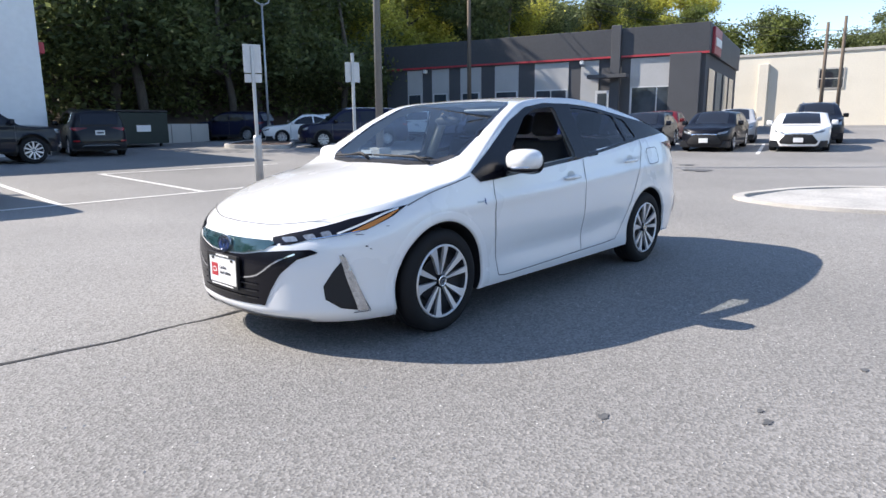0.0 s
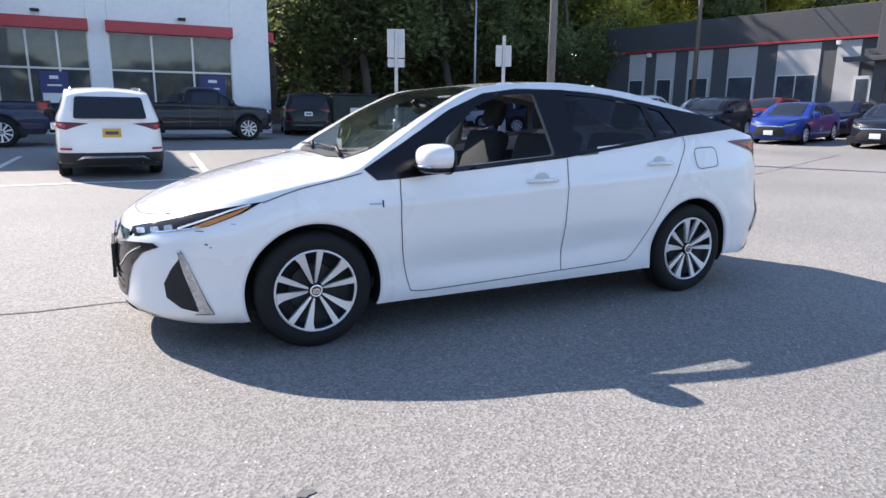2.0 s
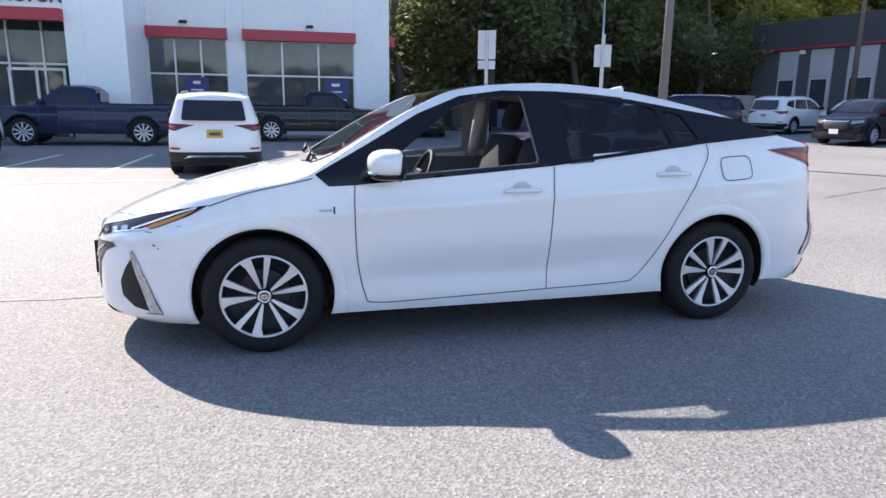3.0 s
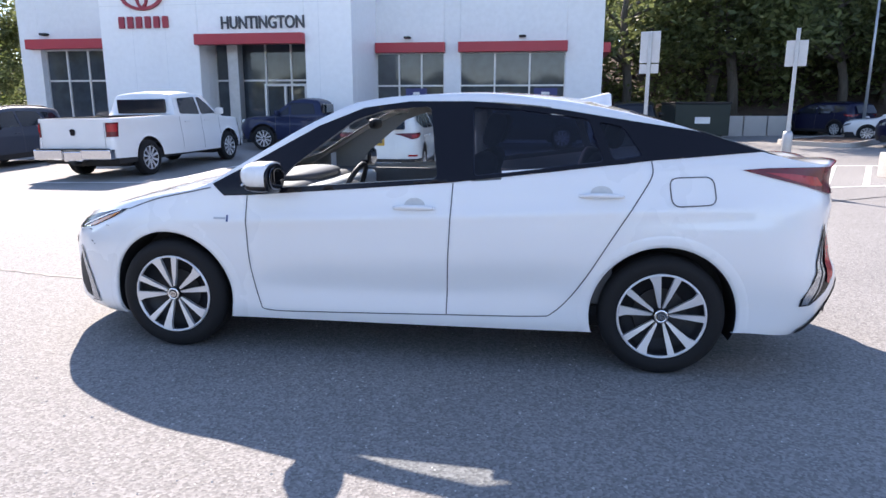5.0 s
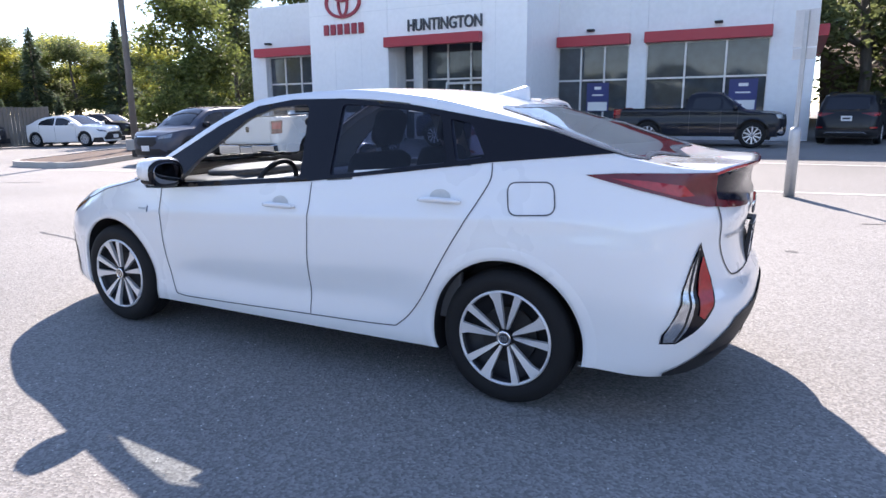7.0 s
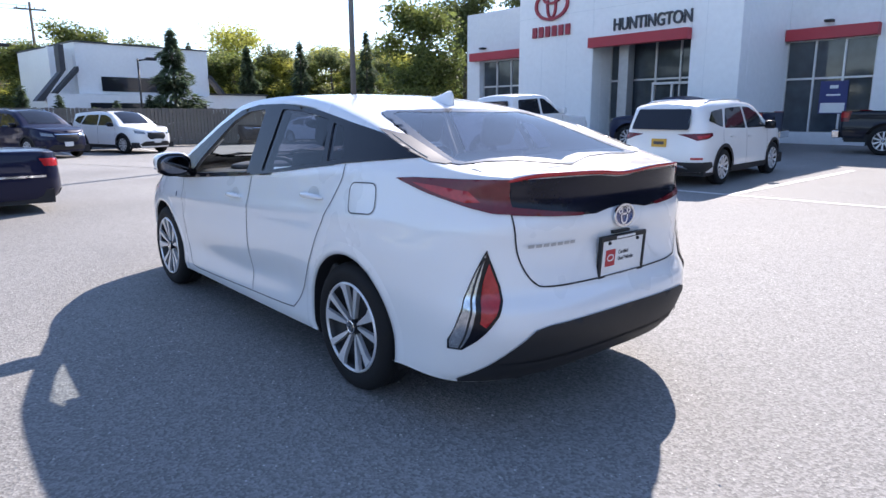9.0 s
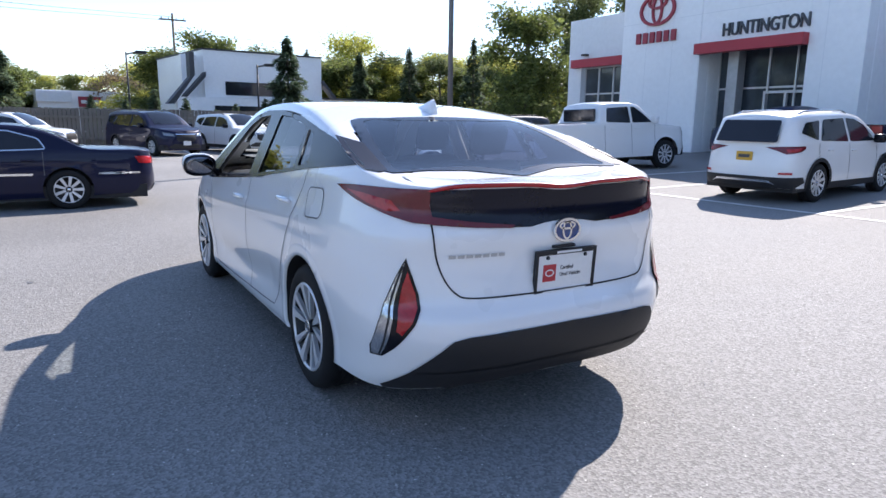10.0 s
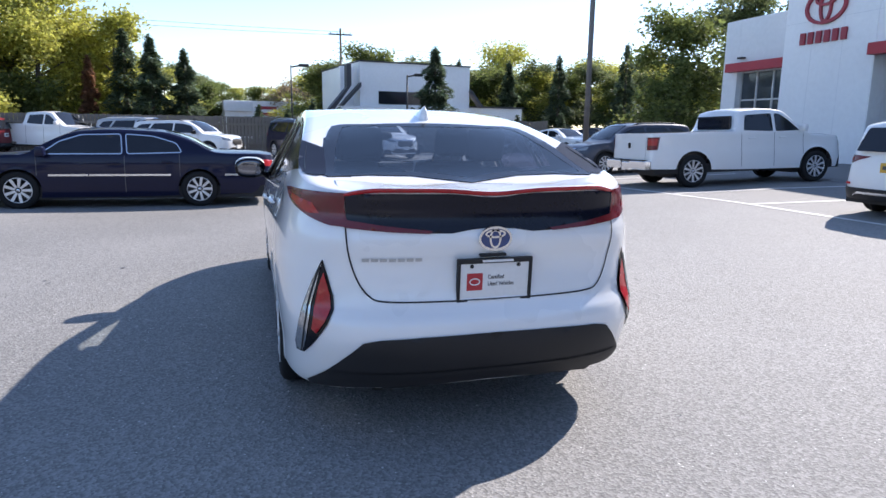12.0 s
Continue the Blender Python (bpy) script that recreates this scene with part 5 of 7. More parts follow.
def lettering(text, x, y, z, size, depth, mat, label, width=None, m=None, parent=None, name="sign_letters"):
    """Solid letters of the built-in font, standing on a wall."""
    c = bpy.data.curves.new(name, "FONT")
    c.body, c.size, c.extrude, c.align_x = text, size, depth, "CENTER"
    c.offset = size * 0.012
    tmp = new(name, c)
    me = bpy.data.meshes.new_from_object(tmp.evaluated_get(bpy.context.evaluated_depsgraph_get()))
    bpy.data.objects.remove(tmp)
    me.materials.clear()
    me.materials.append(mat)
    w = max(v.co.x for v in me.vertices) - min(v.co.x for v in me.vertices)
    me.transform(Matrix.Diagonal(((width / w) if width else 1, 1, 1, 1)))
    ob = new(name, me)
    ob.matrix_world = m if m is not None else pose(x, y, z, 90, 0, 180)
    ob.parent = parent
    if label:
        ob["label"] = label
    return ob


badge(hero, Matrix.Translation((float(HB.front_x(0, 0.582)) + 0.010, 0, 0.582)) @ Matrix.Rotation(-math.pi / 2, 4, "Z") @ Matrix.Rotation(0.15, 4, "X"), 0.07, 0.05, BADGE_BLUE)
badge(hero, Matrix.Translation((float(HB.rear_x(0, 0.893)) - 0.006, -0.005, 0.893)) @ Matrix.Rotation(math.pi / 2, 4, "Z"), 0.074, 0.052, BADGE_BLUE)


def dealer_plate(x, y, z, turn, lean):
    """A dealer's plate: white card with a red square and print, in a dark frame."""
    m = Matrix.Translation((x, y, z)) @ Matrix.Rotation(turn, 4, "Z") @ Matrix.Rotation(lean, 4, "X")
    # local: x across, y out of the car, z up
    p = part("number_plate", moved_bm(boxes((-0.155, 0.155, 0.0, 0.008, -0.08, 0.08), bevel=0.003), m), PLATE_WHITE, hero, "white dealer plate with a red square")
    part("plate_frame", moved_bm(boxes((-0.168, 0.168, -0.004, 0.013, 0.078, 0.098), (-0.168, 0.168, -0.004, 0.013, -0.094, -0.078), (-0.168, -0.155, -0.004, 0.013, -0.078, 0.078), (0.155, 0.168, -0.004, 0.013, -0.078, 0.078)), m), BLACK_PLASTIC, p, "black plate frame")
    for bar in ((-0.08, 0.06, 0.013, 0.0145, 0.083, 0.093), (-0.12, 0.12, 0.013, 0.0145, -0.09, -0.082)):
        part("frame_bar", moved_bm(boxes(bar), m), PLATE_WHITE, p)
    part("red_square", moved_bm(boxes((0.055, 0.125, 0.008, 0.0095, -0.04, 0.035)), m), PLATE_RED, p)
    part("square_oval", moved(oval_ring(0.024, 0.016, 0.005, 0.0015), m @ Matrix.Translation((0.09, 0.0095, -0.002))), PLATE_WHITE, p)
    for k, text in enumerate(("Certified", "Used Vehicles")):
        lettering(text, 0, 0, 0, 0.026, 0.0006, PRINT, "", 0.072 if k == 0 else 0.118, m @ Matrix.Translation((-0.005 if k == 0 else -0.028, 0.009, 0.008 - 0.03 * k)) @ Matrix.Rotation(math.pi, 4, "Z") @ Matrix.Rotation(math.pi / 2, 4, "X"), p, "print")
    for sx in (-0.105, 0.105):
        part("plate_bolt", moved(lathe([(0.001, 0.016), (0.007, 0.015), (0.009, 0.008)], 10), m @ Matrix.Translation((sx, 0, 0.066))), BLACK_PLASTIC, p)


def moved_bm(bm, m):
    bmesh.ops.transform(bm, matrix=m, verts=bm.verts)
    return bm


dealer_plate(-2.276, -0.008, 0.712, math.pi / 2, -0.06)
dealer_plate(2.305, 0.0, 0.425, -math.pi / 2, 0.02)

# ---- rear end ----
def on_corner(lift=0.004):
    return lambda a, b: HB.arc(a, b, "r", lift)


LENS_SHAPE = [(1.165, 1.070), (1.04, 1.080), (0.90, 1.083), (0.73, 1.082), (0.622, 1.081), (0.620, 1.016), (0.606, 0.943), (0.69, 0.948), (0.78, 0.970), (0.87, 0.996), (0.98, 1.022), (1.09, 1.050)]
both("tail_lamp", patch(LENS_SHAPE, on_corner(0.007), cell=0.02), DARK_RED, "smoked red tail lamp")
both("lamp_core", patch([(1.06, 1.060), (0.92, 1.052), (0.78, 1.034), (0.735, 0.992), (0.80, 0.990), (0.90, 1.016)], on_corner(0.010), cell=0.02), RED_LENS, "bright red lamp core")
panel = [(0.0, 1.064), (0.06, 1.067), (0.12, 1.075), (0.19, 1.080), (0.41, 1.081), (0.625, 1.078), (0.612, 0.950), (0.52, 0.940), (0.415, 0.929), (0.277, 0.920), (0.18, 0.917), (0.10, 0.930), (0.0, 0.938)]
part("rear_panel", patch(panel + [(-a, b) for a, b in reversed(panel[1:-1])], on_corner(0.004), cell=0.025), PANEL_GLASS, hero, "gloss black panel between the lamps", smooth=True)
both("lamp_blade", patch([(0.625, 0.985), (0.607, 0.972), (0.44, 0.949), (0.262, 0.930), (0.272, 0.918), (0.44, 0.927), (0.613, 0.941), (0.64, 0.948)], on_corner(0.009), cell=0.02), DARK_RED, "red lamp blade along the panel")
# the kicked-up spoiler with its lit edge
sv, sf, ev = [], [], []
SPAN = np.linspace(-0.64, 0.64, 49)
for y in SPAN:
    lip = 1.104 - 0.016 * math.exp(-(y / 0.15) ** 2) - 0.030 * max(0, (abs(y) - 0.45) / 0.19) ** 2
    back = float(HB.arc(y, 1.075, "r", 0.028 - 0.022 * max(0, (abs(y) - 0.45) / 0.19))[0])
    yy = float(HB.arc(y, 1.075, "r", 0)[1])
    fx = -1.995 + 0.05 * (yy / 0.6) ** 2
    for k in range(7):
        q = k / 6
        x = fx + (back - fx) * q
        z = float(HB.top(fx, yy)) + 0.002 + (lip - float(HB.top(fx, yy)) - 0.002) * (q * q * (3 - 2 * q))
        sv.append((x, yy, max(z, float(HB.top(x, yy)) + 0.001 if q < 0.7 else z)))
    sv.append((back + 0.030, yy, lip - 0.024))
    ev += [(back + 0.001, yy, lip + 0.0015), (back - 0.004, yy, lip - 0.004), (back + 0.005, yy, lip - 0.014), (back + 0.018, yy, lip - 0.018)]
for i in range(len(SPAN) - 1):
    sf += [(8 * i + k, 8 * i + k + 1, 8 * i + k + 9, 8 * i + k + 8) for k in range(7)]
part("spoiler", (sv, sf), WHITE_PAINT, hero, smooth=True)
part("spoiler_lamp", (ev, [(4 * i + k, 4 * i + k + 1, 4 * i + k + 5, 4 * i + k + 4) for i in range(len(SPAN) - 1) for k in range(3)]), RED_LENS, hero, "red strip along the spoiler edge", smooth=True)
gate = smooth_line([(0.62, 0.955), (0.612, 0.85), (0.575, 0.73), (0.525, 0.66), (0.46, 0.638), (0.25, 0.632), (0.0, 0.630)], 6)
both("tailgate_gap", line_on(gate, on_corner(0.0025), 0.007), BLACK_PLASTIC)
both("tailgate_crease", line_on(smooth_line([(0.33, 0.645), (0.26, 0.72), (0.20, 0.80), (0.12, 0.812), (0.0, 0.815)], 5), on_rear(0.002), 0.012), WHITE_PAINT)
for k in range(7):
    y = 0.55 - 0.036 * k
    part("model_badge", patch([(y, 0.803), (y - 0.028, 0.803), (y - 0.028, 0.817), (y, 0.817)], on_rear(0.007), cell=0.03), GALV, hero, "silver badge block")
part("gate_switch", boxes((-2.285, -2.26, -0.06, 0.06, 0.815, 0.828), bevel=0.004), BLACK_PLASTIC, hero)
OUTER = [(0.722, 0.806), (0.765, 0.73), (0.818, 0.635), (0.880, 0.537), (0.928, 0.43)]
fogl = OUTER + [(0.918, 0.388), (0.852, 0.390), (0.80, 0.438), (0.755, 0.49), (0.715, 0.54), (0.676, 0.605), (0.676, 0.655), (0.696, 0.73)]
both("reflector_housing", patch(fogl, on_corner(0.004), cell=0.02), BLACK_TRIM, "dark rear reflector housing")
both("reflector_strip", patch([(0.724, 0.790), (0.762, 0.726), (0.813, 0.634), (0.873, 0.537), (0.918, 0.432), (0.908, 0.396), (0.858, 0.398), (0.838, 0.45), (0.812, 0.535), (0.782, 0.62), (0.750, 0.705)], on_corner(0.007), cell=0.02), LAMP_SILVER, "silver strip of the reflector")
both("reflector_divider", line_on([(0.732, 0.775), (0.765, 0.70), (0.802, 0.61), (0.840, 0.51), (0.866, 0.40)], on_corner(0.009), 0.008), BLACK_PLASTIC)
both("reflector", patch([(0.714, 0.752), (0.688, 0.660), (0.688, 0.608), (0.724, 0.55), (0.768, 0.498), (0.792, 0.515), (0.768, 0.60), (0.742, 0.685)], on_corner(0.010), cell=0.02), RED_LENS, "red reflector lens")
low = [(0.0, 0.500), (0.3, 0.497), (0.49, 0.490), (0.56, 0.476), (0.64, 0.400), (0.72, 0.325), (0.82, 0.248), (0.80, 0.230), (0.5, 0.242), (0.0, 0.250)]
part("lower_rear_bumper", patch(low + [(-a, b) for a, b in reversed(low[1:-1])], on_corner(0.007), cell=0.04), BLACK_PLASTIC, hero, "black plastic lower bumper", smooth=True)
part("bumper_ridge", line_on([(y, 0.318) for y in np.linspace(-0.70, 0.70, 24)], on_corner(0.014), 0.014), BLACK_PLASTIC, hero, smooth=True)
part("diffuser", boxes((-2.12, -1.9, -0.5, 0.5, 0.19, 0.24), bevel=0.02), BLACK_PLASTIC, hero)

# ---- cabin ----
part("cabin_floor", boxes((-1.3, 1.0, -0.74, 0.74, 0.27, 0.33)), CLOTH, hero)
part("load_cover", boxes((-1.95, -1.12, -0.62, 0.62, 0.86, 0.885), bevel=0.01), CLOTH, hero)
dash = boxes((0.62, 1.0, -0.74, 0.74, 0.72, 0.945), bevel=0.06)
part("dashboard", dash, DASH, hero, smooth=True)
part("dash_trim", boxes((0.54, 0.66, -0.72, 0.74, 0.74, 0.925), bevel=0.03), PALE_PLASTIC, hero, "pale dashboard facing", smooth=True)
part("instrument_hood", egg(0.80, 0.10, 0.955, 0.16, 0.42, 0.045), DASH, hero, smooth=True)
part("centre_console", boxes((-0.05, 0.62, -0.12, 0.12, 0.35, 0.66), bevel=0.05), PALE_PLASTIC, hero, smooth=True)
for s in (1, -1):
    part("door_card", boxes((-1.1, 0.88, s * 0.755, s * 0.79, 0.35, 0.935), bevel=0.01), DASH, hero)
    part("arm_rest", boxes((-0.15, 0.5, s * 0.68, s * 0.76, 0.66, 0.73), bevel=0.02), DASH, hero)
sw = Matrix.Translation((0.42, 0.37, 0.875)) @ Matrix.Rotation(-0.42, 4, "Y") @ Matrix.Rotation(math.pi / 2, 4, "Z")
wv, wf = [], []
for k in range(32):
    a = 2 * math.pi * k / 32
    for j in range(8):
        b = 2 * math.pi * j / 8
        wv.append(((0.18 + 0.016 * math.cos(b)) * math.cos(a), 0.016 * math.sin(b), (0.18 + 0.016 * math.cos(b)) * math.sin(a)))
for k in range(32):
    for j in range(8):
        wf.append((8 * k + j, 8 * ((k + 1) % 32) + j, 8 * ((k + 1) % 32) + (j + 1) % 8, 8 * k + (j + 1) % 8))
st = part("steering_wheel", moved((wv, wf), sw), BLACK_PLASTIC, hero, smooth=True)
part("wheel_boss", moved_bm(boxes((-0.07, 0.07, -0.03, 0.03, -0.07, 0.06), (-0.17, 0.17, -0.012, 0.012, -0.02, 0.025), bevel=0.012), sw), BLACK_PLASTIC, st)
part("steering_column", tube([(0.45, 0.37, 0.87), (0.7, 0.37, 0.8)], 0.05, 10), BLACK_PLASTIC, hero)


def seat(x, y, w=0.25):
    """A seat with cushion, backrest and head restraint."""
    s = part("seat_cushion", boxes((x - 0.28, x + 0.26, y - w, y + w, 0.40, 0.56), bevel=0.05), CLOTH, hero, smooth=True)
    lean = Matrix.Translation((x - 0.24, y, 0.52)) @ Matrix.Rotation(-0.30, 4, "Y")
    part("backrest", moved_bm(boxes((-0.07, 0.07, -w, w, 0.0, 0.62), bevel=0.055), lean), CLOTH, s, smooth=True)
    part("head_restraint", moved_bm(boxes((-0.05, 0.05, -0.12, 0.12, 0.66, 0.86), bevel=0.045), lean), CLOTH, s, smooth=True)


for sy in (0.37, -0.37):
    seat(0.02, sy)
    seat(-0.66, sy, 0.28)
part("rear_view_mirror", egg(0.36, 0.0, 1.275, 0.03, 0.12, 0.035), BLACK_PLASTIC, hero, smooth=True)
part("mirror_stalk", tube([(0.38, 0, 1.29), (0.42, 0, 1.325)], 0.015, 8), BLACK_PLASTIC, hero)
part("sun_visor", boxes((0.12, 0.28, 0.1, 0.5, 1.345, 1.36), bevel=0.005, ), PALE_PLASTIC, hero)
part("head_lining", patch([(0.12, 0.50), (-1.0, 0.48), (-1.0, -0.48), (0.12, -0.50)], lambda a, b: (a, b, float(HB.top(a, b)) - 0.035), cell=0.1), PALE_PLASTIC, hero, smooth=True)
for s in (1, -1):
    part("pillar_trim", tube([(-0.26, s * 0.80, 0.93), (-0.27, s * 0.60, 1.36)], 0.045, 8), PALE_PLASTIC if s < 0 else DASH, hero, smooth=True)
part("dealer_paper", boxes((0.80, 0.801, -0.52, -0.40, 0.96, 1.06)), PLATE_WHITE, hero, "white paper behind the windscreen")


# ---- the showroom ----
def wall_block(name, parent, x0, x1, y0, y1, z0, z1, mat, label=""):
    return part(name, boxes((x0, x1, y0, y1, z0, z1), bevel=0.02), mat, parent, label)


def glazed(parent, x0, x1, y, z0, z1, cols, rows, frame_mat=MULLION, glass=SHOP_GLASS, w=0.06):
    """A shop window in a wall that faces +y: panes and bars."""
    win = part("window", boxes((x0, x1, y - 0.10, y - 0.06, z0, z1)), BLACK_PLASTIC, parent)
    xs = [x0 + (x1 - x0) * k / cols for k in range(cols + 1)]
    zs = [z0] + rows + [z1]
    for a, b in zip(xs, xs[1:]):
        for c, d in zip(zs, zs[1:]):
            part("pane", boxes((a + w / 2, b - w / 2, y - 0.058, y - 0.04, c + w / 2, d - w / 2)), glass, win)
    for x in xs:
        part("window_bar", boxes((x - w / 2, x + w / 2, y - 0.055, y + 0.01, z0, z1)), frame_mat, win)
    for z in zs:
        part("window_bar", boxes((x0 + w / 2, x1 - w / 2, y - 0.052, y + 0.006, z - w / 2, z + w / 2)), frame_mat, win)
    return win


shop = thing("showroom_building", Matrix.Identity(4), "white panelled car showroom with red fascia bands and large windows", "building")
PY, WY, LY = -17.0, -20.2, -17.5          # faces of the entrance block and of the two wings
TOP = 7.1          # entrance block
WTOP = 6.5         # right wing
for x0, x1, z0, z1 in ((10.82, 14.4, 0.2, TOP), (5.5, 7.1, 0.2, TOP), (7.1, 10.82, 3.98, TOP)):
    wall_block("wall", shop, x0, x1, PY - 0.5, PY, z0, z1, PANEL_WHITE)
wall_block("wall", shop, 5.5, 5.9, -20.6, PY - 0.5, 0.2, TOP, PANEL_WHITE)
wall_block("wall", shop, 14.0, 14.4, -20.6, PY - 0.5, 0.2, TOP, PANEL_WHITE)
wall_block("wall", shop, 10.82, 11.07, PY - 1.6, PY - 0.5, 0.2, 3.98, PANEL_WHITE)
wall_block("wall", shop, 6.8, 7.1, PY - 1.6, PY - 0.5, 0.2, 3.98, PANEL_WHITE)
wall_block("soffit", shop, 7.1, 10.82, PY - 1.6, PY - 0.5, 3.9, 3.98, PANEL_WHITE)
glazed(shop, 7.1, 10.82, PY - 1.1, 0.35, 3.9, 4, [2.55])
part("entrance_column", boxes((9.75, 10.15, PY - 1.0, PY - 0.6, 0.3, 3.9), bevel=0.03), GALV, shop)
for z in (2.35,):
    part("door_frame", boxes((7.45, 9.0, PY - 1.08, PY - 0.98, z, z + 0.08), (7.45, 7.53, PY - 1.08, PY - 0.98, 0.4, z), (8.2, 8.28, PY - 1.08, PY - 0.98, 0.4, z), (8.92, 9.0, PY - 1.08, PY - 0.98, 0.4, z)), MULLION, shop)
# right wing
for x0, x1, z0, z1 in ((-2.75, -1.45, 0.2, WTOP), (2.35, 2.95, 0.2, WTOP), (-1.45, 2.35, 3.62, WTOP), (2.95, 5.5, 3.62, WTOP), (-1.45, 2.35, 0.2, 0.75), (2.95, 5.5, 0.2, 0.75)):
    wall_block("wall", shop, x0, x1, WY - 0.4, WY, z0, z1, PANEL_GREY)
wall_block("wall", shop, -2.75, -2.35, -42, WY - 0.4, 0.2, WTOP, PANEL_GREY)
glazed(shop, -1.45, 2.35, WY - 0.05, 0.75, 3.62, 3, [2.45])
glazed(shop, 2.95, 5.5, WY - 0.05, 0.75, 3.62, 3, [2.45])
for x0, x1 in ((-1.5, 2.4), (2.9, 5.48)):
    part("fascia_band", boxes((x0, x1, WY, WY + 0.3, 3.62, 3.97), bevel=0.01), BAND_RED, shop, "red fascia band")
part("fascia_band", boxes((-3.05, -2.75, -30, WY - 0.5, 3.62, 3.97), bevel=0.01), BAND_RED, shop, "red fascia band")
part("fascia_band", boxes((7.08, 10.84, PY, PY + 0.3, 3.64, 3.98), bevel=0.01), BAND_RED, shop, "red fascia band")
# left wing
for x0, x1, z0, z1 in ((17.2, 18.0, 0.2, 5.6), (14.4, 17.2, 3.62, 5.6), (14.4, 14.7, 0.2, 3.62)):
    wall_block("wall", shop, x0, x1, LY - 0.4, LY, z0, z1, PANEL_GREY)
wall_block("wall", shop, 17.6, 18.0, -42, LY - 0.4, 0.2, 5.6, PANEL_GREY)
glazed(shop, 14.7, 17.2, LY - 0.25, 0.4, 3.62, 3, [2.55])
part("fascia_band", boxes((14.45, 17.55, LY, LY + 0.3, 3.62, 3.95), bevel=0.01), BAND_RED, shop, "red fascia band")
wall_block("roof", shop, 14.4, 17.6, -42, LY - 0.4, 5.3, 5.45, PANEL_GREY)
wall_block("roof", shop, -2.35, 14.0, -42, -20.6, WTOP - 0.3, WTOP - 0.2, PANEL_GREY)
wall_block("roof", shop, 5.9, 14.0, -20.6, PY - 0.5, TOP - 0.5, TOP - 0.4, PANEL_GREY)
wall_block("wall", shop, -2.35, 17.6, -42.4, -42, 0.2, WTOP, PANEL_GREY)
# panel joints
jv = []
for z in (4.95, 6.2):
    jv += [(10.55, 14.4, PY + 0.0005, PY + 0.003, z, z + 0.015), (5.5, 10.55, PY + 0.0005, PY + 0.003, z, z + 0.015), (-2.75, 5.5, WY + 0.0005, WY + 0.003, z, z + 0.015)]
for x in (6.6, 10.84, 12.0, 13.2):
    jv.append((x, x + 0.015, PY + 0.0005, PY + 0.003, 4.0 if 7.3 < x < 10.5 else 0.3, TOP))
for x in (-1.2, 0.6, 2.38, 2.93, 4.2):
    jv.append((x, x + 0.015, WY + 0.0005, WY + 0.003, 4.0, WTOP))
part("panel_joint", boxes(*jv), PANEL_GREY, shop)
for x, y, z in ((16.9, LY, 4.1), (0.1, WY, 4.12), (4.3, WY, 4.12)):
    part("wall_lamp", boxes((x - 0.12, x + 0.12, y, y + 0.22, z, z + 0.07), bevel=0.01), BLACK_PLASTIC, shop)
for x0, x1 in ((-1.2, -0.35), (3.6, 4.4)):
    part("window_banner", boxes((x0, x1, WY - 0.04, WY - 0.03, 1.35, 2.35)), BLUE_BANNER, shop, "blue printed window banner")
    part("banner_picture", boxes((x0 + 0.05, x1 - 0.05, WY - 0.03, WY - 0.024, 1.38, 1.68)), PLATE_WHITE, shop)
    part("banner_bar", boxes((x0 + 0.28, x1 - 0.28, WY - 0.03, WY - 0.024, 2.12, 2.22), (x0 + 0.2, x1 - 0.2, WY - 0.03, WY - 0.024, 1.9, 1.95)), PLATE_WHITE, shop)


tagged(lettering("HUNTINGTON", 8.52, PY + 0.03, 4.16, 0.56, 0.04, SIGN_DARK, "", 2.88), "dark grey raised letters spelling Huntington over the entrance", "sign")
brand = thing("wall_sign", pose(12.75, PY, 0), "red brand sign of an oval over a row of blocks", "sign")
part("oval", moved(oval_ring(0.80, 0.56, 0.10, 0.09), Matrix.Translation((0, 0.01, 5.35))), SIGN_RED, brand)
part("oval", moved(oval_ring(0.42, 0.24, 0.08, 0.09), Matrix.Translation((0, 0.01, 5.60))), SIGN_RED, brand)
part("oval", moved(oval_ring(0.24, 0.50, 0.08, 0.08), Matrix.Translation((0, 0.012, 5.35))), SIGN_RED, brand)
for k in range(6):
    x = 0.80 - 0.32 * k
    part("block", boxes((x - 0.105, x + 0.105, 0.01, 0.09, 4.22, 4.60), bevel=0.02), SIGN_RED, brand)

# ---- the grey building behind the rows of cars ----
grey = thing("grey_building", Matrix.Identity(4), "low charcoal and pale grey shop building with a dark parapet", "building")
A, B = Vector((-25.0, -28.4, 0)), Vector((-29.4, -9.6, 0))
gd = (B - A)
GL = gd.length
gm = Matrix.Translation(A + Vector((0, 0, 0.4))) @ Matrix((gd.normalized(), Vector((0, 0, 1)).cross(gd.normalized()), Vector((0, 0, 1)))).transposed().to_4x4()
grey.matrix_world = gm
# local: x along the facade, -y towards the lot
part("wall", boxes((0, GL, 0.0, 0.3, 0, 4.3)), WALL_DARK, grey)
part("wall", boxes((GL - 0.3, GL, 0.3, 14, 0, 4.3)), WALL_DARK, grey)
part("wall", boxes((0, 0.3, 0.3, 14, 0, 4.3)), WALL_DARK, grey)
part("wall", boxes((0.3, GL - 0.3, 13.7, 14, 0, 4.3)), WALL_DARK, grey)
part("parapet", boxes((-0.1, GL + 0.15, -0.15, 14.1, 4.3, 5.75), bevel=0.02), FASCIA, grey, "charcoal parapet panels")
part("trim_line", boxes((-0.12, GL + 0.17, -0.17, -0.15, 4.26, 4.36)), BAND_RED, grey)
part("parapet_column", boxes((14.6, 15.1, -0.35, -0.15, 0, 5.9), bevel=0.02), WALL_DARK, grey)
part("end_column", boxes((GL - 1.7, GL - 0.2, -0.25, -0.02, 0, 4.3), bevel=0.02), WALL_DARK, grey)
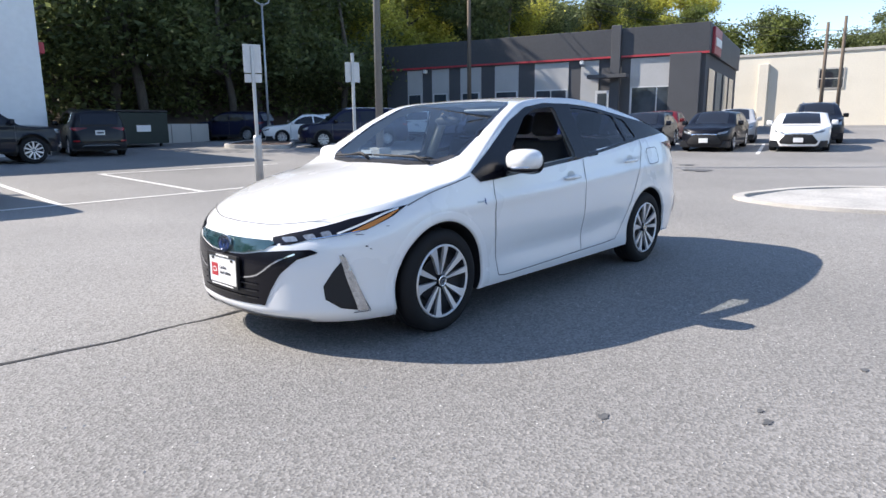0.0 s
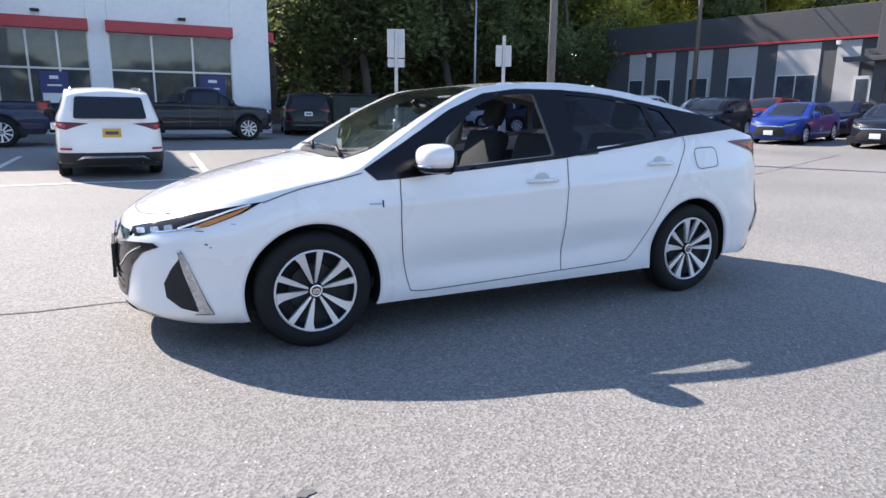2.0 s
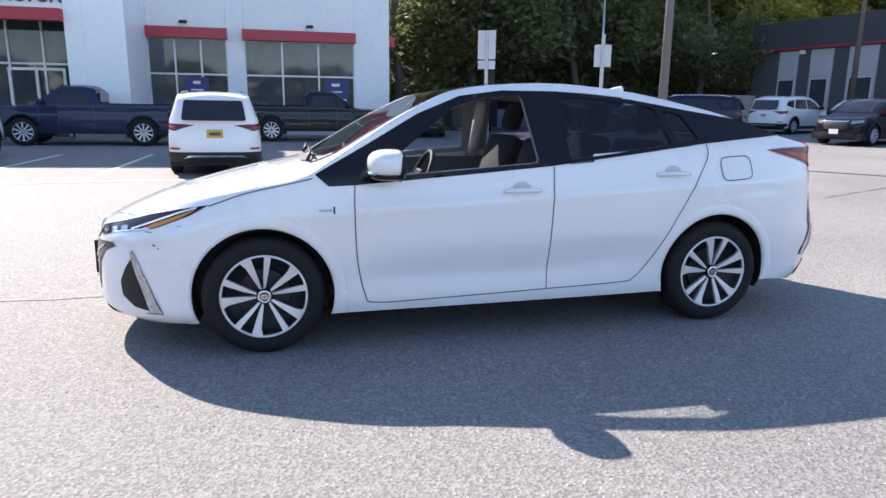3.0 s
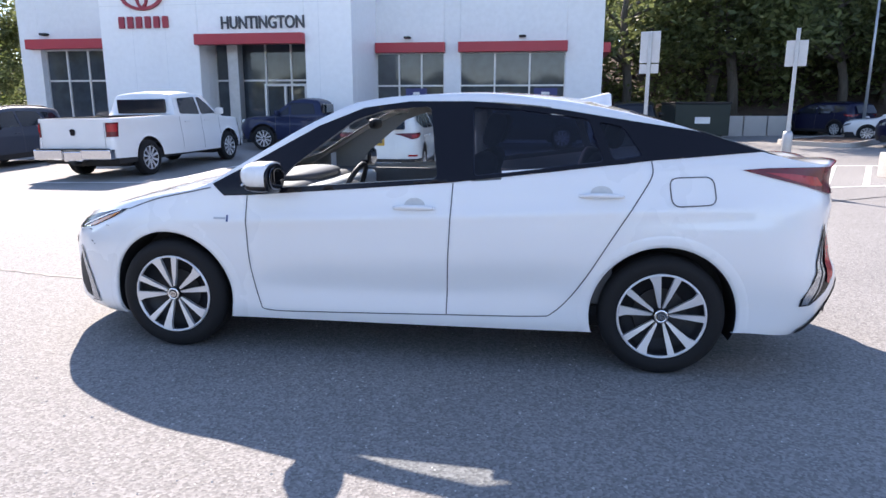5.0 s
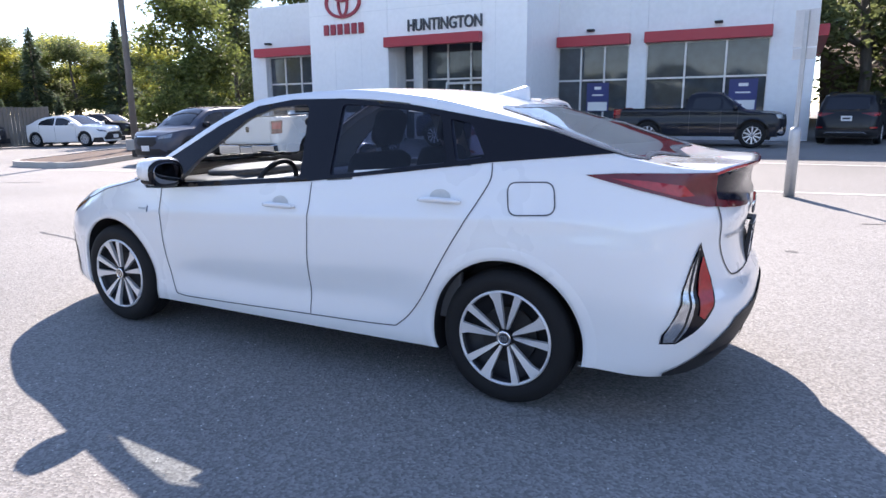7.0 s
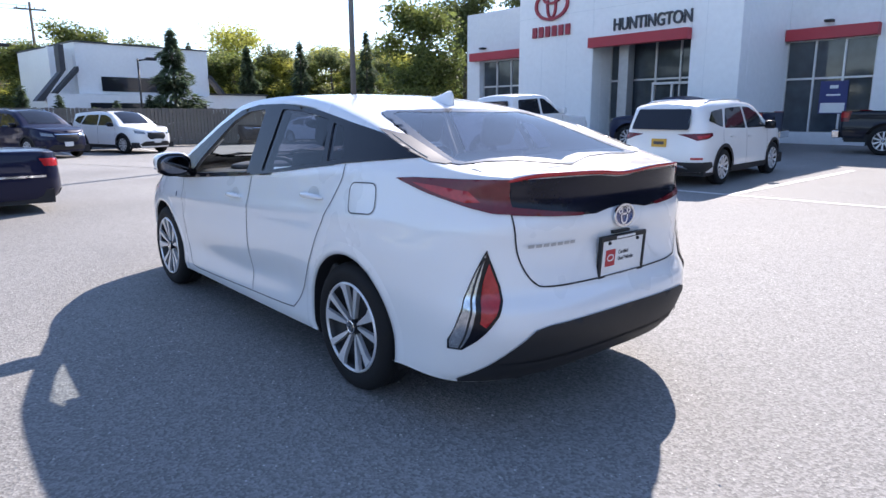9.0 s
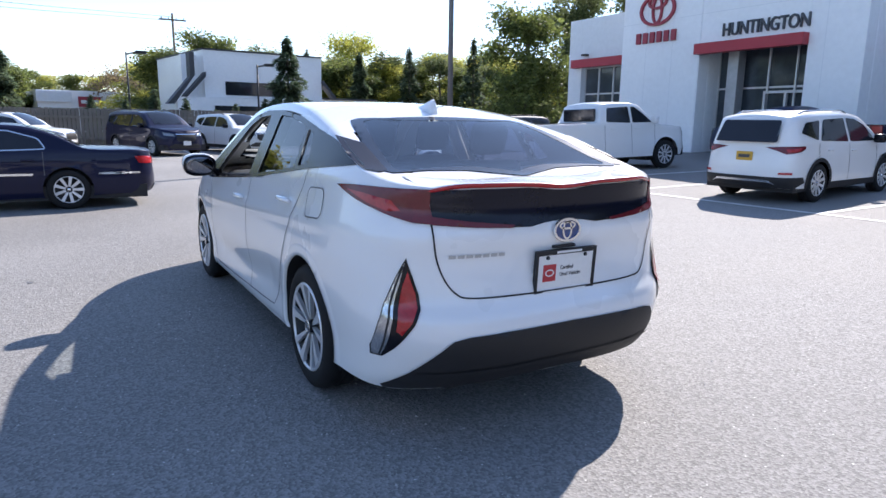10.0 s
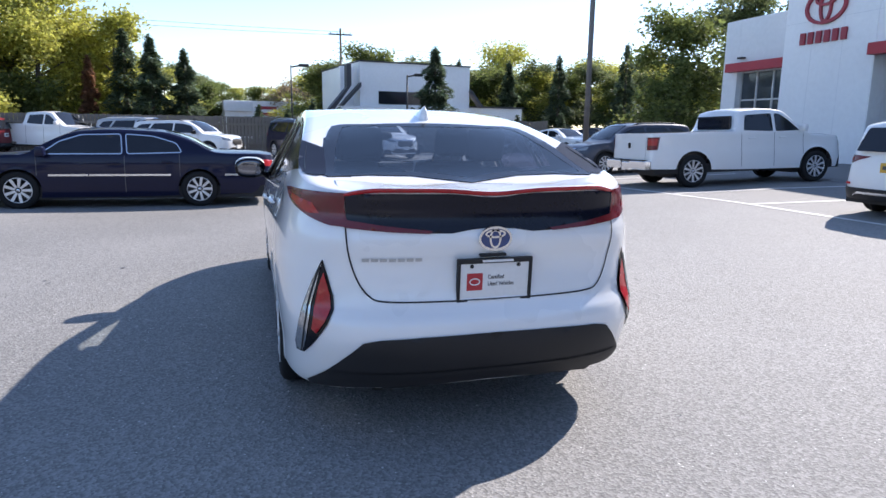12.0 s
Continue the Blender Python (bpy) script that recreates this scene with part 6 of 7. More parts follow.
for x0, x1, glass_w in ((1.6, 2.7, 0.9), (3.4, 4.6, 0.9), (5.4, 6.8, 1.1), (7.7, 9.2, 1.3), (10.2, 12.2, 1.8), (12.9, 13.9, 0), (15.6, 18.4, 2.6)):
    part("pale_panel", boxes((x0, x1, -0.04, -0.002, 0, 4.2)), WALL_PALE, grey)
    if glass_w:
        c = (x0 + x1) / 2
        win = part("window", boxes((c - glass_w / 2 - 0.06, c + glass_w / 2 + 0.06, -0.07, -0.042, 0.9, 2.75)), MULLION, grey)
        n = 2 if glass_w > 1.5 else 1
        for k in range(n):
            a = c - glass_w / 2 + glass_w * k / n
            part("pane", boxes((a + 0.03, a + glass_w / n - 0.03, -0.085, -0.072, 0.96, 2.69)), SHOP_GLASS, win)
door = part("door", boxes((13.75, 14.5, -0.09, -0.045, 0.05, 2.6)), MULLION, grey, "white framed glass door")
part("pane", boxes((13.88, 14.37, -0.105, -0.092, 0.25, 2.45)), SHOP_GLASS, door)
part("awning", boxes((13.5, 15.6, -0.9, -0.35, 3.2, 3.4), bevel=0.02), WALL_DARK, grey)
part("wall_sign", boxes((GL + 0.15, GL + 0.3, 0.6, 3.2, 4.3, 5.6), bevel=0.03), SIGN_RED, grey)
part("sign_bar", boxes((GL + 0.3, GL + 0.34, 0.9, 2.9, 4.7, 5.1)), PLATE_WHITE, grey)
for k in range(4):
    part("side_window", boxes((GL + 0.002, GL + 0.05, 1.0 + 3 * k, 3.2 + 3 * k, 0.6, 3.6)), SHOP_GLASS, grey)
for x in (3.0, 13.0):
    part("wall_lamp", boxes((x - 0.1, x + 0.1, -0.3, -0.05, 4.0, 4.2), bevel=0.02), PLATE_WHITE, grey)

# ---- the cream building beyond ----
cream = thing("warehouse", Matrix.Identity(4), "long low cream painted warehouse with small dark windows", "building")
cm = pose(-50, -16, 0.6, 0, 0, 95)
cream.matrix_world = cm
for wb in ((0, 46, 0, 0.3, 0, 5.6), (0, 0.3, 0.3, 12, 0, 5.6), (45.7, 46, 0.3, 12, 0, 5.6), (0.3, 45.7, 11.7, 12, 0, 5.6)):
    part("wall", boxes(wb), CREAM, cream)
part("roof", boxes((-0.1, 46.1, -0.1, 12.1, 5.6, 5.8), bevel=0.02), CONCRETE, cream)
for x in (6.5, 12.6, 19, 27, 34):
    w = part("window", boxes((x, x + 1.7, -0.06, -0.002, 3.0, 4.5)), CONCRETE, cream)
    part("pane", boxes((x + 0.1, x + 1.6, -0.075, -0.062, 3.1, 3.7), (x + 0.1, x + 1.6, -0.075, -0.062, 3.78, 4.4)), DARK_GLASS, w)
for x in (2.5, 11.2, 22):
    part("pier", boxes((x, x + 0.7, -0.3, -0.002, 0, 5.0), bevel=0.03), CREAM, cream)

# ---- the white building past the fence ----
annex = thing("white_building", pose(34.1, -5.25, 0.7, 0, 0, -82), "white modern building with dark slanted fins and a ribbon window", "building")
for wb in ((0, 7.2, 0, 0.3, 1.8, 4.35), (-0.02, 0.28, 0.3, 9, -0.8, 4.35), (6.9, 7.2, 0.3, 9, -0.8, 4.35), (0.28, 6.9, 8.7, 9, -0.8, 4.35), (-0.85, -0.03, 1.2, 1.5, 1.4, 4.15), (-1.6, 7.4, -0.25, 0.05, -0.8, 1.78)):
    part("wall", boxes(wb), PANEL_WHITE, annex)
part("parapet_cap", boxes((-0.06, 7.26, -0.06, 9.06, 4.35, 4.43)), FASCIA, annex)
part("ribbon_window", boxes((1.15, 5.6, -0.05, -0.002, 1.95, 2.7)), DARK_GLASS, annex)
# a dark sheet over the low wall, its shade put into the colour
part("shaded_front", boxes((0.4, 6.8, -0.30, -0.252, 0.3, 1.35)), DARK_GLASS, annex)
for sv in ([(-0.85, 4.15), (-0.60, 4.15), (-0.60, 2.95), (-1.75, 1.40), (-2.10, 1.40), (-0.85, 2.85)], [(0.0, 3.15), (0.0, 2.9), (-1.1, 1.75), (-1.25, 1.8)], [(7.15, 2.85), (7.2, 3.0), (8.1, 1.95), (7.95, 1.9)]):
    n = len(sv)
    part("slanted_fin", ([(x, -0.3, z) for x, z in sv] + [(x, 0.3, z) for x, z in sv], [tuple(range(n)), tuple(range(2 * n - 1, n - 1, -1))] + [(i, i + n, (i + 1) % n + n, (i + 1) % n) for i in range(n)]), FASCIA, annex)
part("low_wing", boxes((7.45, 11.4, 0.5, 6, -0.8, 1.9)), PANEL_WHITE, annex)
part("wing_roof", boxes((7.4, 11.5, 0.4, 6.1, 1.9, 2.0)), FASCIA, annex)
shops = thing("shop_row", pose(62, 3.4, 0.2, 0, 0, -82), "distant white shop row with a red sign", "building")
part("wall", boxes((0, 7, 0, 8, -0.6, 3.4)), PANEL_WHITE, shops)
part("fascia", boxes((-0.1, 2.6, -0.3, -0.01, 2.4, 3.3)), PANEL_GREY, shops)
part("sign", boxes((3.1, 4.9, -0.2, -0.01, 2.0, 2.9), bevel=0.02), SIGN_RED, shops)
part("sign_bar", boxes((3.3, 4.7, -0.23, -0.2, 2.3, 2.6)), PLATE_WHITE, shops)
for x0, x1 in ((0.3, 1.5), (1.7, 2.8), (3.2, 4.8), (5.2, 6.6)):
    part("shopfront", boxes((x0, x1, -0.1, -0.01, 0.0, 1.8)), DARK_GLASS, shops)

# ---- signs, poles, kerbs, lines ----
def parking_sign(x, y, panels, lean=0.0):
    z = ground_z(x, y)
    s = thing("parking_sign", pose(x, y, z, lean, 0, -20), "back of an aluminium parking sign on a galvanised post", "sign", "parking signs")
    part("bollard", lathe([(0.001, 0.0), (0.075, 0.0), (0.075, 0.95), (0.06, 1.0), (0.001, 1.01)], 20, "z"), GALV, s, smooth=True)
    part("post", boxes((-0.03, 0.03, -0.02, 0.02, 0.9, 2.6), bevel=0.004), GALV, s)
    for z0, z1, w in panels:
        part("panel", boxes((-w / 2, w / 2, -0.026, -0.02, z0, z1), bevel=0.002), SIGN_BACK, s)
    return s


parking_sign(-2.42, -7.3, [(2.12, 2.62, 0.32), (1.95, 2.10, 0.31)])
parking_sign(-4.66, -7.2, [(2.02, 2.42, 0.31)])


def street_lamp(x, y, h, r, mat, label, head=True, double=False, name="street_lamp"):
    s = thing(name, pose(x, y, ground_z(x, y) - 0.02), label, "lamp post", "lamp posts")
    part("pole", tube([(0, 0, 0), (0, 0, h * 0.5), (0, 0, h)], [r, r * 0.85, r * 0.7], 10), mat, s, smooth=True)
    part("base", boxes((-r * 2, r * 2, -r * 2, r * 2, 0, 0.5), bevel=0.03), CONCRETE, s)
    if double:
        for d in (-1, 1):
            part("arm", tube([(0, 0, h - 0.1), (d * 0.35, 0, h + 0.05), (d * 0.5, 0, h + 0.4), (d * 0.75, 0, h + 0.5)], 0.035, 8), mat, s, smooth=True)
            part("lamp_head", boxes((d * 0.65, d * 1.1, -0.1, 0.1, h + 0.45, h + 0.53), bevel=0.02), mat, s)
    elif head:
        part("arm", tube([(0, 0, h - 0.1), (0, -0.5, h)], 0.04, 8), mat, s, smooth=True)
        part("lamp_head", boxes((-0.16, 0.16, -0.9, -0.4, h - 0.06, h + 0.08), bevel=0.03), mat, s)
    return s


street_lamp(17.0, -10.9, 11.0, 0.11, POLE_GREY, "tall grey lamp pole on a mulched island")
street_lamp(-7.5, -9.6, 10.5, 0.105, POLE_GREY, "tall grey lamp pole by the trees")
street_lamp(-13.2, -23.9, 6.3, 0.06, GALV, "slim double-armed lamp post by the wood", double=True)
street_lamp(30.5, -1.1, 4.4, 0.05, BLACK_POLE, "black lamp post by the fence")
street_lamp(31.5, -7.5, 4.2, 0.06, BLACK_POLE, "black lamp post by the white building")
for x, y, h in ((58, -7.3, 10.2), (-44.5, -6.8, 6.8), (-43.3, -7.5, 6.4), (-24.3, -20.8, 9.5)):
    u = thing("utility_pole", pose(x, y, ground_z(x, y)), "weathered wooden utility pole", "utility pole", "utility poles")
    part("pole", tube([(0, 0, -0.1), (0.05, 0, h)], [0.13, 0.09], 8), WOOD_POLE, u, smooth=True)
    if x < -40:
        continue
    part("cross_arm", boxes((-0.06, 0.06, -1.1, 1.1, h - 0.6, h - 0.48), bevel=0.01), WOOD_POLE, u)
    for k in (-0.9, -0.3, 0.3, 0.9):
        part("insulator", boxes((-0.04, 0.04, k - 0.04, k + 0.04, h - 0.48, h - 0.34), bevel=0.01), GALV, u)
tr = thing("transformer", pose(-24.2, -20.8, 8.6), "pale transformer cans on a utility pole", "transformer")
part("can", tube([(0.3, -0.35, 0), (0.3, -0.35, 0.8)], 0.2, 12), SIGN_BACK, tr)
part("can", tube([(0.3, 0.35, 0), (0.3, 0.35, 0.8)], 0.2, 12), SIGN_BACK, tr)
wires = []
for k, (a, b, sag) in enumerate((((-44.5, -6.8, 6.9), (-60, 60, 11), 1.0), ((-43.3, -7.5, 6.5), (-40, 70, 10), 1.2), ((-24.3, -20.8, 9.6), (-44.5, -6.8, 6.9), 0.8), ((-24.3, -21.2, 9.5), (-43.3, -7.5, 6.4), 0.8), ((58, -7.3, 9.9), (40, 90, 13), 1.5), ((58, -7.3, 8.6), (60, -60, 12), 1.2), ((58, -6.8, 9.6), (38, 92, 12), 1.5))):
    a, b = Vector(a), Vector(b)
    pts = [a.lerp(b, t) - Vector((0, 0, sag * 4 * t * (1 - t))) for t in np.linspace(0, 1, 12)]
    wires.append(tube(pts, 0.018, 4, False))
tagged(part("overhead_wires", merge(*wires), BLACK_POLE), "thin dark overhead wires", "wire", kind="stuff")


PALE_SLAB = surface("pale_concrete_slab", (0.40, 0.39, 0.37), 0.9, vary=0.22, scale=1.6, fine=25, bump=0.003)


def island(outline, label, fill=SOIL, h=0.15):
    """A raised kerb with a filled bed."""
    isl = thing("kerb_island", Matrix.Identity(4), label, "kerb", "kerb islands")
    poly = rounded(outline, 0.9, 6)
    small = grown(poly, -0.16)
    top = patch(poly, lambda a, b: (a, b, ground_z(a, b) + h), [small], 0.6, h + 0.05, (0, 0, 1))
    part("kerb", top, CONCRETE, isl)
    part("bed", patch(small, lambda a, b: (a, b, ground_z(a, b) + h - 0.03 + 0.02 * math.sin(3 * a) * math.cos(2.3 * b)), cell=0.5), fill, isl, smooth=True)


island([(13.6, -6.6), (16.2, -6.2), (19.0, -11.5), (16.4, -12.6)], "concrete kerb round a mulch bed with a lamp pole")
island([(-10.2, -17.8), (-8.6, -20.2), (-11.8, -23.5), (-13.2, -21.8)], "concrete kerb island by the wood")
island([(-6.45, -0.35), (-5.75, 1.0), (-6.1, 3.6), (-8.6, 5.6), (-9.6, 3.4), (-8.6, 0.5)], "pale concrete island with a low kerb", PALE_SLAB, 0.05)
island([(-17.2, 0.3), (-23.5, -0.6), (-24.0, 1.4), (-16.6, 2.4)], "concrete kerb island beside parked cars")
lines = [[(0.93, -7.58), (-1.47, -7.72)], [(-1.47, -7.72), (-5.5, -7.9)], [(-1.46, -12.55), (-1.5, -7.7)], [(0.9, -7.6), (0.75, -12.5)], [(0.93, -7.58), (14, -6.4)], [(4.4, -7.35), (4.2, -12.3)], [(6.4, -7.2), (6.1, -12.2)], [(10.3, -6.9), (10.1, -11.8)],
         [(-6, -12.2), (-1.4, -12.5)], [(-15.5, -9.2), (-21, -11)], [(-16.0, -6.0), (-21.5, -7.4)], [(-16.6, -2.9), (-22.2, -4.4)], [(22, -2.4), (27, -2.6)], [(21.5, -5.4), (26.5, -5.6)]]
for k in range(7):
    lines.append([(-5.6 - 0.75 * k, -7.9 - 0.2 * k), (-7.4 - 0.75 * k, -12.0)])
lines += [[(-5.6, -7.9), (-11.0, -9.3)], [(-7.4, -12.0), (-12.2, -12.2)]]
for p in lines:
    tagged(part("road_marking", strip(p, 0.11, 0.006), LINE), "worn white painted parking line", "road marking", "parking lines", "structure")
rng = random.Random(5)


def crack(points, w, name="pavement_crack"):
    pts = []
    for a, b in zip(points, points[1:]):
        n = max(2, int(math.dist(a, b) / 0.12))
        pts += [(a[0] + (b[0] - a[0]) * k / n + rng.uniform(-0.018, 0.018), a[1] + (b[1] - a[1]) * k / n + rng.uniform(-0.018, 0.018)) for k in range(n)]
    pts.append(points[-1])
    tagged(part(name, strip(pts, [w * rng.uniform(0.4, 1.3) for _ in range(len(pts))], 0.004), TAR), "dark sealed crack in the asphalt", "crack", "cracks", "structure")


crack([(5.2, -0.85), (3.34, -0.56), (2.63, -0.48), (2.0, -0.49), (0.6, -0.47)], 0.03)
crack([(-3.2, -5.2), (-5.2, -6.3), (-8.5, -8.2)], 0.045)
crack([(11, -4.2), (17, -1.5), (24, 2.0)], 0.05)
crack([(-6.5, -3.6), (-14, -6.2)], 0.02)
for px, py, r in ((1.756, 2.176, 0.035), (1.35, 2.72, 0.03), (1.25, 2.66, 0.02), (0.4, 2.9, 0.03), (-11.0, -2.4, 0.5), (-12.2, -3.2, 0.3), (-2.5, -3.4, 0.06)):
    n = 14
    r *= 0.7
    vs = [(px, py, ground_z(px, py) + 0.004)] + [(px + r * rng.uniform(0.6, 1.3) * math.cos(2 * math.pi * k / n) * 1.6, py + r * rng.uniform(0.6, 1.2) * math.sin(2 * math.pi * k / n), ground_z(px, py) + 0.004) for k in range(n)]
    tagged(part("oil_stain", (vs, [(0, 1 + k, 1 + (k + 1) % n) for k in range(n)]), surface("oil_stain", (0.10, 0.10, 0.10), 0.7, vary=0.3) if "oil_stain" not in bpy.data.materials else bpy.data.materials["oil_stain"]), "dark oil stain on the asphalt", "stain", "stains", "structure")
chips = []
for _ in range(900):
    a, r = rng.uniform(0, 6.28), rng.uniform(0.6, 5.5)
    x, y, s = r * math.cos(a), 0.6 + abs(r * math.sin(a)) * rng.choice((1, 1, 1, -0.8)), rng.uniform(0.003, 0.009)
    z = ground_z(x, y)
    chips.append(([(x + s, y, z), (x - s * 0.6, y + s, z), (x - s * 0.7, y - s * 0.8, z), (x, y, z + s * 0.8)], [(0, 1, 3), (1, 2, 3), (2, 0, 3)]))
tagged(part("grit", merge(*chips), CONCRETE), "pale grit scattered on the asphalt", "grit", kind="stuff")

fence = thing("wooden_fence", Matrix.Identity(4), "weathered grey board fence along the lot", "fence")
fa, fb = Vector((27.5, 12.0)), Vector((27.0, -14.0))
for k in range(12):
    p = fa.lerp(fb, k / 11)
    part("post", boxes((p.x - 0.05, p.x + 0.05, p.y - 0.05, p.y + 0.05, -0.1, ground_z(p.x, p.y) + 1.72)), FENCE_WOOD, fence)
bdata = None
for k in range(165):
    p = fa.lerp(fb, (k + 0.5) / 165)
    if bdata is None:
        ob = part("board", boxes((-0.012, 0.012, -0.07, 0.07, 0, 1.65)), FENCE_WOOD, fence)
        bdata = ob.data
    else:
        ob = new("board", bdata)
        ob.parent = fence
    ob.location = (p.x - 0.07, p.y, ground_z(p.x, p.y) + 0.05 + rng.uniform(-0.015, 0.015))
for z in (0.4, 1.3):
    part("rail", boxes((27.12, 27.36, -14, 12, z, z + 0.09)), FENCE_WOOD, fence)

# retaining blocks and the waste container by the wood
for k in range(22):
    x, y = -14.0 - 0.95 * k, -26.9 - 0.12 * k
    lev = 1 + min(3, k // 5)
    for j in range(lev):
        b = part("concrete_block", boxes((-0.46, 0.46, -0.3, 0.3, 0, 0.58), bevel=0.02), CONCRETE)
        b.matrix_world = pose(x + 0.2 * (j % 2), y - 0.05 * j, 0.55 + 0.6 * j, 0, 0, 7)
        tagged(b, "pale grey concrete retaining block at the foot of the wood", "concrete block", "retaining blocks")
for k in range(3):
    b = part("concrete_block", boxes((-0.5, 0.5, -0.3, 0.3, 0, 0.9), bevel=0.02), CONCRETE)
    b.matrix_world = pose(-8.6 - 1.05 * k, -25.6 - 0.3 * k, 0.5, 0, 0, 12)
    tagged(b, "pale grey concrete barrier block at the foot of the wood", "concrete block", "retaining blocks")
bin_ = thing("waste_container", pose(-6.8, -23.8, ground_z(-6.8, -23.8), 0, 0, 10), "dark green steel waste container", "waste container")
BIN = surface("dark_green_steel", (0.02, 0.03, 0.025), 0.55, 0.3, vary=0.25)
part("body", boxes((-1.1, 1.1, -0.8, 0.8, 0.12, 1.35), bevel=0.03), BIN, bin_)
part("lid", boxes((-1.12, 1.12, -0.82, 0.82, 1.36, 1.44), bevel=0.02), BLACK_PLASTIC, bin_)
part("label_panel", boxes((-0.3, 0.3, 0.8, 0.815, 0.6, 0.85)), PLATE_WHITE, bin_)
for x in (-0.9, 0.9):
    part("wheel", tube([(x, 0.55, 0.07), (x + 0.06, 0.55, 0.07)], 0.07, 10), RUBBER, bin_)

# ---- parked vehicles ----
FRONT, ROW, FENCED, WOODROW = "vehicles in front of the showroom", "rows of cars by the grey building", "vehicles by the fence", "vehicles by the wood"
parked("suv_car", at(2.5, -9.85, -86), WHITE_CAR, "white compact SUV with a yellow plate, parked in a bay", FRONT, suv_shape(4.57, 0.92, 2.66, 1.68, 1.02, 1.06), PLATE_YELLOW)
parked("pickup_truck", at(8.1, -9.95, -93), WHITE_CAR, "white full-size crew-cab pickup with chrome bumper", FRONT, pickup_shape(), category="pickup truck")
parked("suv_car", at(12.6, -9.9, 92), GREY_BLUE, "slate grey crossover SUV beside a mulched island", FRONT, suv_shape(4.55, 0.92, 2.70, 1.64, 1.0, 1.04, False, cladding=0.14))
parked("sedan_car", at(7.4, 3.15, 91), NAVY, "dark navy full-size sedan with chrome side strip", FENCED, dict(sedan_shape(5.45, 0.97, 2.98, 1.45, 0.95, 0.95, 1.07, 1.0, 1.05, boxy=0.8), strip=[(-1.0, 0.35), (0.37, 1.0), (-2.6, -1.95), (1.95, 2.3)], spokes=9))
MIDPICK = pickup_shape(5.4, 0.94, 3.24, 1.79, 1.12, 1.2, 0.95, -0.4, 1.24)
parked("pickup_truck", at(0.1, -17.6, 181), DARK_GREY, "dark charcoal mid-size pickup in the building's shade", FRONT, MIDPICK, category="pickup truck")
parked("pickup_truck", at(6.3, -15.6, 3), paint("blue_grey_car_paint", (0.018, 0.026, 0.065), 0.5), "dark blue-grey crew-cab pickup in the building's shade", FRONT, MIDPICK, category="pickup truck")
parked("suv_car", at(-4.0, -20.4, -100), BLACK_PAINT, "black compact SUV backed to the lot under the trees", FRONT, suv_shape(4.6, 0.93, 2.69, 1.69, 1.03, 1.08, False))
parked("suv_car", at(22.4, -1.2, -158), NAVY, "navy three-row SUV with its lamps lit by the sun", FENCED, suv_shape(4.95, 0.96, 2.85, 1.73, 1.08, 1.1), size=0.92)
parked("suv_car", at(23.4, -4.4, -160), WHITE_CAR, "white compact SUV with black cladding by the fence", FENCED, suv_shape(4.6, 0.93, 2.69, 1.69, 1.05, 1.08, False), size=0.92)
parked("suv_car", at(23.6, 3.4, -116), WHITE_CAR, "white SUV with a sloping bonnet by the fence", FENCED, suv_shape(4.7, 0.93, 2.75, 1.62, 1.0, 1.05, False, cladding=0), size=0.92)
parked("suv_car", at(26.2, 5.2, -114), SILVER, "silver SUV parked behind a white one", FENCED, suv_shape(4.8, 0.94, 2.8, 1.72, 1.04, 1.08), size=0.92)
parked("pickup_truck", at(27.5, 9.4, -118), WHITE_CAR, "white crew-cab pickup under yellow-green trees", FENCED, pickup_shape(), category="pickup truck", size=0.92)
parked("suv_car", at(27.2, 13.0, 80), RED_CAR, "dark red SUV at the edge of the lot", FENCED, suv_shape(), size=0.92)
SEDAN = sedan_shape()
parked("sedan_car", at(25.5, -14.2, -165), WHITE_CAR, "white saloon car under the trees", FENCED, sedan_shape(4.7, 0.9, 2.7, 1.44), size=0.92)
parked("sedan_car", at(31.0, -19.5, -165), BLACK_PAINT, "black saloon car under the trees", FENCED, SEDAN, size=0.92)
parked("suv_car", at(28.5, -11.0, -165), DARK_GREY, "dark grey crossover under the trees", FENCED, suv_shape(4.4, 0.9, 2.6, 1.6, 1.0, 1.03, False), size=0.92)
parked("sedan_car", at(-20.0, -2.6, 12), WHITE_CAR, "white sports coupe with a large black grille", ROW, sedan_shape(4.76, 0.96, 2.87, 1.35, 0.88, 0.92, 0.95, 0.98), category="car")
parked("sedan_car", at(-18.9, -5.0, 10), BLACK_PAINT, "black luxury saloon with a chrome-edged grille", ROW, SEDAN)
parked("sedan_car", at(-18.4, -7.3, 14), DARK_GREY, "dark grey saloon with a wide lower grille", ROW, SEDAN)
parked("sedan_car", at(-17.6, -10.1, 16), BLUE, "bright blue saloon with a black grille", ROW, SEDAN)
parked("suv_car", at(-17.0, -12.9, 18), BLACK_PAINT, "black small crossover in the row", ROW, suv_shape(4.4, 0.9, 2.6, 1.6, 1.0, 1.03, False))
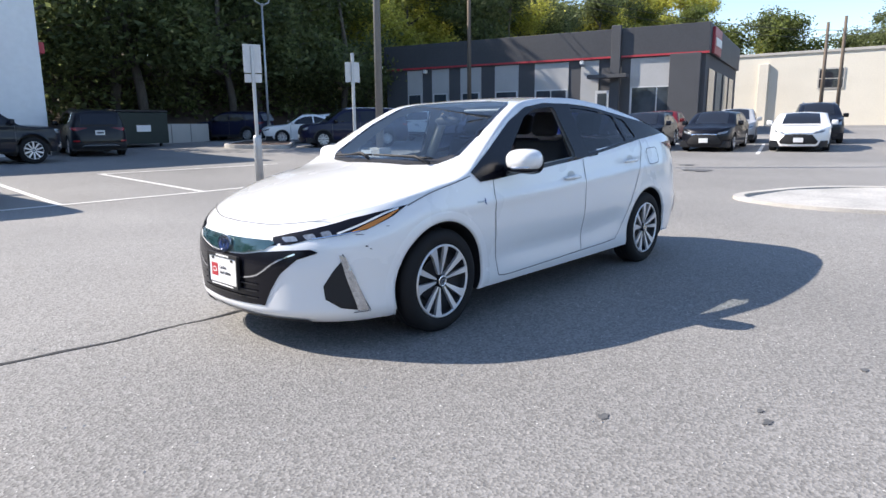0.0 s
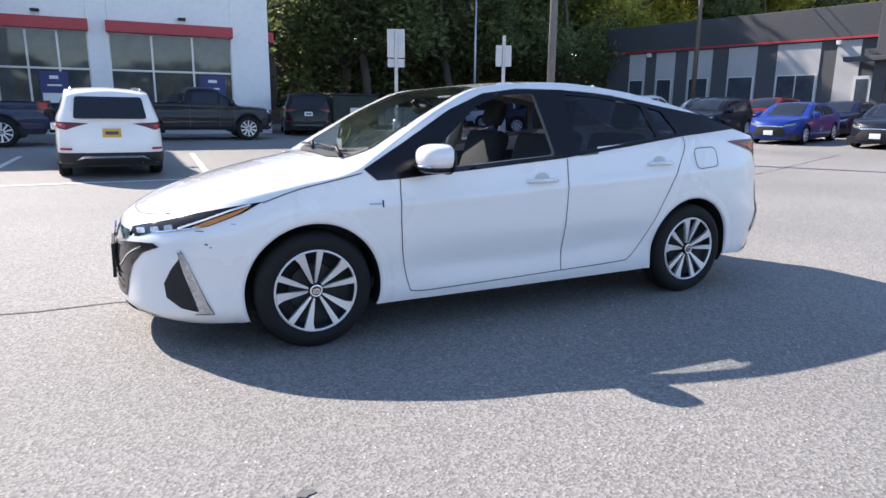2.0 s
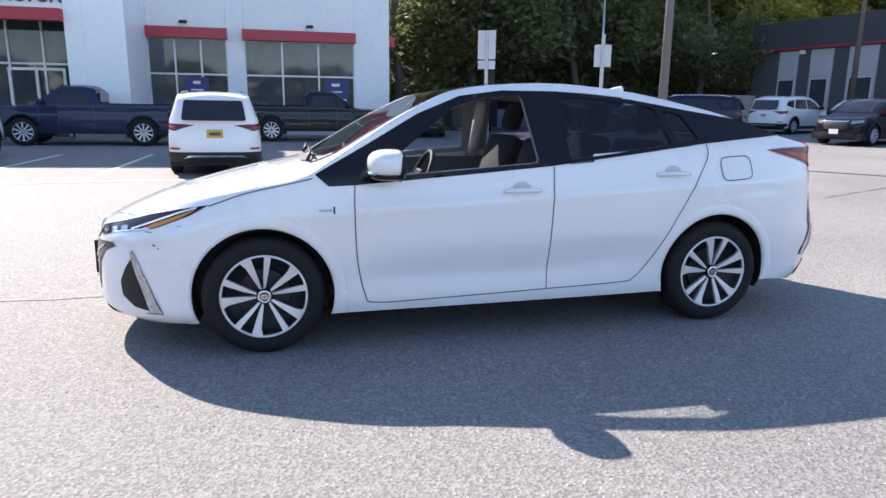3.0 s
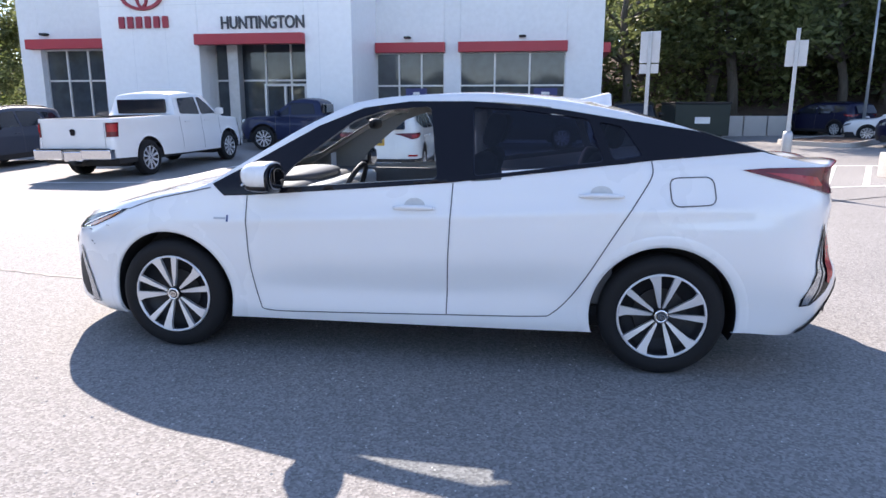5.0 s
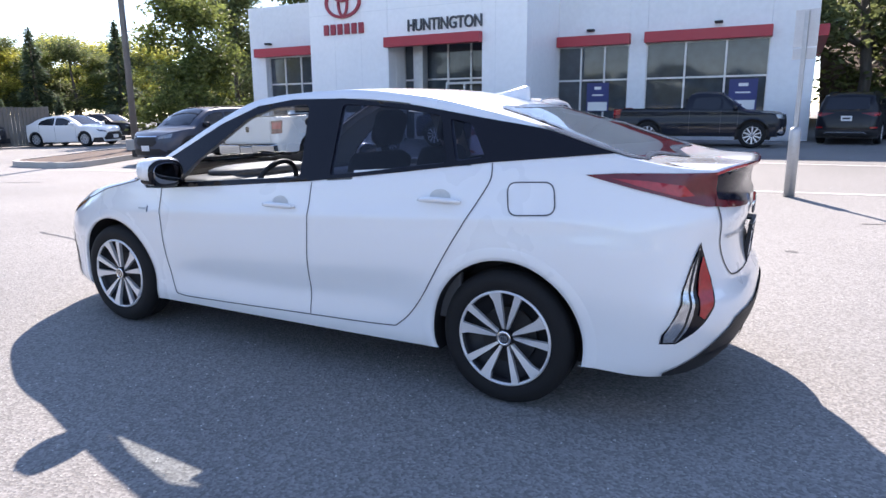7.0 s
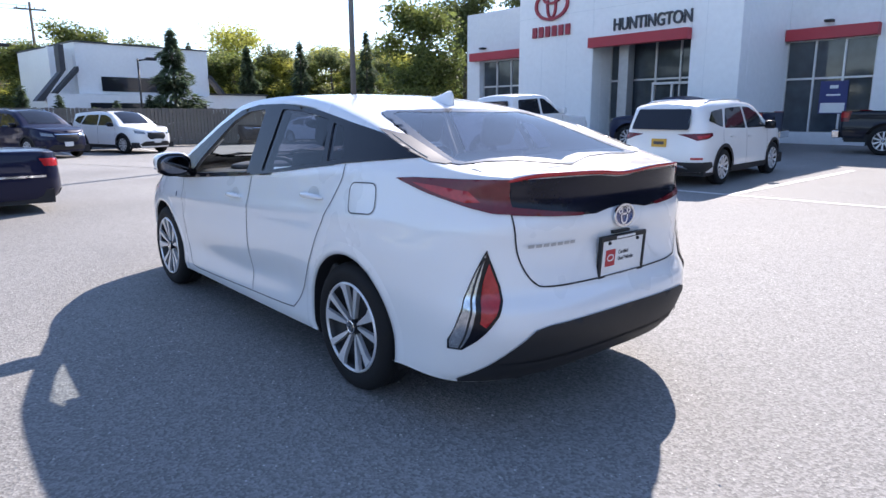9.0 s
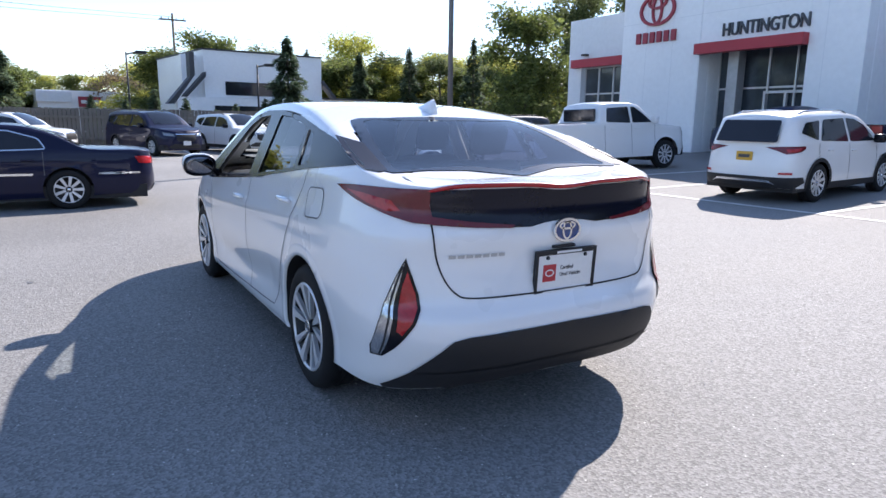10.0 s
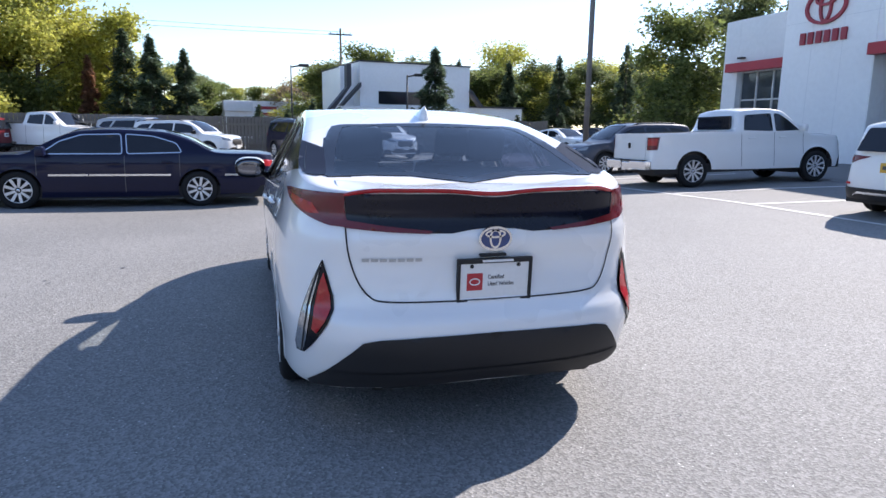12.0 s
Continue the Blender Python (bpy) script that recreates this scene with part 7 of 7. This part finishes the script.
for x, y, c, lab, sh, nm in ((-24.4, -3.2, DARK_GREY, "dark grey SUV in the second row", suv_shape(), "suv_car"), (-23.8, -6.0, SILVER, "silver hatchback in the second row", sedan_shape(4.4, 0.88, 2.64, 1.5, 0.95, 0.98), "sedan_car"),
                             (-23.0, -8.8, RED_CAR, "dark red saloon in the second row", SEDAN, "sedan_car"), (-22.4, -11.6, NAVY, "navy saloon in the second row", SEDAN, "sedan_car"), (-21.8, -14.4, RED_CAR, "red crossover in the second row", suv_shape(4.4, 0.9, 2.6, 1.6, 1.0, 1.03, False), "suv_car"),
                             (-20.6, -16.6, SILVER, "silver crossover in the second row", suv_shape(4.4, 0.9, 2.6, 1.6, 1.0, 1.03, False), "suv_car"), (-27.0, 0.6, SILVER, "silver saloon at the end of the second row", SEDAN, "sedan_car")):
    parked(nm, at(x, y, 16), c, lab, ROW, sh)
parked("suv_car", at(-19.5, -19.0, 200), WHITE_CAR, "white SUV showing its red tail lamps", ROW, suv_shape())
parked("suv_car", at(-32.0, 2.2, 30), BLACK_PAINT, "black off-road SUV far down the lot", ROW, suv_shape(4.8, 0.96, 2.8, 1.85, 1.15, 1.2, False))
parked("suv_car", at(-13.2, -17.8, -25), NAVY, "navy minivan with roof rails by the wood", WOODROW, suv_shape(5.1, 0.98, 3.0, 1.75, 1.05, 1.1))
parked("sedan_car", at(-13.6, -21.4, -28), WHITE_CAR, "white hybrid hatchback by the wood", WOODROW, sedan_shape(4.5, 0.88, 2.7, 1.47, 0.9, 0.95))
parked("sedan_car", at(-18.0, -25.0, 150), WHITE_CAR, "white saloon at the foot of the wood", WOODROW, SEDAN)
parked("suv_car", at(-12.6, -26.0, -62), NAVY, "navy crossover at the foot of the wood", WOODROW, suv_shape(4.4, 0.9, 2.6, 1.6, 1.0, 1.03, False))


# ---- hill, wood and trees ----
def hill_z(x, y):
    d = -y - 27.0 - 0.18 * max(0, -x - 12) * (1 if y < -20 else 0)
    if x < -40:
        d = max(d, (-x - 62) * 1.0)
    d = max(0.0, d)
    return 0.45 + 10.5 * (1 - math.exp(-d / 26.0)) + 0.35 * math.sin(x * 0.23) * math.cos(y * 0.19) * min(1, d / 6)


hx, hy = np.linspace(-125, -3.2, 62), np.linspace(-110, -26.8, 46)
hvv = [(x, y, hill_z(x, y) if y < -27.5 else 0.35) for x in hx for y in hy]
hff = [(i * 46 + j, (i + 1) * 46 + j, (i + 1) * 46 + j + 1, i * 46 + j + 1) for i in range(61) for j in range(45)]
tagged(part("ground_slope", (hvv, hff), SOIL, smooth=True), "leaf-strewn wooded slope behind the lot", "slope", kind="structure")


def leaf_cloud(centres, per, spread, size, r):
    """Small bent leaf sprays about the given centres."""
    vs, fs = [], []
    for c, k in centres:
        for _ in range(int(per * k)):
            d = Vector((r.gauss(0, 1), r.gauss(0, 1), r.gauss(0, 0.8)))
            p = Vector(c) + d * spread * k ** 0.5 * 0.55
            s = size * r.uniform(0.55, 1.35)
            a = Vector((r.gauss(0, 1), r.gauss(0, 1), r.gauss(0, 0.6))).normalized()
            b = a.orthogonal().normalized()
            b = (Matrix.Rotation(r.uniform(0, 6.28), 3, a) @ b)
            n = a.cross(b)
            o = len(vs)
            vs += [p - a * s, p + b * s * 0.5 + n * s * 0.15, p + a * s, p - b * s * 0.5 + n * s * 0.15]
            fs += [(o, o + 1, o + 2), (o, o + 2, o + 3)]
    return vs, fs


def tree(m, h, spread, mat, label, seed, low=0.28, leaves=1700, size=0.2, name="tree", group="trees of the wood", trunk_r=0.2):
    """A tapered trunk with limbs and a ragged crown of leaf sprays."""
    r = random.Random(seed)
    t = thing(name, m, label, "tree", group)
    pts = [(0.12 * h * 0.1 * math.sin(k * 1.3 + seed), 0.1 * h * 0.1 * math.cos(k * 1.7 + seed), h * 0.92 * k / 7) for k in range(8)]
    pieces = [tube(pts, [trunk_r * (1 - 0.88 * k / 7) for k in range(8)], 8)]
    centres = []
    for k in range(15):
        z = h * r.uniform(low, 0.9)
        i = min(6, int(z / (h * 0.92) * 7))
        base = Vector(pts[i]).lerp(Vector(pts[i + 1]), z / (h * 0.92) * 7 - i) if i < 7 else Vector(pts[7])
        a = r.uniform(0, 6.28)
        reach = spread * r.uniform(0.55, 1.0) * (1.0 - 0.55 * max(0, (z / h - 0.45) / 0.5))
        tip = base + Vector((math.cos(a) * reach, math.sin(a) * reach, h * r.uniform(0.05, 0.16)))
        mid = base.lerp(tip, 0.5) + Vector((0, 0, h * 0.03))
        pieces.append(tube([base, mid, tip], [trunk_r * 0.4, trunk_r * 0.22, trunk_r * 0.07], 5, False))
        for q in (0.45, 0.7, 0.9, 1.0):
            c = base.lerp(tip, q) + Vector((r.gauss(0, 0.1), r.gauss(0, 0.1), r.gauss(0, 0.07))) * spread
            centres.append((c, r.uniform(0.5, 1.3)))
    for k in range(8):
        centres.append((Vector((r.gauss(0, 0.18) * spread, r.gauss(0, 0.18) * spread, h * r.uniform(0.82, 1.0))), r.uniform(0.5, 1.0)))
    part("trunk", merge(*pieces), BARK, t, smooth=True)
    part("crown", leaf_cloud(centres, leaves * 2.3 / len(centres), spread * 0.27, size * 0.82, r), mat, t)
    return t


def conifer(m, h, spread, mat, label, seed, group="evergreens", droop=0.18, name="conifer_tree", sprays=2400):
    r = random.Random(seed)
    t = thing(name, m, label, "tree", group)
    part("trunk", tube([(0, 0, 0), (0, 0, h * 0.97)], [h * 0.022, 0.02], 7), BARK, t, smooth=True)
    vs, fs = [], []
    for k in range(sprays):
        z = h * (1 - r.random() ** 0.62 * 0.96)
        a = r.uniform(0, 6.28)
        lobe = 0.78 + 0.22 * math.sin(a * 3 + z * 5 + seed)
        tier = 0.75 + 0.25 * math.sin(z / h * 34)
        rad = spread * (1 - z / h) ** 0.85 * r.uniform(0.25, 1.0) ** 0.5 * lobe * tier + 0.03
        p = Vector((math.cos(a) * rad, math.sin(a) * rad, z - rad * droop))
        s = 0.10 + 0.09 * h / 6 * r.random()
        d = Vector((math.cos(a), math.sin(a), -droop + r.gauss(0, 0.3))).normalized()
        b = d.cross(Vector((r.gauss(0, 0.4), r.gauss(0, 0.4), 1))).normalized()
        o = len(vs)
        vs += [p - d * s, p + b * s * 0.35, p + d * s * 1.4, p - b * s * 0.35]
        fs += [(o, o + 1, o + 2), (o, o + 2, o + 3)]
    part("crown", (vs, fs), mat, t)
    return t


r0 = random.Random(11)
WOOD = "trees of the wood"
protos = [tree(pose(-14, -33, hill_z(-14, -33)), 13, 4.2, LEAF_DARK, "tall broadleaf tree on the wooded slope", 1, 0.2, 5200, 0.21, group=WOOD, trunk_r=0.26),
          tree(pose(-22, -35, hill_z(-22, -35)), 11, 3.8, LEAF_MID, "broadleaf tree with lighter leaves on the slope", 2, 0.2, 5000, 0.21, group=WOOD),
          tree(pose(-9, -31, hill_z(-9, -31)), 14.5, 3.6, LEAF_DARK, "tall leaning broadleaf tree on the wooded slope", 3, 0.28, 5000, 0.21, group=WOOD, trunk_r=0.28),
          tree(pose(-33, -40, hill_z(-33, -40)), 12, 4.4, LEAF_YELLOW, "yellowing broadleaf tree on the slope", 4, 0.2, 5000, 0.21, group=WOOD)]
spots = []
for row, y in enumerate((-29.5, -33.5, -38, -43, -49, -57, -66)):
    x = -4.5 - 1.5 * (row % 2)
    while x > -104:
        spots.append((x + r0.uniform(-1.2, 1.2), y - 0.17 * max(0, -x - 12) + r0.uniform(-1.4, 1.4), row))
        x -= r0.uniform(3.2, 5.2) * (1 + row * 0.10)
for k in range(26):
    spots.append((-70 - r0.uniform(0, 26), -44 + 3.4 * k * 0.95 + r0.uniform(-2, 2), 3))
for x, y, row in spots:
    if -46 < x < -24 and -34 < y < -4:
        continue
    q = r0.random()
    src = protos[3] if (x < -26 and q < 0.45) else protos[1] if q < 0.6 and x < -20 else protos[0] if q < 0.8 else protos[2]
    k = r0.uniform(0.8, 1.12)
    ob = copy_thing(src, pose(x, y, max(min(hill_z(x, y) - 0.1, 40), 0.3) if y < -27.5 else 0.4, r0.uniform(-4, 4), r0.uniform(-4, 4), r0.uniform(0, 360)))
    ob.scale = (k, k, k)
# undergrowth along the foot of the wood
ru = random.Random(21)
cs = [((x + ru.uniform(-1, 1), -29.8 - 0.17 * max(0, -x - 12) - ru.uniform(0, 5), 0), ru.uniform(0.6, 1.4)) for x in np.linspace(-4, -60, 190)]
cs = [((c[0], c[1], hill_z(c[0], c[1]) + ru.uniform(0.2, 1.4)), k) for c, k in cs]
tagged(part("undergrowth", leaf_cloud(cs, 70, 1.1, 0.17, ru), LEAF_DARK), "dark leafy undergrowth along the wood's edge", "bushes", kind="stuff")

EDGE = "trees at the edge of the lot"
for i, (x, y, h, sp, mat, lab) in enumerate(((25.5, -21.0, 6.7, 3.0, LEAF_MID, "rounded green tree with yellowing leaves beside the showroom"), (22.0, -27.0, 8.5, 2.8, LEAF_DARK, "dark green tree beside the showroom"), (35.5, 11.8, 8.2, 3.6, LEAF_YELLOW, "tall yellow-green tree at the edge of the lot"), (38.5, 16.0, 10, 4.0, LEAF_YELLOW, "tall yellow-green tree at the edge of the lot"),
                                             (36.5, 8.2, 6.8, 2.6, LEAF_YELLOW, "green tree beside yellow ones"), (34, 20.0, 10, 4.0, LEAF_MID, "broad green tree at the edge of the lot"), (40, 24, 11, 4.4, LEAF_YELLOW, "tall yellow-green tree at the edge of the lot"), (58, -6.2, 6.2, 3.8, LEAF_TAN, "thin brownish tree beyond the fence"), (64, -3.6, 5.6, 3.4, LEAF_TAN, "thin brownish tree beyond the fence"),
                                             (66, 5.2, 5.0, 2.4, LEAF_MID, "distant green tree beyond the fence"), (47, -8.6, 6.9, 2.8, LEAF_MID, "green tree behind the white building"), (52, -22, 8.6, 4.0, LEAF_YELLOW, "yellowing tree behind the white building"), (28.5, -27, 9.0, 3.0, LEAF_DARK, "tall dark tree behind the showroom"), (38.5, 10.4, 7.4, 3.2, LEAF_YELLOW, "bushy yellow-green tree at the edge of the lot"), (33.2, 14.8, 7.6, 3.2, LEAF_YELLOW, "bushy yellow-green tree at the edge of the lot"), (37.0, 13.4, 6.4, 3.4, LEAF_MID, "low bushy green tree at the edge of the lot"))):
    tree(pose(x, y, ground_z(x, y) - 0.1, 0, 0, i * 50), h, sp, mat, lab, 40 + i, 0.06, 1700 if mat is LEAF_TAN else 7000, 0.15, group=EDGE)
line_src = [protos[1], protos[0], protos[3]]
# past 28 degrees the ring is unseen, added for dark reflections in glass and paint
for k in range(150):
    a = radians(-62 + 1.5 * k + r0.uniform(-1, 1))
    d = r0.uniform(58, 74) + (24 if abs(a) < 0.11 else 0)      # the street past the fence is open
    x, y = d * math.cos(a), d * math.sin(a)
    sc = r0.uniform(0.42, 0.58)
    ob = copy_thing(line_src[(k * 7 + k // 3) % 3], pose(x, y, 0.6, 0, 0, r0.uniform(0, 360)))
    ob.scale = (sc * 1.5, sc * 1.5, sc)
for k in range(30):
    a = radians(-44 + 1.35 * k + r0.uniform(-0.8, 0.8))
    d = r0.uniform(46, 56)
    sc = r0.uniform(0.38, 0.52)
    ob = copy_thing(line_src[(k * 5 + k // 4) % 3], pose(d * math.cos(a), d * math.sin(a), 0.6, 0, 0, r0.uniform(0, 360)))
    ob.scale = (sc * 1.5, sc * 1.5, sc)
for i, (x, y, h, sp, mat, lab) in enumerate(((30.0, -8.7, 5.7, 2.6, NEEDLE, "dark fir tree in front of the white building"), (33.0, 5.9, 6.0, 2.1, NEEDLE, "slender dark fir tree by the fence"), (33.4, 4.3, 5.4, 2.0, NEEDLE, "slender dark fir tree by the fence"), (34.5, 7.4, 6.4, 2.5, NEEDLE, "dark fir tree by the fence"), (35.0, 9.3, 5.0, 0.95, LEAF_RUST, "dead rust-brown conifer by the fence"),
                                             (40, -17, 6.2, 1.8, NEEDLE, "dark fir tree past the fence"), (38, -20, 6.6, 1.9, NEEDLE, "dark fir tree past the fence"), (35, -23.5, 7.0, 2.0, NEEDLE, "dark fir tree past the fence"), (44, -14.5, 6.6, 1.9, NEEDLE, "dark fir tree past the fence"))):
    conifer(pose(x, y, ground_z(x, y) - 0.1, 0, 0, 40 * i), h, sp, mat, lab, 70 + i, sprays=7000 if h < 6.5 else 4500)
bush = conifer(pose(29.0, 0.6, ground_z(29.0, 0.6)), 2.3, 0.75, NEEDLE, "clipped dark arborvitae shrub along the fence", 90, "hedge shrubs", 0.05, "hedge_shrub", 1500)
for k in range(13):
    y = -0.9 - 1.25 * k + r0.uniform(-0.2, 0.2)
    if k in (6, 7):
        continue
    s = r0.uniform(0.7, 1.1)
    ob = copy_thing(bush, pose(29.2 + r0.uniform(-0.3, 0.3), y, ground_z(29.0, y), 0, 0, r0.uniform(0, 360)))
    ob.scale = (s, s, s * r0.uniform(0.9, 1.1))
